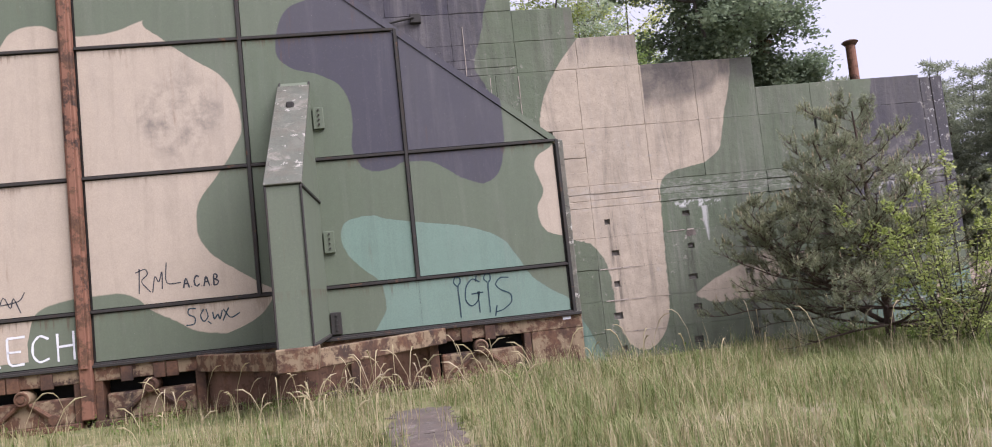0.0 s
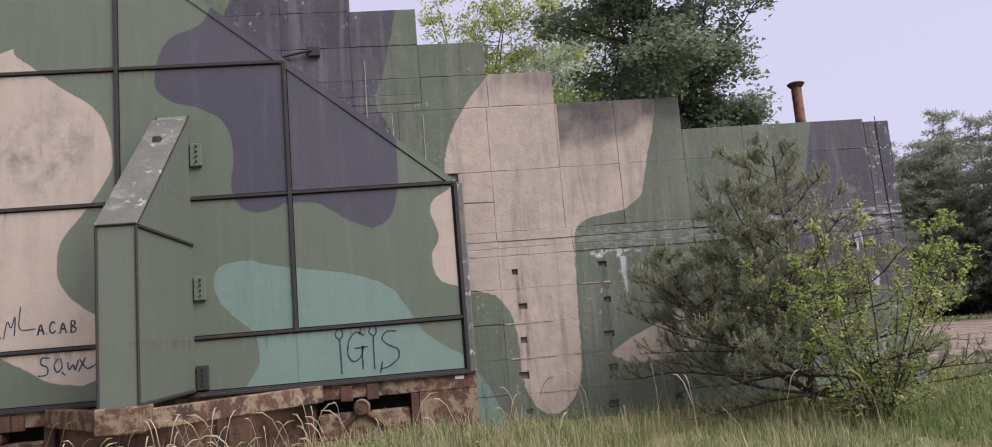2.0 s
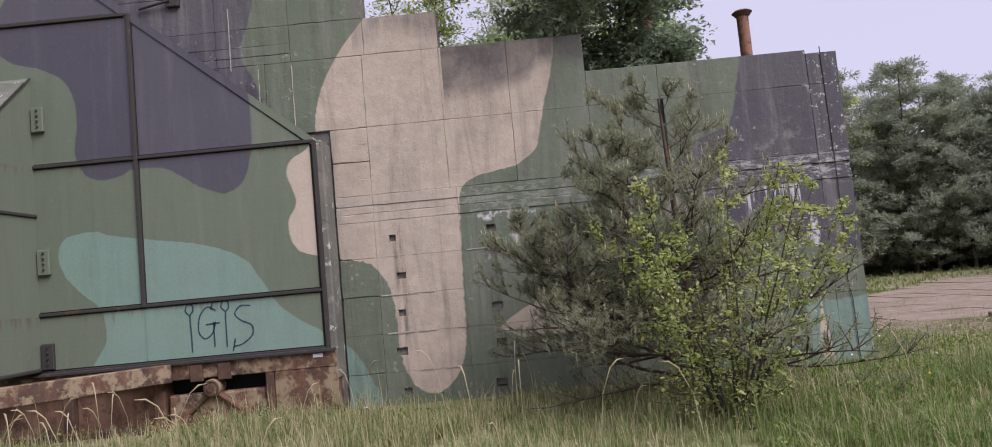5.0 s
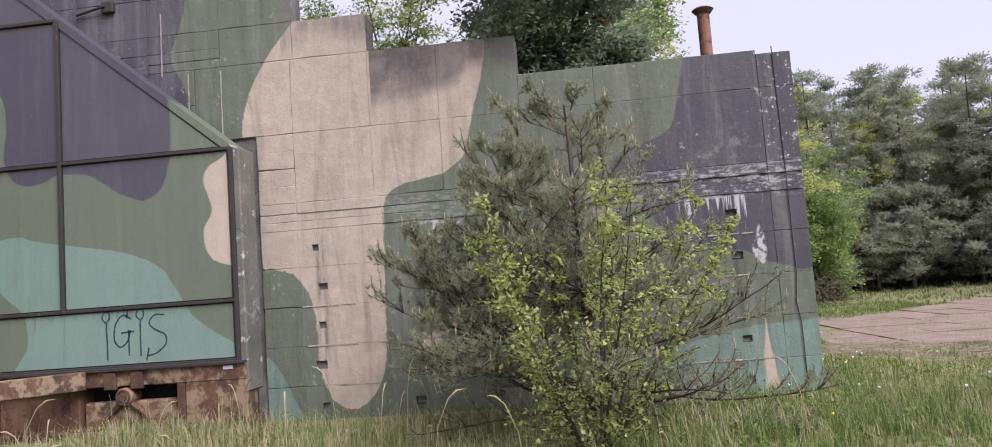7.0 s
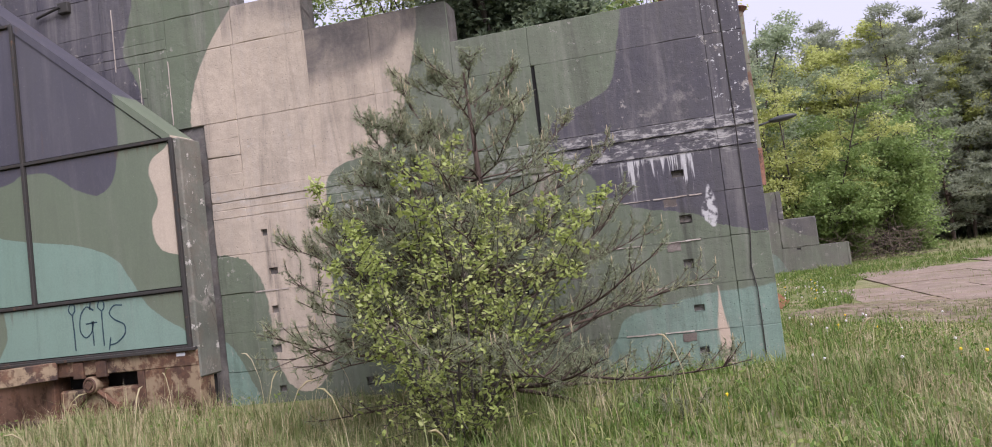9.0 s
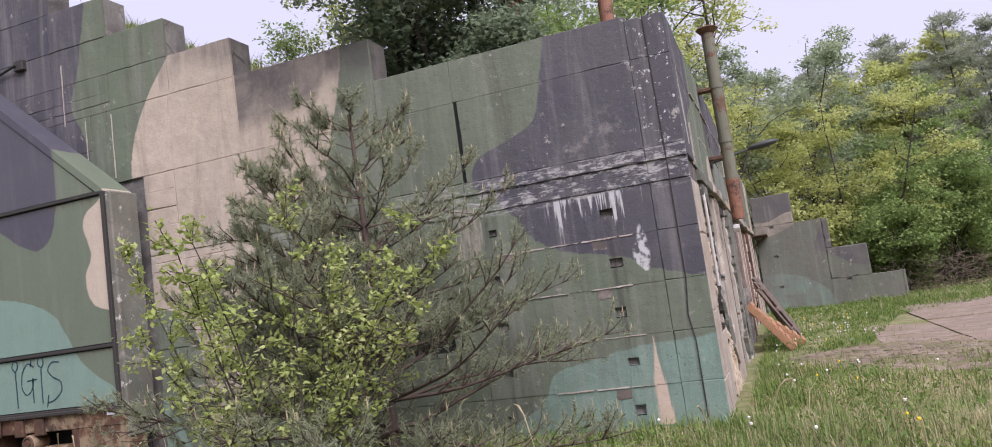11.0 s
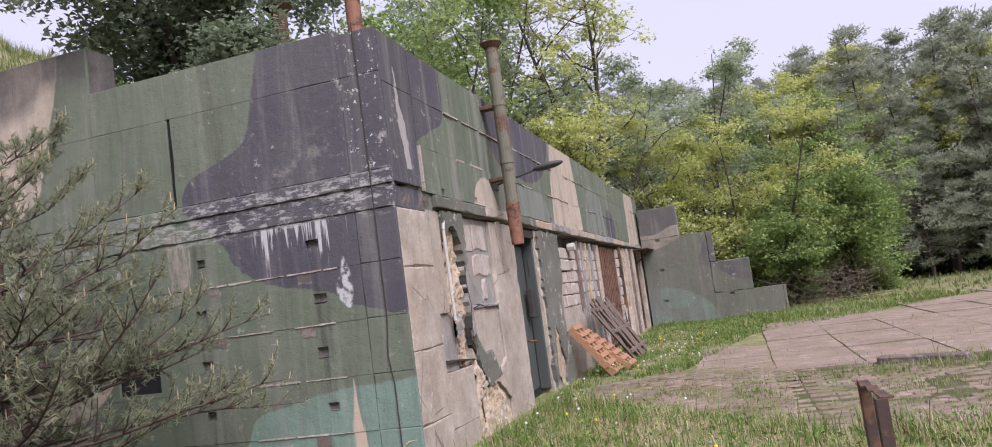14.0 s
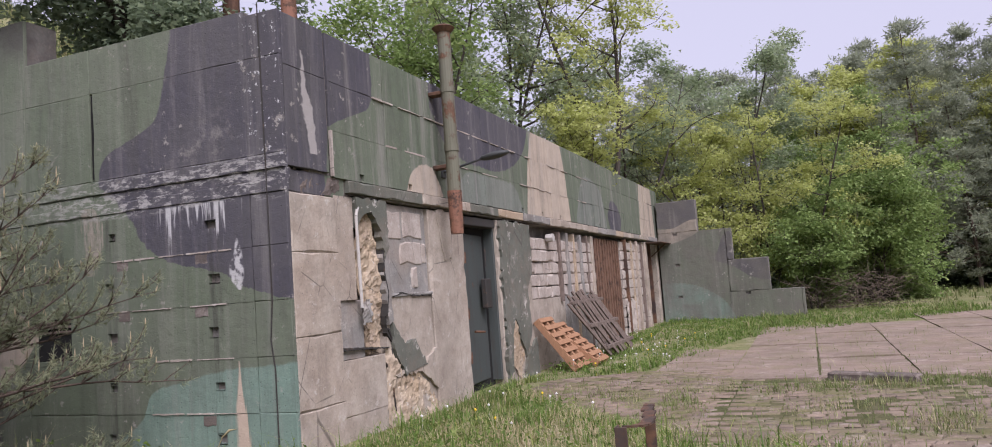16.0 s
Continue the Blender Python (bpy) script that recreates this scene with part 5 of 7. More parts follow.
strokes("graffiti", IGIS, (0.80, Y, 1.09), "y", 0.68, 0.022, M["blue"], door_right, "blue-black scrawl reading IGIS")
ACAB = [[(0, 0), (0.22, 0.95), (0.45, 0)], [(0.1, 0.35), (0.38, 0.35)], [(0.62, 0.05), (0.66, 0.05)], [(1.25, 0.8), (1.05, 0.95), (0.85, 0.6), (0.9, 0.15), (1.1, 0.05), (1.28, 0.25)], [(1.42, 0.05), (1.46, 0.05)], [(1.6, 0), (1.8, 0.95), (2.05, 0)], [(1.7, 0.35), (1.98, 0.35)], [(2.15, 0.05), (2.19, 0.05)], [(2.4, 0), (2.4, 0.95), (2.7, 0.85), (2.65, 0.55), (2.42, 0.5), (2.78, 0.35), (2.7, 0.05), (2.4, 0)]]
strokes("graffiti", ACAB, (-3.55, Y, 2.02), "y", 0.2, 0.026, M["ink"], door_right, "small dark marker letters A.C.A.B")
RML = [[(0.1, 0), (0.16, 1.0)], [(0, 0.85), (0.4, 1.0), (0.5, 0.75), (0.15, 0.5), (0.55, 0.02)], [(0.62, 0.0), (0.75, 0.75), (0.88, 0.3), (1.05, 0.95), (1.0, 0.1)], [(1.22, 1.15), (1.12, 0.25), (1.75, 0.3)]]
strokes("graffiti", RML, (-4.28, Y, 2.0), "y", 0.40, 0.018, M["ink"], door_right, "thin dark scrawled tag")
TAG = [[(0.5, 0.85), (0.15, 0.9), (0.1, 0.6), (0.45, 0.45), (0.4, 0.1), (0.0, 0.1)], [(0.85, 0.8), (0.65, 0.5), (0.8, 0.15), (1.05, 0.4), (0.95, 0.8)], [(1.0, 0.2), (1.15, 0.05)], [(1.25, 0.6), (1.3, 0.2), (1.5, 0.55), (1.55, 0.15), (1.7, 0.65)], [(1.7, 0.15), (2.0, 0.75)], [(1.75, 0.7), (2.05, 0.2), (2.5, 0.45)]]
strokes("graffiti", TAG, (-3.55, Y, 1.38), "y", 0.34, 0.022, M["blue"], door_right, "blue pen scribble")
strokes("graffiti", [[(0, 0), (0.3, 1), (0.6, 0.2), (0.7, 0.9), (1.0, 0.1)], [(0.2, 0.5), (1.0, 0.6), (1.2, 1.0)]], (-6.4, Y, 1.85), "y", 0.36, 0.018, M["ink"], door_left, "thin dark scrawled tag")
part("notice", box((2.62, DOOR_Y - 0.04, 0.83), (2.76, DOOR_Y - 0.028, 0.88), 0.002), M["white"], door_right, "small white plate")


hook = thing("wall_hook", (0.4, FRONT_Y, 6.45), "rusted steel hook bar fixed to the concrete over the door", "hook")
part("bar", rod((0.12, FRONT_Y - 0.05, 6.42), (0.62, FRONT_Y - 0.09, 6.5), 0.022), M["seam"], hook)
part("plate", box((0.55, FRONT_Y - 0.08, 6.4), (0.75, FRONT_Y + 0.01, 6.58), 0.015), M["seam"], hook)


# ---- things on and along the side wall ----
def make_doorway():
    d = thing("door_1", (SIDE_X - 0.2, along(18.6), 0), "dull green steel door leaf standing ajar in its frame", "steel door", kind="structure")
    # black sheet behind the leaf: the doorway's darkness painted on
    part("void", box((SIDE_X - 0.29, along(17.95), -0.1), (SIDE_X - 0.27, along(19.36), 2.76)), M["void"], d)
    for y in (along(17.93), along(19.28)):
        part("frame", box((SIDE_X - 0.28, y, 0.0), (SIDE_X - 0.10, y + 0.07, 2.76), 0.01), M["plate"], d)
    part("lintel", box((SIDE_X - 0.28, along(18.02), 2.62), (SIDE_X - 0.04, along(19.28), 2.76), 0.01), M["seam"], d)
    leaf = part("leaf", box((-0.05, 0, 0.05), (0.03, 1.15, 2.5), 0.012, turn=Matrix.Translation((SIDE_X - 0.2, along(18.08), 0)) @ Matrix.Rotation(radians(5), 4, "Z")), M["plate"], d)
    part("lock_box", box((SIDE_X - 0.19, along(18.85), 1.25), (SIDE_X - 0.09, along(19.08), 1.75), 0.015), M["seam"], leaf)
    for z in (0.5, 1.2, 2.1):
        part("hinge", rod((SIDE_X - 0.13, along(18.13), z - 0.09), (SIDE_X - 0.13, along(18.13), z + 0.09), 0.03), M["rust"], leaf)
    part("push_bar", rod((SIDE_X - 0.10, along(18.9), 1.95), (SIDE_X - 0.10, along(18.9), 2.25), 0.018), M["seam"], leaf)
    part("handle", rod((SIDE_X - 0.10, along(18.3), 0.9), (SIDE_X - 0.02, along(18.5), 0.88), 0.02), M["rust"], leaf)


make_doorway()


def make_gates():
    g = thing("door_2", (SIDE_X - 0.2, along(27.4), 0), "tall brown rusted sheet-steel gate, closed", "steel gate", kind="structure")
    part("frame", box((SIDE_X - 0.26, along(25.97), -0.1), (SIDE_X - 0.2, along(28.93), 2.76)), M["seam"], g)
    for i in range(2):
        leaf = part("leaf", box((SIDE_X - 0.2, along(26.05) + i * 1.43, 0.03), (SIDE_X - 0.14, along(27.45) + i * 1.43, 2.7), 0.01), M["brown"], g)
        for k in range(5):
            part("batten", box((SIDE_X - 0.14, along(26.12) + i * 1.43 + k * 0.28, 0.03), (SIDE_X - 0.11, along(26.18) + i * 1.43 + k * 0.28, 2.7), 0.008), M["brown"], leaf)
    h = thing("door_3", (SIDE_X - 0.2, along(33.2), 0), "dark narrow steel door deep in its opening", "steel door", kind="structure")
    part("leaf", box((SIDE_X - 0.28, along(32.5), 0.0), (SIDE_X - 0.22, along(34.0), 2.76), 0.01), M["plate"], h)
    part("post", box((SIDE_X - 0.2, along(33.2), 0.0), (SIDE_X - 0.05, along(33.3), 2.76), 0.01), M["rust"], h)
    c = thing("canopy", (SIDE_X, along(33.5), 2.74), "thin rusted sheet canopy over a doorway", "canopy")
    part("sheet", box((SIDE_X - 0.02, along(32.3), 2.72), (SIDE_X + 0.5, along(35.3), 2.75), 0.006), M["rust"], c)
    part("stay", rod((SIDE_X + 0.42, along(33.6), 2.72), (SIDE_X - 0.1, along(33.6), 2.3), 0.02), M["rust"], c)


make_gates()


def stove_pipe(name, at, z0, z1, r, material, label, tip=None, cap=True):
    p = thing(name, (at[0], at[1], z0), label, "flue pipe", "flue pipes")
    part("tube", rod((*at, z0), (*at, z1), r, sides=16), M[material], p)
    n = max(1, int((z1 - z0) / 1.1))
    for k in range(1, n + 1):
        z = z0 + (z1 - z0) * k / (n + 1)
        part("sleeve", rod((*at, z - 0.05), (*at, z + 0.05), r * 1.1, sides=16), M[material], p)
    if cap:
        part("cap", rod((*at, z1 - 0.02), (*at, z1 + 0.05), r * 1.15, r * 1.75, 16), M["rust"], p)
        part("lid", rod((*at, z1 + 0.05), (*at, z1 + 0.08), r * 1.75, r * 1.3, 16), M["rust"], p)
    if tip:
        part("boot", rod((at[0], at[1], z0 - 0.38), (at[0], at[1], z0 + 0.25), r * 0.95, r * 1.1, 16), M["redrust"], p, "red-rusted lower boot")
    return p


flue = stove_pipe("flue_pipe", (11.13, 17.28), 2.78, 5.42, 0.098, "olive", "olive-painted flue pipe clamped to the side wall", tip=True)
for z in (3.4, 4.5):
    part("clamp", box((SIDE_X - 0.02, 17.22, z - 0.03), (11.2, 17.38, z + 0.03), 0.01), M["rust"], flue)
roof_pipe = stove_pipe("flue_pipe", (9.95, 15.15), 4.2, 5.86, 0.1, "redrust", "rust-red flue pipe rising from the roof")
roof_pipe2 = stove_pipe("flue_pipe", (8.4, 15.9), 4.2, 6.2, 0.12, "rust", "dark rusted flue pipe with a flanged cap on the roof")


def wall_lamp():
    w = thing("wall_lamp", (SIDE_X, 17.55, 3.45), "dark flat lamp head on a thin bracket arm from the wall", "wall lamp")
    part("arm", rod((SIDE_X - 0.02, 17.55, 3.36), (11.45, 17.6, 3.5), 0.018), M["lamp"], w)
    part("plate", box((SIDE_X - 0.005, 17.48, 3.28), (SIDE_X + 0.03, 17.62, 3.44), 0.01), M["lamp"], w)
    bm = bmesh.new()
    bmesh.ops.create_uvsphere(bm, u_segments=16, v_segments=8, radius=1.0, matrix=Matrix.Translation((11.66, 17.62, 3.53)) @ Matrix.Rotation(radians(-6), 4, "Y") @ Matrix.Diagonal((0.25, 0.1, 0.055, 1)))
    part("head", bm, M["lamp"], w, smooth=True)


wall_lamp()


def loose_pipe(name, pts, r, material, label, category):
    p = thing(name, pts[0], label, category)
    for a, b in zip(pts, pts[1:]):
        part("length", rod(a, b, r, sides=8), M[material], p)
    return p


loose_pipe("conduit", [(SIDE_X + 0.01, 15.06, 1.45), (SIDE_X + 0.01, 15.04, 2.55), (SIDE_X + 0.0, 15.1, 2.66), (SIDE_X - 0.05, 15.2, 2.7)], 0.02, "conduit", "thin pale conduit bent at the top", "conduit")
loose_pipe("cable", [(10.58, 13.72, 4.8), (10.6, 13.715, 2.9), (10.6, 13.715, 1.6), (10.56, 13.715, 1.2), (10.6, 13.715, 0.9), (10.6, 13.715, 0.05)], 0.007, "seam", "thin dark cable hanging down the wall", "cable")
loose_pipe("bulkhead_lamp", [(SIDE_X - 0.08, 22.55, 2.55), (SIDE_X + 0.08, 22.55, 2.55)], 0.085, "conduit", "small round white lamp on the masonry", "lamp")


def pallet(name, m, wood, label):
    """A wooden pallet: deck boards, stringers, bottom boards."""
    p = new(name)
    p.empty_display_size = 0.1
    tagged(p, label, "pallet", "pallets against the wall")
    BASE[p.name] = Matrix.Identity(4)
    for k in range(7):
        part("deck_board", box((0, k * 0.185, 0.12), (0.8, k * 0.185 + 0.1, 0.142), 0.004), M[wood], p)
    for x in (0.0, 0.35, 0.7):
        part("stringer", box((x, 0, 0.022), (x + 0.1, 1.21, 0.12), 0.006), M[wood], p)
        part("bottom_board", box((x, 0, 0.0), (x + 0.1, 1.21, 0.022), 0.004), M[wood], p)
    p.matrix_basis = m
    return p


stand = Matrix(((0, 0, 1, 0), (1, 0, 0, 0), (0, 1, 0, 0), (0, 0, 0, 1)))
pallet("pallet", Matrix.Translation((11.55, 21.15, -0.1)) @ Matrix.Rotation(radians(-38), 4, "Y") @ stand, "wood", "light wooden pallet leaning against the wall")
pallet("pallet", Matrix.Translation((11.75, 21.95, -0.1)) @ Matrix.Rotation(radians(-50), 4, "Y") @ stand @ Matrix.Rotation(radians(0), 4, "Z"), "wood", "light wooden pallet leaning low against the first")


def rack():
    r = thing("grating", (11.2, 24.0, 0), "stack of weathered wooden grates leaning on the wall", "wooden grate")
    rng = random.Random(4)
    for layer in range(2):
        off = layer * 0.16
        for k in range(9):
            y = 23.0 + k * 0.27 + off
            a = (11.72 - off + rng.uniform(-0.05, 0.05), y + 0.55 + rng.uniform(-0.09, 0.09), -0.02)
            b = (11.02 - off * 0.3 + rng.uniform(0.0, 0.06), y - 0.15 + rng.uniform(-0.12, 0.12), rng.uniform(1.12, 1.42))
            d = Vector(b) - Vector(a)
            t = Matrix.Translation(a) @ d.to_track_quat("Z", "Y").to_matrix().to_4x4()
            w = rng.uniform(0.022, 0.045)
            part("slat", box((-w, -0.026, 0), (w, 0.026, d.length), 0.006, turn=t), M["oldwood"], r)
        for f in (0.12, 0.5, 0.9):
            a = Vector((11.72 - off, 23.55 + off, 0)).lerp(Vector((11.02, 22.85 + off, 1.28)), f)
            part("crossbar", box((a.x - 0.03, a.y - 0.1, a.z - 0.04), (a.x + 0.05, a.y + 2.4, a.z + 0.04), 0.008), M["oldwood"], r)


rack()


def path_slab():
    rng = random.Random(12)
    p = thing("broken_slab", (0.05, 8.7, 0.0), "worn grey concrete slab sunk in the grass", "concrete slab")
    for pts in ([(-0.42, 7.0), (0.52, 6.8), (0.48, 8.5), (-0.36, 8.6)], [(-0.36, 8.66), (0.48, 8.56), (0.42, 10.3), (-0.3, 10.4)]):
        part("slab_half", prism(ragged(pts, rng, 0.12, 0.09), lift(0, 8.7) - 0.08, lift(0, 8.7) + 0.012, "z"), M["darkstone"], p)


path_slab()


def kerb_stone():
    k = thing("kerb_stone", (16.5, 19.0, -0.1), "loose dark concrete kerb stone lying on the paving", "kerb stone")
    part("stone", box((-0.6, -0.13, -0.05), (0.6, 0.13, 0.10), 0.02, turn=Matrix.Translation((16.48, 19.04, -0.075)) @ Matrix.Rotation(radians(-25), 4, "Z")), M["darkstone"], k)


kerb_stone()


def barrier():
    """Low stop made of two angle-iron posts and a bowed top rail."""
    b = thing("barrier", (14.8, 11.6, 0), "low rusted angle-iron barrier with a bowed top rail", "barrier")
    p, q = Vector((14.79, 11.26, 0)), Vector((14.80, 11.98, 0))
    for c, top in ((p, 0.77), (q, 0.77)):
        bm = box((c.x - 0.034, c.y - 0.045, -0.1), (c.x + 0.034, c.y - 0.033, top), 0.003)
        box((c.x - 0.034, c.y - 0.033, -0.1), (c.x - 0.024, c.y + 0.045, top), 0.003, bm=bm)
        part("post", bm, M["darkrust"], b)
    last = None
    for k in range(7):
        f = k / 6
        c = p.lerp(q, f)
        c.z = 0.76 - 0.04 * math.sin(math.pi * f)
        c.x += 0.06 * math.sin(math.pi * f)
        if last is not None:
            part("rail", prism([(last.y, last.z), (c.y, c.z), (c.y, c.z + 0.012), (last.y, last.z + 0.012)], c.x - 0.034, c.x + 0.034, "x"), M["darkrust"], b)
        last = c


barrier()


# ---- plants ----
def unit(v):
    return v / np.maximum(np.linalg.norm(v, axis=-1, keepdims=True), 1e-9)


def leaf_cloud(rs, centres, size, aspect=0.55, droop=0.0, level=1.0, corners=4):
    """Leaves at the given places, each turned its own way: rhombic, or plain three-cornered far off. Returns corners and faces."""
    n = len(centres)
    a = unit(rs.normal(size=(n, 3)) * np.array([1, 1, level]) + np.array([0, 0, -droop]))
    b = np.cross(a, unit(rs.normal(size=(n, 3)))) if level == 1.0 else np.cross(a, np.array([0, 0, 1.0]) + rs.normal(size=(n, 3)) * 0.35)
    b = unit(b)
    s = size * rs.uniform(0.6, 1.3, (n, 1))
    ring = [centres - a * s / 2, centres + b * s * aspect / 2, centres + a * s / 2, centres - b * s * aspect / 2]
    if corners == 3:
        ring = [centres - a * s / 2 - b * s * aspect * 0.8, centres - a * s / 2 + b * s * aspect * 0.8, centres + a * s / 2]
    return np.stack(ring, 1).reshape(-1, 3), np.arange(corners * n).reshape(n, corners)


def tubes(branches, sides=6):
    """Tapered limbs: each a list of (place, radius)."""
    V, Fq = [], []
    for line in branches:
        k0 = len(V)
        for i, (p, r) in enumerate(line):
            q = np.array(line[min(i + 1, len(line) - 1)][0]) - np.array(line[max(i - 1, 0)][0])
            q = unit(q)
            s = unit(np.cross(q, [0.31, 0.87, 0.38]))
            t = np.cross(q, s)
            for j in range(sides):
                a = 2 * math.pi * j / sides
                V.append(np.array(p) + r * (math.cos(a) * s + math.sin(a) * t))
            if i:
                b = k0 + (i - 1) * sides
                Fq += [(b + j, b + (j + 1) % sides, b + sides + (j + 1) % sides, b + sides + j) for j in range(sides)]
    return np.array(V), np.array(Fq)


def limb(rs, start, direction, length, r0, steps=5, bend=0.25, rise=0.1):
    p, d, out = np.array(start, float), unit(np.array(direction, float)), []
    for i in range(steps + 1):
        out.append((p.copy(), max(0.004, r0 * (1 - 0.85 * i / steps))))
        d = unit(d + rs.normal(size=3) * bend / steps * 2 + np.array([0, 0, rise / steps]))
        p = p + d * length / steps
    return out


def broad_tree(name, seed, at, height, spread, leaf, leaf_mat, bark_mat, label, category="tree", leaves=5000, clump=0.5, stems=1, low=0.3, r0=None, group="", level=0.4, shelf=0.35, corners=4):
    """A leafy tree or bush: stems, limbs, twigs, and a crown of many small leaves in uneven clumps."""
    rs = np.random.RandomState(seed)
    r0 = r0 or height * 0.012
    lines, tips = [], []
    for s in range(stems):
        a = rs.uniform(0, 6.28)
        off = np.array([math.cos(a), math.sin(a), 0]) * (0.12 * spread * (stems > 1))
        tilt = np.array([math.cos(a) * (0.28 if stems > 1 else 0.05), math.sin(a) * (0.28 if stems > 1 else 0.05), 1.0])
        trunk = limb(rs, off, tilt, height * rs.uniform(0.82, 0.98), r0 / math.sqrt(stems), 9, 0.18, 0.12)
        lines.append(trunk)
        for i in range(int(14 / math.sqrt(stems)) + 3):
            f = low + (1 - low) * (i + rs.uniform()) / (14 / math.sqrt(stems) + 3)
            k = min(8, int(f * 9))
            p = trunk[k][0] + (trunk[k + 1][0] - trunk[k][0]) * (f * 9 - k)
            a = i * 2.4 + rs.uniform(-0.5, 0.5)
            wide = spread * (0.45 + 0.55 * math.sin(math.pi * min(1, max(0.08, (f - low * 0.6) / (1 - low * 0.6)))) ** 0.8) * rs.uniform(0.65, 1.1)
            b = limb(rs, p, (math.cos(a), math.sin(a), rs.uniform(0.15, 0.8)), wide, r0 * 0.38 * (1.15 - f), 5, 0.5, 0.25)
            lines.append(b)
            for j in range(2, 6):
                tips.append(b[j][0])
                if rs.uniform() < 0.85:
                    c = limb(rs, b[j][0], rs.normal(size=3) + np.array([0, 0, 0.3]), wide * 0.4, r0 * 0.1, 3, 0.5, 0.2)
                    lines.append(c)
                    tips += [c[2][0], c[3][0]]
        tips.append(trunk[-1][0])
    tips = np.array(tips)
    # leaves lie in small level sprays round the twigs, some of the twigs carrying few
    share = rs.uniform(0.0, 1.0, len(tips)) ** 1.2
    sprays = max(60, leaves // 14)
    mid = tips[rs.choice(len(tips), sprays, p=share / share.sum())]
    out = unit(rs.normal(size=(sprays, 3))) * clump * rs.uniform(0.1, 1.0, (sprays, 1)) ** 0.6
    mid = mid + out * np.array([1, 1, shelf]) - np.array([0, 0, 0.2]) * np.linalg.norm(out[:, :2], axis=1, keepdims=True) ** 2 / max(clump, 0.1)
    pick = rs.randint(0, sprays, leaves)
    pts = mid[pick] + rs.normal(size=(leaves, 3)) * np.array([1, 1, 0.45]) * min(0.24, clump * 0.38)
    pts[:, 2] = np.maximum(pts[:, 2], 0.05)
    tree = thing(name, (0, 0, 0), label, category, group)
    v, f = tubes(lines)
    bulk("trunk", v, f, M[bark_mat], tree)
    v, f = leaf_cloud(rs, pts, leaf, 0.6, 0.0, level, corners)
    bulk("crown", v, f, M[leaf_mat], tree)
    tree.location = at
    return tree


def far_pine(name, seed, at, height, spread, label, pads=600, mat="hazeneedle", low=0.12):
    """A Scots pine at the wood's edge: whorls of limbs that carry tufted pads of needles, its top open and uneven."""
    rs = np.random.RandomState(seed)
    r0 = height * 0.011
    trunk = limb(rs, (0, 0, 0), (0.03, 0.02, 1), height, r0, 10, 0.10, 0.05)
    lines, seats, share = [trunk], [], []
    rings = int(height * 1.7)
    for i in range(rings):
        f = 0.05 + 0.95 * (i + rs.uniform(0, 0.8)) / rings
        if f > 0.99:
            continue
        k = min(9, int(f * 10))
        p = trunk[k][0] + (trunk[k + 1][0] - trunk[k][0]) * (f * 10 - k)
        for j in range(rs.randint(3, 6)):
            a = rs.uniform(0, 6.28)
            reach = (spread * (1.04 - f) ** 0.6 * rs.uniform(0.45, 1.15) + 0.25) * (0.55 if f < low else 1.0)
            b = limb(rs, p, (math.cos(a), math.sin(a), rs.uniform(-0.1, 0.35) + 0.7 * max(0, f - 0.75)), reach, r0 * 0.25 * (1.2 - f), 5, 0.4, 0.35)
            lines.append(b)
            if f < low and rs.uniform() < 0.6:
                continue
            for q in (2, 3, 4, 5):
                for _ in range(2 if q < 4 else 3):
                    seats.append(b[q][0] + rs.normal(size=3) * np.array([1, 1, 0.45]) * (0.10 + reach * 0.11))
                    share.append(reach)
    seats, share = np.array(seats), np.array(share)
    mid = seats[rs.choice(len(seats), pads, p=share / share.sum())]
    per = 33
    spin = rs.normal(size=(pads * per, 3)) * np.array([1, 1, 0.55])
    pos = np.repeat(mid, per, 0) + spin * np.repeat(rs.uniform(0.11, 0.24, (pads, 1)), per, 0)
    d = unit(spin + np.array([0, 0, 0.55]) + rs.normal(size=spin.shape) * 0.5)
    w = unit(np.cross(d, rs.normal(size=d.shape))) * 0.045
    tip = pos + d * rs.uniform(0.16, 0.3, (len(pos), 1))
    tree = thing(name, (0, 0, 0), label, "pine tree", "pines at the wood's edge")
    v, f = tubes(lines, 4)
    bulk("trunk", v, f, M["pinebark"], tree)
    v = np.stack([pos - w, pos + w, tip], 1).reshape(-1, 3)
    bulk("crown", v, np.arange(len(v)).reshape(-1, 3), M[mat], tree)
    tree.location = at
    return tree


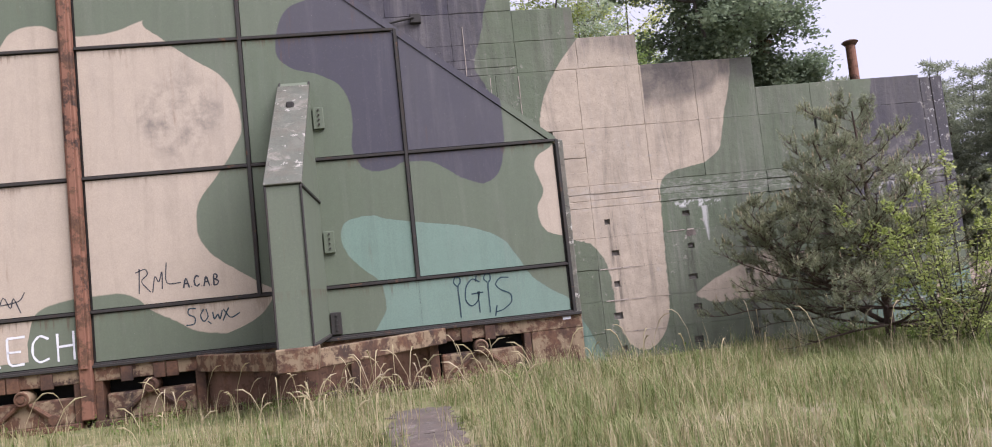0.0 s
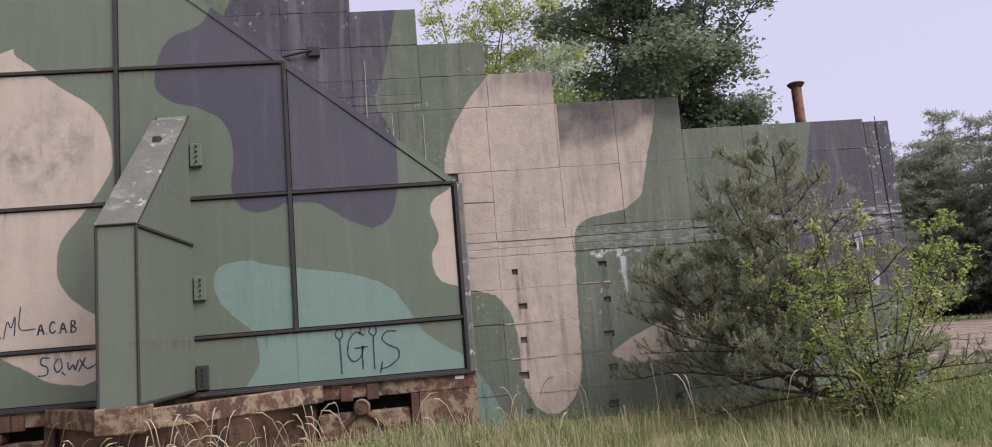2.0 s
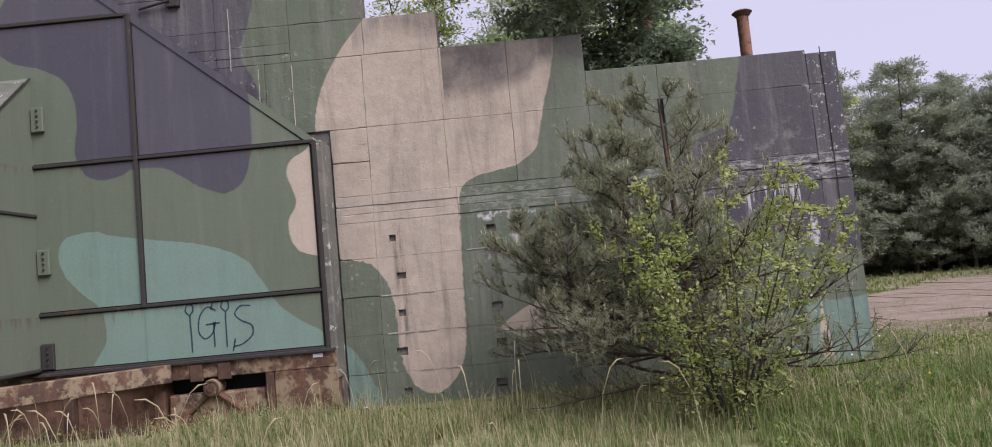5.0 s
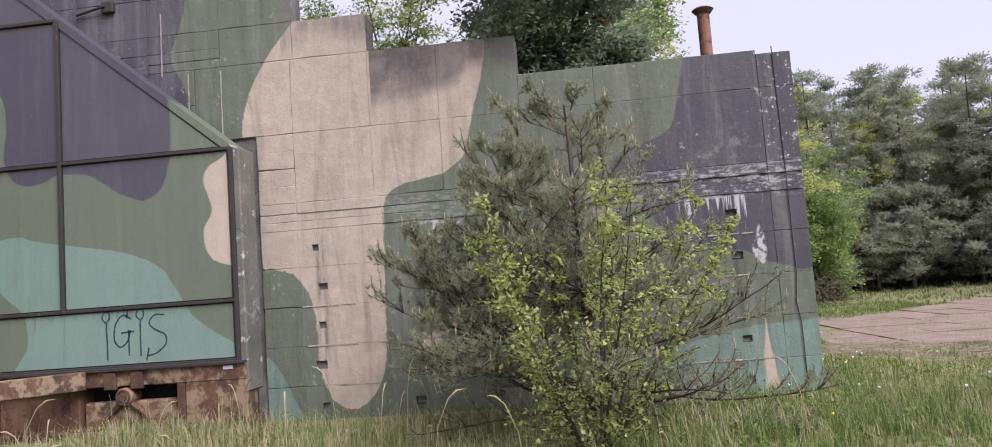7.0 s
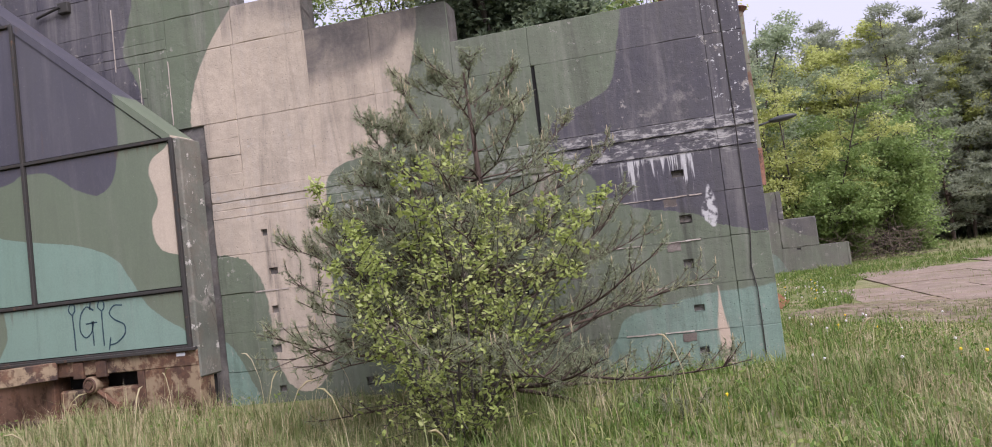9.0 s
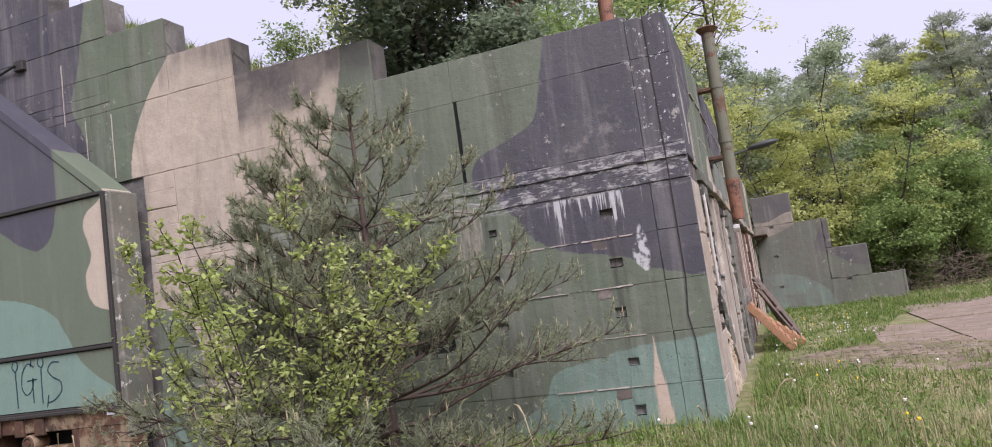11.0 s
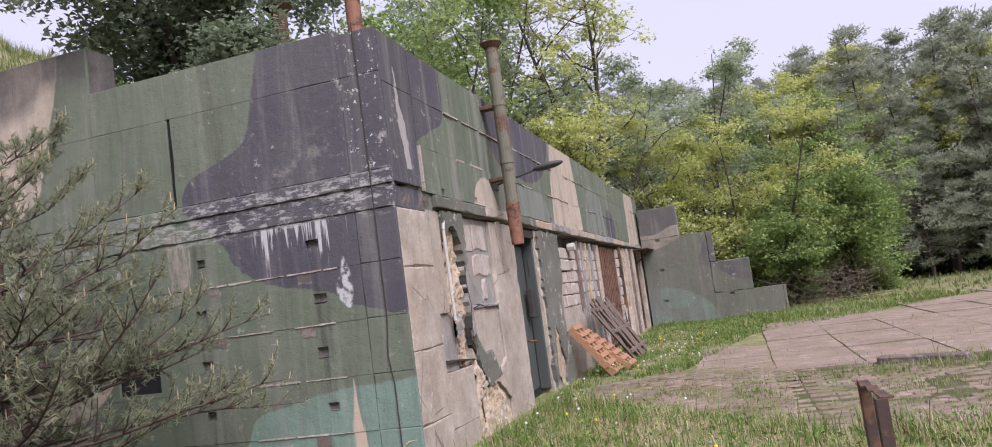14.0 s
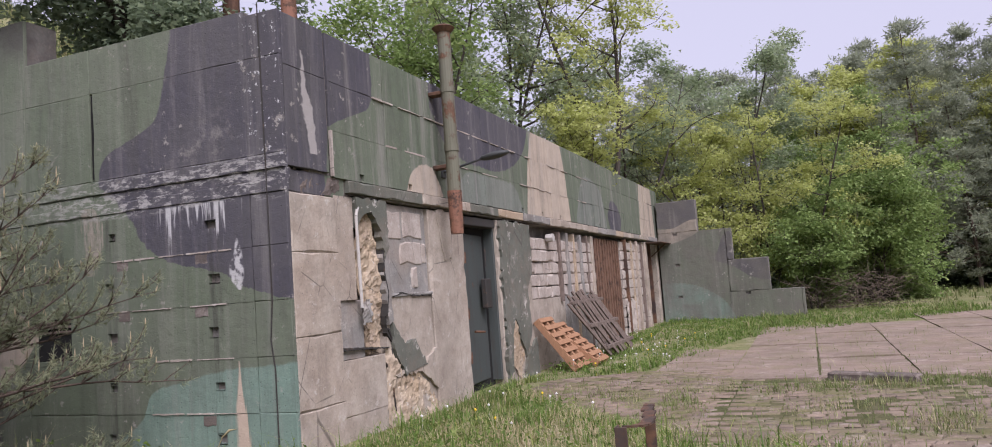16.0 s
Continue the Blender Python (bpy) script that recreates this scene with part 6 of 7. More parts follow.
def young_pine():
    """The bushy young pine before the wall: whorls of limbs, side shoots with brushes of needles, pale spring candles."""
    rs = np.random.RandomState(11)
    lines, tufts = [], []
    tall = limb(rs, (0, 0, 0), (0.0, 0.02, 1), 3.8, 0.085, 12, 0.07, 0.1)
    second = limb(rs, (-0.02, 0, 0.75), (-0.5, -0.12, 1), 2.75, 0.05, 9, 0.12, 0.5)
    third = limb(rs, (-0.05, 0.1, 0.3), (-1.0, 0.05, 0.6), 2.9, 0.045, 9, 0.15, 0.5)
    lines += [tall, second, third]
    for stem, rings, size, z0 in ((tall, 14, 1.0, 0.05), (second, 8, 0.6, 0.25), (third, 8, 0.72, 0.3)):
        n = len(stem) - 1
        for i in range(rings):
            f = z0 + (0.97 - z0) * (i + 0.3 * rs.uniform()) / (rings - 0.7)
            k = min(n - 1, int(f * n))
            p = stem[k][0] + (stem[k + 1][0] - stem[k][0]) * (f * n - k)
            turn = rs.uniform(0, 6.28)
            for j in range(7 if f < 0.5 else 5 if f < 0.78 else 3):
                a = turn + j * 1.05 + rs.uniform(-0.35, 0.35)
                reach = (2.35 * max(0.0, 1 - f) ** 0.45 + 0.12) * rs.uniform(0.6, 1.1) * size * (1.0 - 0.05 * math.cos(a)) * (1.15 if f < 0.4 else 1.0)
                steep = 0.02 + 0.3 * f + rs.uniform(-0.15, 0.25)
                b = limb(rs, p, (math.cos(a), math.sin(a), steep), reach, 0.024 * (1.2 - f) * size ** 0.5, 5 + int(2.2 * reach), 0.45, 0.22)
                lines.append(b)
                last = len(b) - 1
                for q in range(2, last + 1):
                    axis = unit(b[q][0] - b[q - 1][0])
                    if q == last:
                        tufts.append((b[q][0], unit(axis + np.array([0, 0, 0.5])), True))
                        continue
                    for side in (-1, 1, -1, 1):
                        if rs.uniform() < 0.42:
                            continue
                        across = unit(np.cross(axis, [0, 0, 1.0])) * side
                        d = unit(axis * 0.75 + across * rs.uniform(0.4, 1.0) + np.array([0, 0, rs.uniform(0.05, 0.5)]))
                        c = limb(rs, b[q][0], d, 0.10 + reach * rs.uniform(0.10, 0.24) * (1.25 - 0.8 * q / last), 0.008, 4, 0.3, 0.6)
                        lines.append(c)
                        tufts.append((c[4][0], unit(c[4][0] - c[3][0] + np.array([0, 0, 0.3])), True))
                        tufts.append((c[2][0], unit(c[3][0] - c[2][0] + rs.normal(size=3) * 0.3), False))
                        if rs.uniform() < 0.6:
                            tufts.append((c[3][0], unit(c[4][0] - c[3][0] + rs.normal(size=3) * 0.9), rs.uniform() < 0.4))
    tree = thing("young_pine", (0, 0, 0), "bushy young pine with grey-green needles and pale shoots", "pine tree")
    v, f = tubes(lines, 5)
    bulk("trunk", v, f, M["pinebark"], tree)
    P = np.array([t[0] for t in tufts])
    D = np.array([t[1] for t in tufts])
    per = 27
    base = np.repeat(P, per, 0) - np.repeat(D, per, 0) * rs.uniform(-0.03, 0.13, (len(P) * per, 1))
    d = unit(np.repeat(D, per, 0) * 0.75 + unit(rs.normal(size=base.shape)) * 0.85)
    w = unit(np.cross(d, rs.normal(size=d.shape))) * 0.004
    tip = base + d * rs.uniform(0.05, 0.085, (len(base), 1))
    v = np.stack([base - w, base + w, tip], 1).reshape(-1, 3)
    tagged(bulk("needles", v, np.arange(len(v)).reshape(-1, 3), M["needle"], tree), kind="stuff")
    ends = [(t[0], t[1]) for t in tufts if t[2] and rs.uniform() < 0.24]
    shoots = [[(p, 0.005), (p + unit(d * 0.4 + np.array([0, 0, 1.0])) * 0.04, 0.0065), (p + unit(d * 0.3 + np.array([0, 0, 1.0])) * rs.uniform(0.05, 0.11), 0.002)] for p, d in ends]
    v, f = tubes(shoots, 4)
    tagged(bulk("spring_growth", v, f, M["candle"], tree), "pale upright spring shoots", kind="stuff")
    tree.location = (7.72, 11.75, 0.0)


def sapling():
    """A many-stemmed sapling: thin arching stems whose side twigs carry rows of small leaves."""
    rs = np.random.RandomState(23)
    lines, seats = [], []
    for i in range(15):
        a = i * 2.4 + rs.uniform(-0.3, 0.3)
        out = rs.uniform(0.1, 0.6) if i else 0.05
        long = rs.uniform(1.7, 2.75) if i else 2.75
        if i == 6:
            a, out, long = 0.1, 0.75, 2.5
        stem = limb(rs, (0.12 * math.cos(a), 0.12 * math.sin(a), 0), (out * math.cos(a), out * math.sin(a), 1), long, 0.016, 10, 0.16, 0.05)
        lines.append(stem)
        for q in range(1, 11):
            seats.append((stem[q][0], 0.04))
            for _ in range(2):
                d = unit(rs.normal(size=3) * np.array([1, 1, 0.5]) + np.array([0.5 * math.cos(a), 0.5 * math.sin(a), 0.45]))
                c = limb(rs, stem[q][0], d, (0.66 - 0.045 * q) * rs.uniform(0.5, 1.2), 0.005, 5, 0.35, 0.35)
                lines.append(c)
                for r in range(1, 6):
                    seats += [(c[r][0], 0.045), (0.5 * (c[r][0] + c[r - 1][0]), 0.045)]
    tree = thing("sapling", (0, 0, 0), "slender sapling with fresh yellow-green leaves", "sapling")
    v, f = tubes(lines, 4)
    bulk("stem", v, f, M["bark"], tree)
    P = np.array([s_[0] for s_ in seats])
    pts = np.repeat(P, 4, 0) + rs.normal(size=(len(P) * 4, 3)) * 0.03
    pts = pts[(pts[:, 2] > 0.08) & (rs.uniform(size=len(pts)) < 0.5 + 0.2 * pts[:, 2])]
    v, f = leaf_cloud(rs, pts, 0.056, 0.6, 0.1, 0.7)
    tagged(bulk("leaves", v, f, M["lime"], tree), kind="stuff")
    tree.location = (7.68, 10.15, 0.0)


young_pine()
sapling()

# trees on the earth cover and behind the walls
broad_tree("tree", 31, (7.4, 15.7, 4.2), 6.6, 1.95, 0.085, "darkleaf", "bark", "dense dark-leaved tree on the earth bank", "tree", 60000, 0.4, 6, 0.03, 0.14, "", 0.7, 0.8, 3)
broad_tree("tree", 45, (8.3, 14.9, 4.2), 1.3, 0.65, 0.07, "darkleaf", "bark", "dark leafy scrub hanging over the parapet", "tree", 12000, 0.3, 3, 0.05, 0.06, "", 0.7, 0.7, 3)
broad_tree("tree", 32, (3.9, 19.3, 6.0), 4.3, 1.0, 0.085, "lime", "bark", "light green bush on the earth bank", "tree", 9000, 0.3, 3, 0.12, 0.06, "", 0.8, 0.7)
broad_tree("tree", 43, (5.6, 19.8, 5.3), 2.0, 1.2, 0.09, "leaf", "bark", "low green scrub on the earth bank", "tree", 7000, 0.35, 4, 0.05, 0.07)
broad_tree("tree", 44, (2.9, 21.0, 6.3), 1.6, 1.3, 0.09, "leaf", "bark", "low green scrub on the earth bank", "tree", 6000, 0.35, 4, 0.05, 0.07)
broad_tree("tree", 33, (2.0, 19.0, 6.5), 1.8, 0.9, 0.08, "leaf", "bark", "low leafy scrub on the mound", "tree", 2500, 0.25, 3, 0.15, 0.05)
broad_tree("tree", 34, (8.6, 21.5, 4.2), 4.4, 2.0, 0.10, "leaf", "bark", "leafy tree growing behind the parapet", "tree", 10000, 0.45, 3, 0.08, 0.1, "", 0.6, 0.6, 3)
broad_tree("tree", 35, (7.6, 27.0, 4.2), 8.0, 2.8, 0.11, "hazeleaf", "bark", "tall loose-crowned tree behind the parapet", "tree", 11000, 0.5, 2, 0.08, 0.13, "", 0.6, 0.6, 3)
broad_tree("tree", 36, (9.6, 33.0, 4.1), 11.0, 3.6, 0.11, "yellow", "bark", "tall airy tree with sparse young leaves", "tree", 15000, 0.4, 2, 0.2, 0.16, "", 0.6, 0.6, 3)
broad_tree("tree", 37, (6.0, 32.0, 4.3), 9.5, 3.6, 0.13, "hazeleaf", "bark", "dark leafy tree on the mound", "tree", 15000, 0.55, 3, 0.06, 0.16, "", 0.6, 0.6, 3)
broad_tree("tree", 46, (9.3, 37.5, 2.6), 8.2, 2.9, 0.12, "hazeleaf", "bark", "grey-green leafy tree behind the parapet", "tree", 22000, 0.5, 4, 0.04, 0.16, "", 0.6, 0.6, 3)
broad_tree("tree", 47, (9.9, 29.0, 4.1), 2.6, 1.2, 0.10, "yellow", "bark", "yellow-green scrub along the parapet", "tree", 7000, 0.35, 5, 0.04, 0.07, "", 0.6, 0.6, 3)
broad_tree("tree", 48, (12.2, 44.5, 0), 13.2, 3.8, 0.13, "hazeleaf", "bark", "tall grey-green tree behind the maples", "tree", 26000, 0.55, 2, 0.1, 0.17, "", 0.6, 0.6, 3)
broad_tree("tree", 38, (12.9, 38.5, 0), 9.0, 2.5, 0.10, "yellow", "bark", "young maple with yellow-green spring leaves", "tree", 24000, 0.45, 4, 0.14, 0.15, "young maples", 0.85, 0.5, 3)
broad_tree("tree", 39, (15.3, 40.0, 0), 8.6, 2.4, 0.10, "yellow", "bark", "young maple with yellow-green spring leaves", "tree", 24000, 0.45, 4, 0.12, 0.15, "young maples", 0.85, 0.5, 3)
broad_tree("tree", 40, (17.4, 43.8, 0), 8.4, 2.6, 0.11, "leaf", "bark", "bright green tree behind the bush", "tree", 26000, 0.45, 4, 0.06, 0.14, "", 0.85, 0.5, 3)
broad_tree("bush", 41, (18.4, 42.0, 0), 4.7, 3.1, 0.11, "leaf", "bark", "large rounded bright green bush", "bush", 60000, 0.5, 11, 0.03, 0.12, "", 0.85, 0.5, 3)
broad_tree("bush", 42, (15.9, 38.6, 0), 3.4, 1.8, 0.10, "leaf", "bark", "bright green bush behind the wing wall", "bush", 18000, 0.4, 6, 0.06, 0.1, "", 0.85, 0.5, 3)

# wood beyond: pines with a few birches
rng = random.Random(77)
pines = [far_pine("pine", 51 + k, (0, 0, -60), 14.0 + k * 0.6, 3.4 + 0.3 * k, "tall dark pine at the edge of the wood") for k in range(4)]
birches = [broad_tree("birch", 61 + k, (0, 0, -60), 14.0 + k, 2.6, 0.15, "yellow", "bark", "tall birch with thin yellow-green leaves", "birch tree", 15000, 0.6, 1, 0.22, 0.17, "birches in the wood", 0.6, 0.6, 3) for k in range(2)]
spots = [(20.8 + k * 1.75 + rng.uniform(-0.6, 0.6), 48.6 + rng.uniform(-1.2, 1.6), rng.uniform(0.76, 0.90), 0) for k in range(7)]
spots += [(6 + k * 2.0 + rng.uniform(-0.8, 0.8), 54.5 + rng.uniform(-1.5, 2.0), rng.uniform(1.02, 1.16), 0) for k in range(17)]
spots += [(-6 + k * 3.0 + rng.uniform(-1, 1), 63 + rng.uniform(-2, 3), rng.uniform(1.15, 1.3), 0) for k in range(15)]
# the wood's edge bends round the yard
spots += [(32.5 + k * 1.5 + (k % 2) * 1.6, 47.2 - 1.25 * k + (k % 3) * 1.2, 0.86 + 0.05 * (k % 4), 0) for k in range(9)]
spots += [(36.0 + k * 1.9, 51.0 - 1.2 * k, rng.uniform(0.92, 1.1), 0) for k in range(10)]
spots += [(29.6 + 1.35 * k, 50.4 - 0.95 * k, 0.8 + 0.06 * (k % 3), 0) for k in range(9)]
spots += [(35.0, 35.4, 1.12, 0), (38.5, 33.5, 1.0, 0), (43, 31, 1.1, 0)]
spots += [(18.7, 53.0, 1.0, 1), (16.4, 50.5, 0.92, 1), (21.6, 52.0, 0.95, 1), (27.8, 51.0, 0.9, 1), (32.0, 50.2, 0.82, 1), (24.4, 50.2, 0.78, 1), (13.5, 58.0, 1.0, 1), (23.0, 58.0, 0.95, 1)]
used = set()
for x, y, k, leafed in spots:
    src = rng.choice(birches if leafed else pines)
    m = Matrix.Translation((x, y, -0.05)) @ Matrix.Rotation(rng.uniform(0, 6.28), 4, "Z") @ Matrix.Diagonal((k, k, k, 1))
    if src.name not in used:
        used.add(src.name)
        src.matrix_basis = m
    else:
        copy_thing(src, m)


def undergrowth():
    """Thicket between the trunks of the wood."""
    rs = np.random.RandomState(90)
    n = 90000
    x = rs.uniform(0, 60, n)
    y = rs.uniform(51.5, 62, n) - np.maximum(0, x - 31) * 0.55
    top = 2.6 + 1.6 * np.sin(x * 0.9) * np.sin(x * 0.37 + 1) + 1.2 * np.sin(x * 2.3 + y)
    z = rs.uniform(0, 1, n) ** 0.8 * np.maximum(top, 0.7)
    v, f = leaf_cloud(rs, np.stack([x, y, z], 1), 0.3, 0.5, corners=3)
    tagged(bulk("undergrowth", v, f, M["darkleaf"]), "dense green undergrowth between the trunks of the wood", "undergrowth", kind="stuff")


undergrowth()


# ---- grass ----
def paved(x, y):
    """Where slabs and stones lie."""
    stones = (x > 14.6) & (y > 14.3) & (y < 19.8)
    path = (x > 11.2) & (x < 14.6) & (y > 18.7 - (x - 11.3) * 1.15) & (y < 19.7 + 0.5 * (x - 11.3))
    slabs = (x > 12.9 + np.maximum(0, y - 20.5) * 0.2 + np.maximum(0, y - 27.0) * 0.9) & (y >= 19.4) & (y < 38)
    return stones | path | slabs


def sward(name, seed, n, region, tall, width, material, label, keep=None, curl=0.5, floor=lift):
    """Many single blades, each a bent strip with a tip."""
    rs = np.random.RandomState(seed)
    x0, x1, y0, y1 = region
    # tufts of about ten blades that lean outwards, each tuft of its own height
    n = n // 10 * 10
    cx, cy = np.repeat(rs.uniform(x0, x1, n // 10), 10), np.repeat(rs.uniform(y0, y1, n // 10), 10)
    size = np.repeat(np.exp(rs.normal(0, 0.32, n // 10)), 10)
    a = rs.uniform(0, 2 * math.pi, n)
    off = np.abs(rs.normal(0, 0.045, n)) * size
    x, y = cx + np.cos(a) * off, cy + np.sin(a) * off
    patchy = 0.5 + 0.5 * np.sin(cx * 1.3 + 1.7 * np.sin(cy * 0.9)) * np.sin(cy * 1.1 + 1.3 * np.sin(cx * 0.7))
    ok = rs.uniform(size=n) < 0.35 + 0.65 * patchy
    if keep is not None:
        ok &= keep(x, y, rs)
    x, y, a, size, patchy = x[ok], y[ok], a[ok] + rs.normal(0, 0.7, ok.sum()), size[ok], patchy[ok]
    n = len(x)
    z = np.array([floor(p, q) for p, q in zip(x, y)]) - 0.01
    h = tall * rs.uniform(0.4, 1.1, n) * (0.6 + 0.5 * patchy) * size
    lean_ = h * curl * (0.1 + 1.7 * rs.uniform(0.0, 1.0, n) ** 2)
    wx, wy = -np.sin(a) * width / 2, np.cos(a) * width / 2
    dx, dy = np.cos(a) * lean_, np.sin(a) * lean_
    v = np.empty((n, 5, 3))
    v[:, 0] = np.stack([x - wx, y - wy, z], 1)
    v[:, 1] = np.stack([x + wx, y + wy, z], 1)
    v[:, 2] = np.stack([x + wx * 0.8 + dx * 0.3, y + wy * 0.8 + dy * 0.3, z + h * 0.55], 1)
    v[:, 3] = np.stack([x - wx * 0.8 + dx * 0.3, y - wy * 0.8 + dy * 0.3, z + h * 0.55], 1)
    v[:, 4] = np.stack([x + dx, y + dy, z + h * (1 - 0.25 * curl)], 1)
    i = np.arange(n)[:, None] * 5
    f = np.concatenate([i + np.array([[0, 1, 2]]), i + np.array([[0, 2, 3]]), i + np.array([[3, 2, 4]])], 0)
    ob = bulk(name, v.reshape(-1, 3), f, M[material])
    return tagged(ob, label, "grass", kind="stuff")


def meadow(x, y, rs):
    bare = ((x - 0.05 + 0.2 * np.sin(y * 3)) / 0.5) ** 2 + ((y - 8.6) / 2.0) ** 2 + 0.4 * np.sin(x * 9) * np.sin(y * 7) + rs.uniform(-0.4, 0.3, len(x)) < 1
    walk_line = y - (0.45 * x + 0.6)
    thin = (x < 0.3) & (y > 8.8) & (rs.uniform(size=len(x)) > 0.2 + 0.25 * (np.sin(x * 2.1) * np.sin(y * 1.7 + x) > 0.3))
    return ~bare & ~thin & ~paved(x, y) & (walk_line > 1.0)


def margin(x, y, rs):
    return ~paved(x, y) & (x > 10.95)


def joints(x, y, rs):
    s = np.sin(x * 2.1 + np.sin(y * 1.7)) * np.sin(y * 1.9 + np.sin(x * 1.3))
    strip = np.abs(x - 14.15 + 0.15 * np.sin(y * 2.2)) < 0.28 + 0.1 * np.sin(y * 1.3)
    stone = (np.abs(y - 18.5 + 0.2 * np.sin(x * 1.7)) < 0.42) & (x > 14.6) & (x < 18.8)
    thick = (s > 0.6) & (y < 19.3) | (strip & (y < 19.6)) | stone
    return paved(x, y) & (rs.uniform(size=len(x)) < np.where(thick, 0.85, np.where(y < 19.3, 0.11, 0.015)))


sward("meadow_grass", 1, 150000, (-7.5, 14.5, 3.0, 13.0), 0.31, 0.009, "grass", "tall green meadow grass before the shelter", lambda x, y, rs: meadow(x, y, rs) & (rs.uniform(size=len(x)) < np.clip(1.9 - x / 8.0, 0.3, 1.0)), 0.8)
sward("dry_grass", 2, 95000, (-7.5, 14.5, 3.0, 13.0), 0.34, 0.006, "straw", "dry straw-coloured grass among the green", lambda x, y, rs: meadow(x, y, rs) & (rs.uniform(size=len(x)) < np.clip(1.15 - (x + 1.0) / 12.0, 0.25, 1.0)))
sward("meadow_grass", 3, 100000, (7.6, 16.0, 7.5, 20.0), 0.24, 0.010, "lush", "lush green grass at the corner of the shelter", lambda x, y, rs: meadow(x, y, rs) & ((x > 11.0) | (y < 13.6)) & (rs.uniform(size=len(x)) < np.where(x > 11.4, 0.5 + 0.4 * np.sin(x * 1.9 + y) * np.sin(y * 1.6), 1.0)), 0.8)
sward("dry_grass", 10, 45000, (10.9, 16.0, 9.0, 19.5), 0.16, 0.006, "straw", "short dry grass and litter beside the paving", lambda x, y, rs: ~paved(x, y) & ((x > 11.0) | (y < 13.5)), 1.0)
sward("margin_grass", 4, 85000, (10.95, 20.5, 18.0, 37.0), 0.15, 0.012, "lush", "short weedy grass along the wall", margin, 0.8)
sward("joint_grass", 5, 170000, (11.2, 22.0, 13.8, 27.0), 0.13, 0.009, "grass", "tufts of grass in the paving joints", joints)
sward("meadow_grass", 6, 40000, (14.0, 60.0, 27.0, 58.0), 0.25, 0.03, "grass", "green grass at the edge of the wood", lambda x, y, rs: ~paved(x, y))
sward("mound_grass", 7, 70000, (-6.0, 10.3, 14.3, 24.0), 0.32, 0.02, "grass", "yellow-green grass on the earth mound", floor=cover)


sward("trodden_grass", 9, 60000, (-8.0, 22.0, -6.0, 14.0), 0.14, 0.010, "grass", "short trodden grass along the way", lambda x, y, rs: (y - (0.45 * x + 0.6) < 2.5) & ~paved(x, y))


def weed_leaves():
    """Broad-leaved weeds and clover between the grasses."""
    rs = np.random.RandomState(33)
    n = 110000
    x, y = rs.uniform(-6, 16, n), rs.uniform(7.0, 30, n)
    clumps = np.sin(x * 2.3 + 1.5 * np.sin(y * 1.9)) * np.sin(y * 2.1 + 1.2 * np.sin(x * 1.7))
    ok = (clumps > rs.uniform(-0.2, 0.7, n)) & ~paved(x, y)
    ok &= ((x > 7.5) & (y < 13.6) & (y - 0.45 * x > 2.5)) | ((x > 10.95) & (x < 14.5) & (y > 13.6)) | ((x < 7.5) & (y > 10.8) & (y < 12.9) & (rs.uniform(size=n) < 0.5))
    x, y = x[ok], y[ok]
    z = np.array([lift(a, b) for a, b in zip(x, y)]) + rs.uniform(0.02, 0.24, len(x)) * np.where(y > 14, 0.8, 1.2)
    v, f = leaf_cloud(rs, np.stack([x, y, z], 1), 0.052, 0.5)
    tagged(bulk("weed_leaves", v, f, M["lush"]), "broad-leaved green weeds among the grass", "weeds", kind="stuff")


weed_leaves()


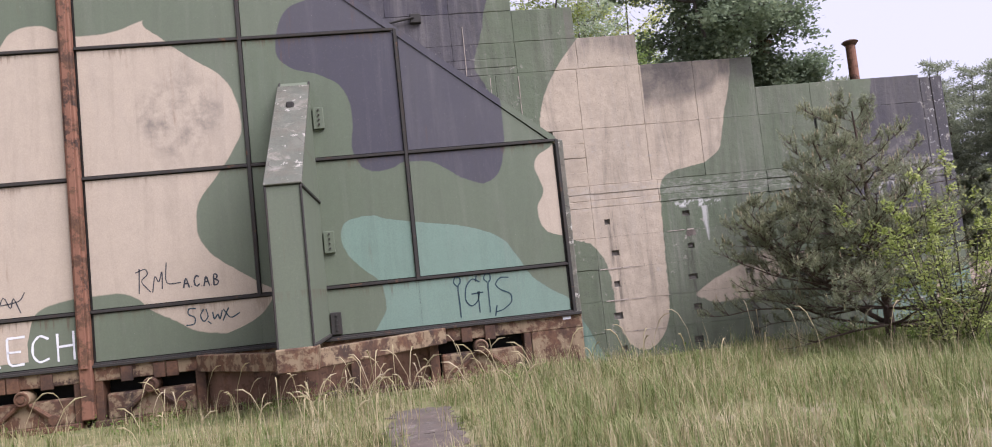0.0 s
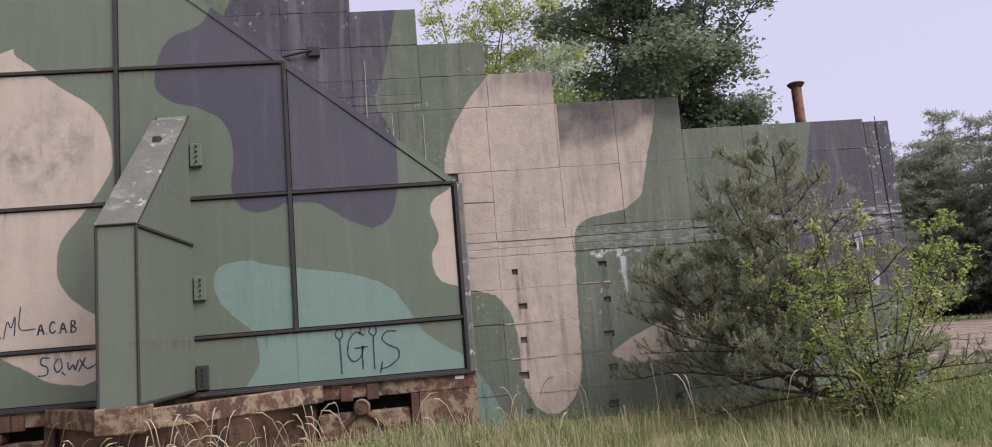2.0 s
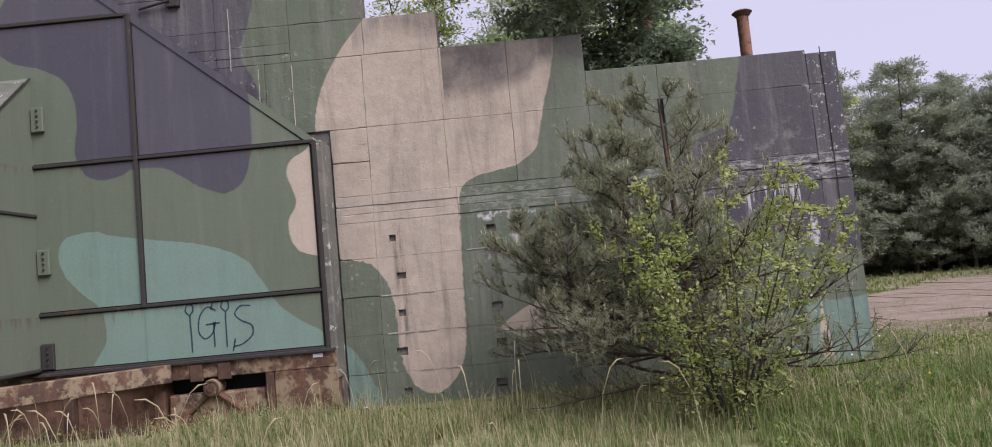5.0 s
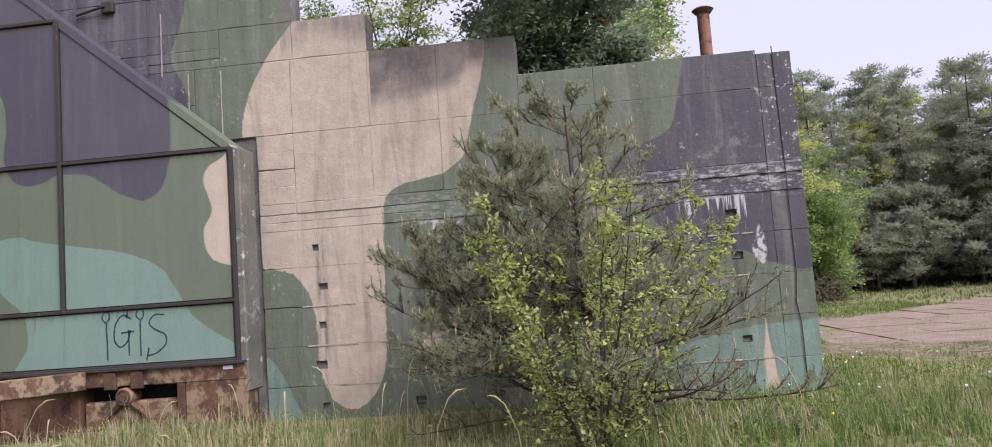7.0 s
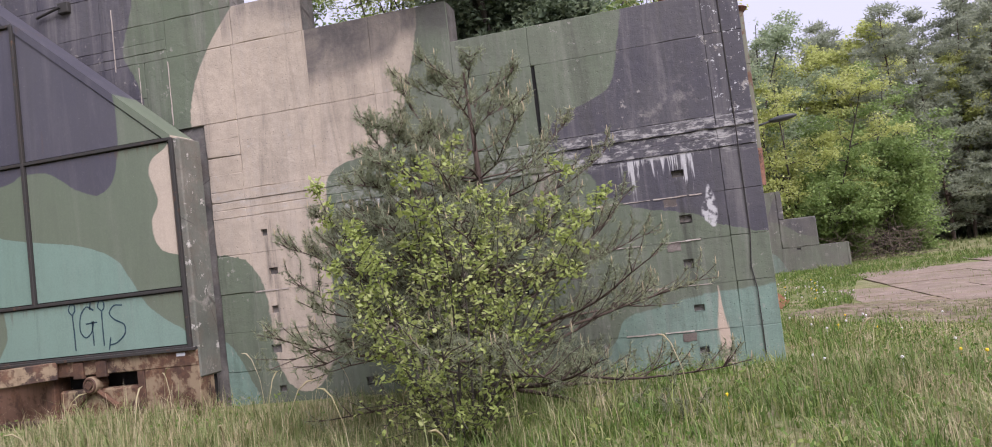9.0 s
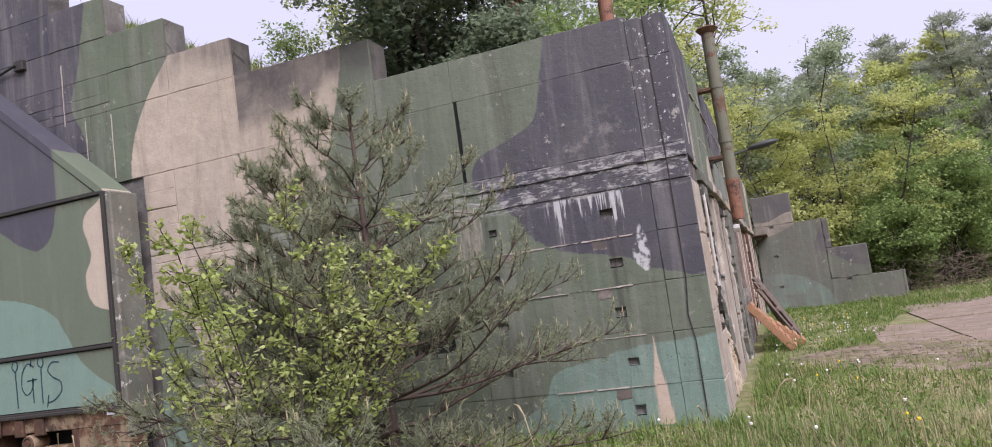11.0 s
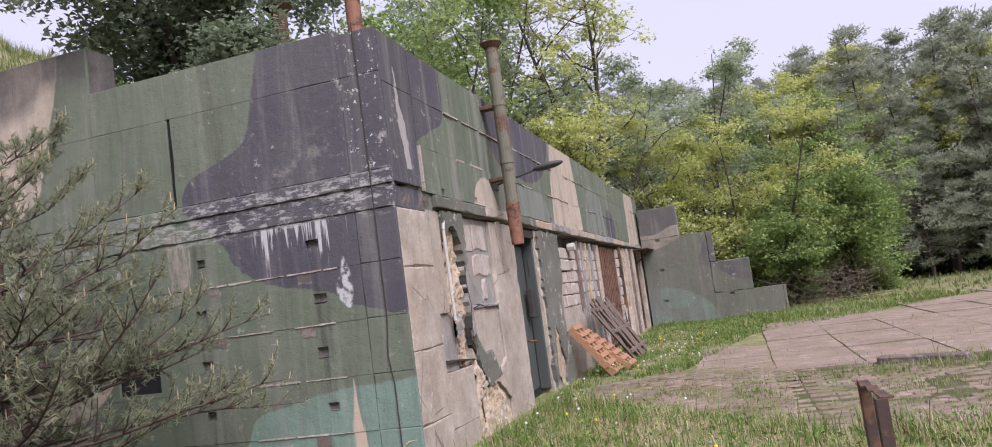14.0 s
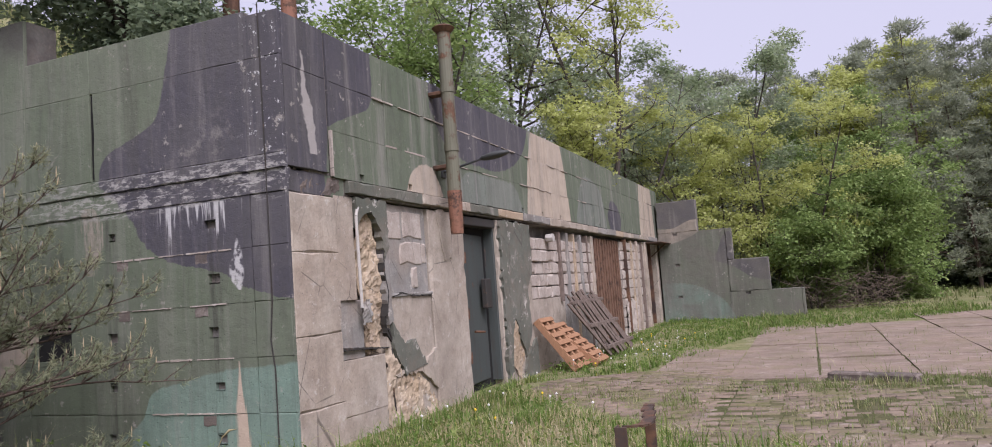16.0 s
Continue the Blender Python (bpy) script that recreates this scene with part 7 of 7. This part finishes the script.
def brushwood():
    """Dead branches lying at the end of the wing wall."""
    rs = np.random.RandomState(15)
    lines = []
    for k in range(300):
        p = (rs.uniform(15.3, 18.6), rs.uniform(36.0, 39.0), rs.uniform(0.0, 1.1))
        a = rs.uniform(0, 6.28)
        lines.append(limb(rs, p, (math.cos(a), math.sin(a), rs.uniform(-0.1, 0.7)), rs.uniform(0.5, 1.5), rs.uniform(0.007, 0.016), 4, 0.6, -0.1))
    v, f = tubes(lines, 4)
    tagged(bulk("brushwood", v, f, M["twig"]), "tangle of dead grey-brown branches under the bush", "brushwood", kind="stuff")


brushwood()


def weeds():
    """Seeding stalks of dry grass and dandelions."""
    rs = np.random.RandomState(8)
    V, Fq = [], []
    lines = []
    for k in range(140):
        x, y = (rs.normal(-0.6, 1.0), rs.normal(9.0, 0.8)) if k < 60 else (rs.uniform(-6, 12), rs.uniform(7, 12.5))
        if y - (0.45 * x + 0.6) < 4:
            continue
        h = rs.uniform(0.55, 0.95)
        a = rs.uniform(0, 6.28)
        d = np.array([math.cos(a), math.sin(a), 0]) * h * 0.22
        p = np.array([x, y, lift(x, y)])
        lines.append([(p, 0.004), (p + d * 0.4 + [0, 0, h * 0.6], 0.003), (p + d + [0, 0, h * 0.88], 0.006), (p + d * 1.45 + [0, 0, h * 0.96], 0.010), (p + d * 1.9 + [0, 0, h * 0.97], 0.002)])
    v, f = tubes(lines, 4)
    tagged(bulk("seed_stalks", v, f, M["straw"]), "dry bent grass stalks with pale seed heads", "grass", kind="stuff")
    for kind, mat, n, label in (("dandelion", "flower", 18, "yellow dandelion flowers in the grass"), ("dandelion_clocks", "clock", 60, "white dandelion seed heads in the grass")):
        bm = bmesh.new()
        for k in range(n):
            if rs.uniform() < 0.85:
                x, y = rs.uniform(11.2, 13.5), rs.uniform(15.0, 28)
            else:
                x, y = rs.uniform(8, 14), rs.uniform(10.5, 14)
            if y < 13.9 and x < 11 and y > 13.4:
                y = 13.0
            if paved(x, y):
                continue
            z = lift(x, y) + rs.uniform(0.12, 0.26)
            bmesh.ops.create_icosphere(bm, subdivisions=1, radius=0.018, matrix=Matrix.Translation((x, y, z)))
            rod((x, y, z - 0.3), (x, y, z), 0.0012, sides=3, bm=bm)
        tagged(part(kind, bm, M[mat]), label, "flowers", kind="stuff")


weeds()
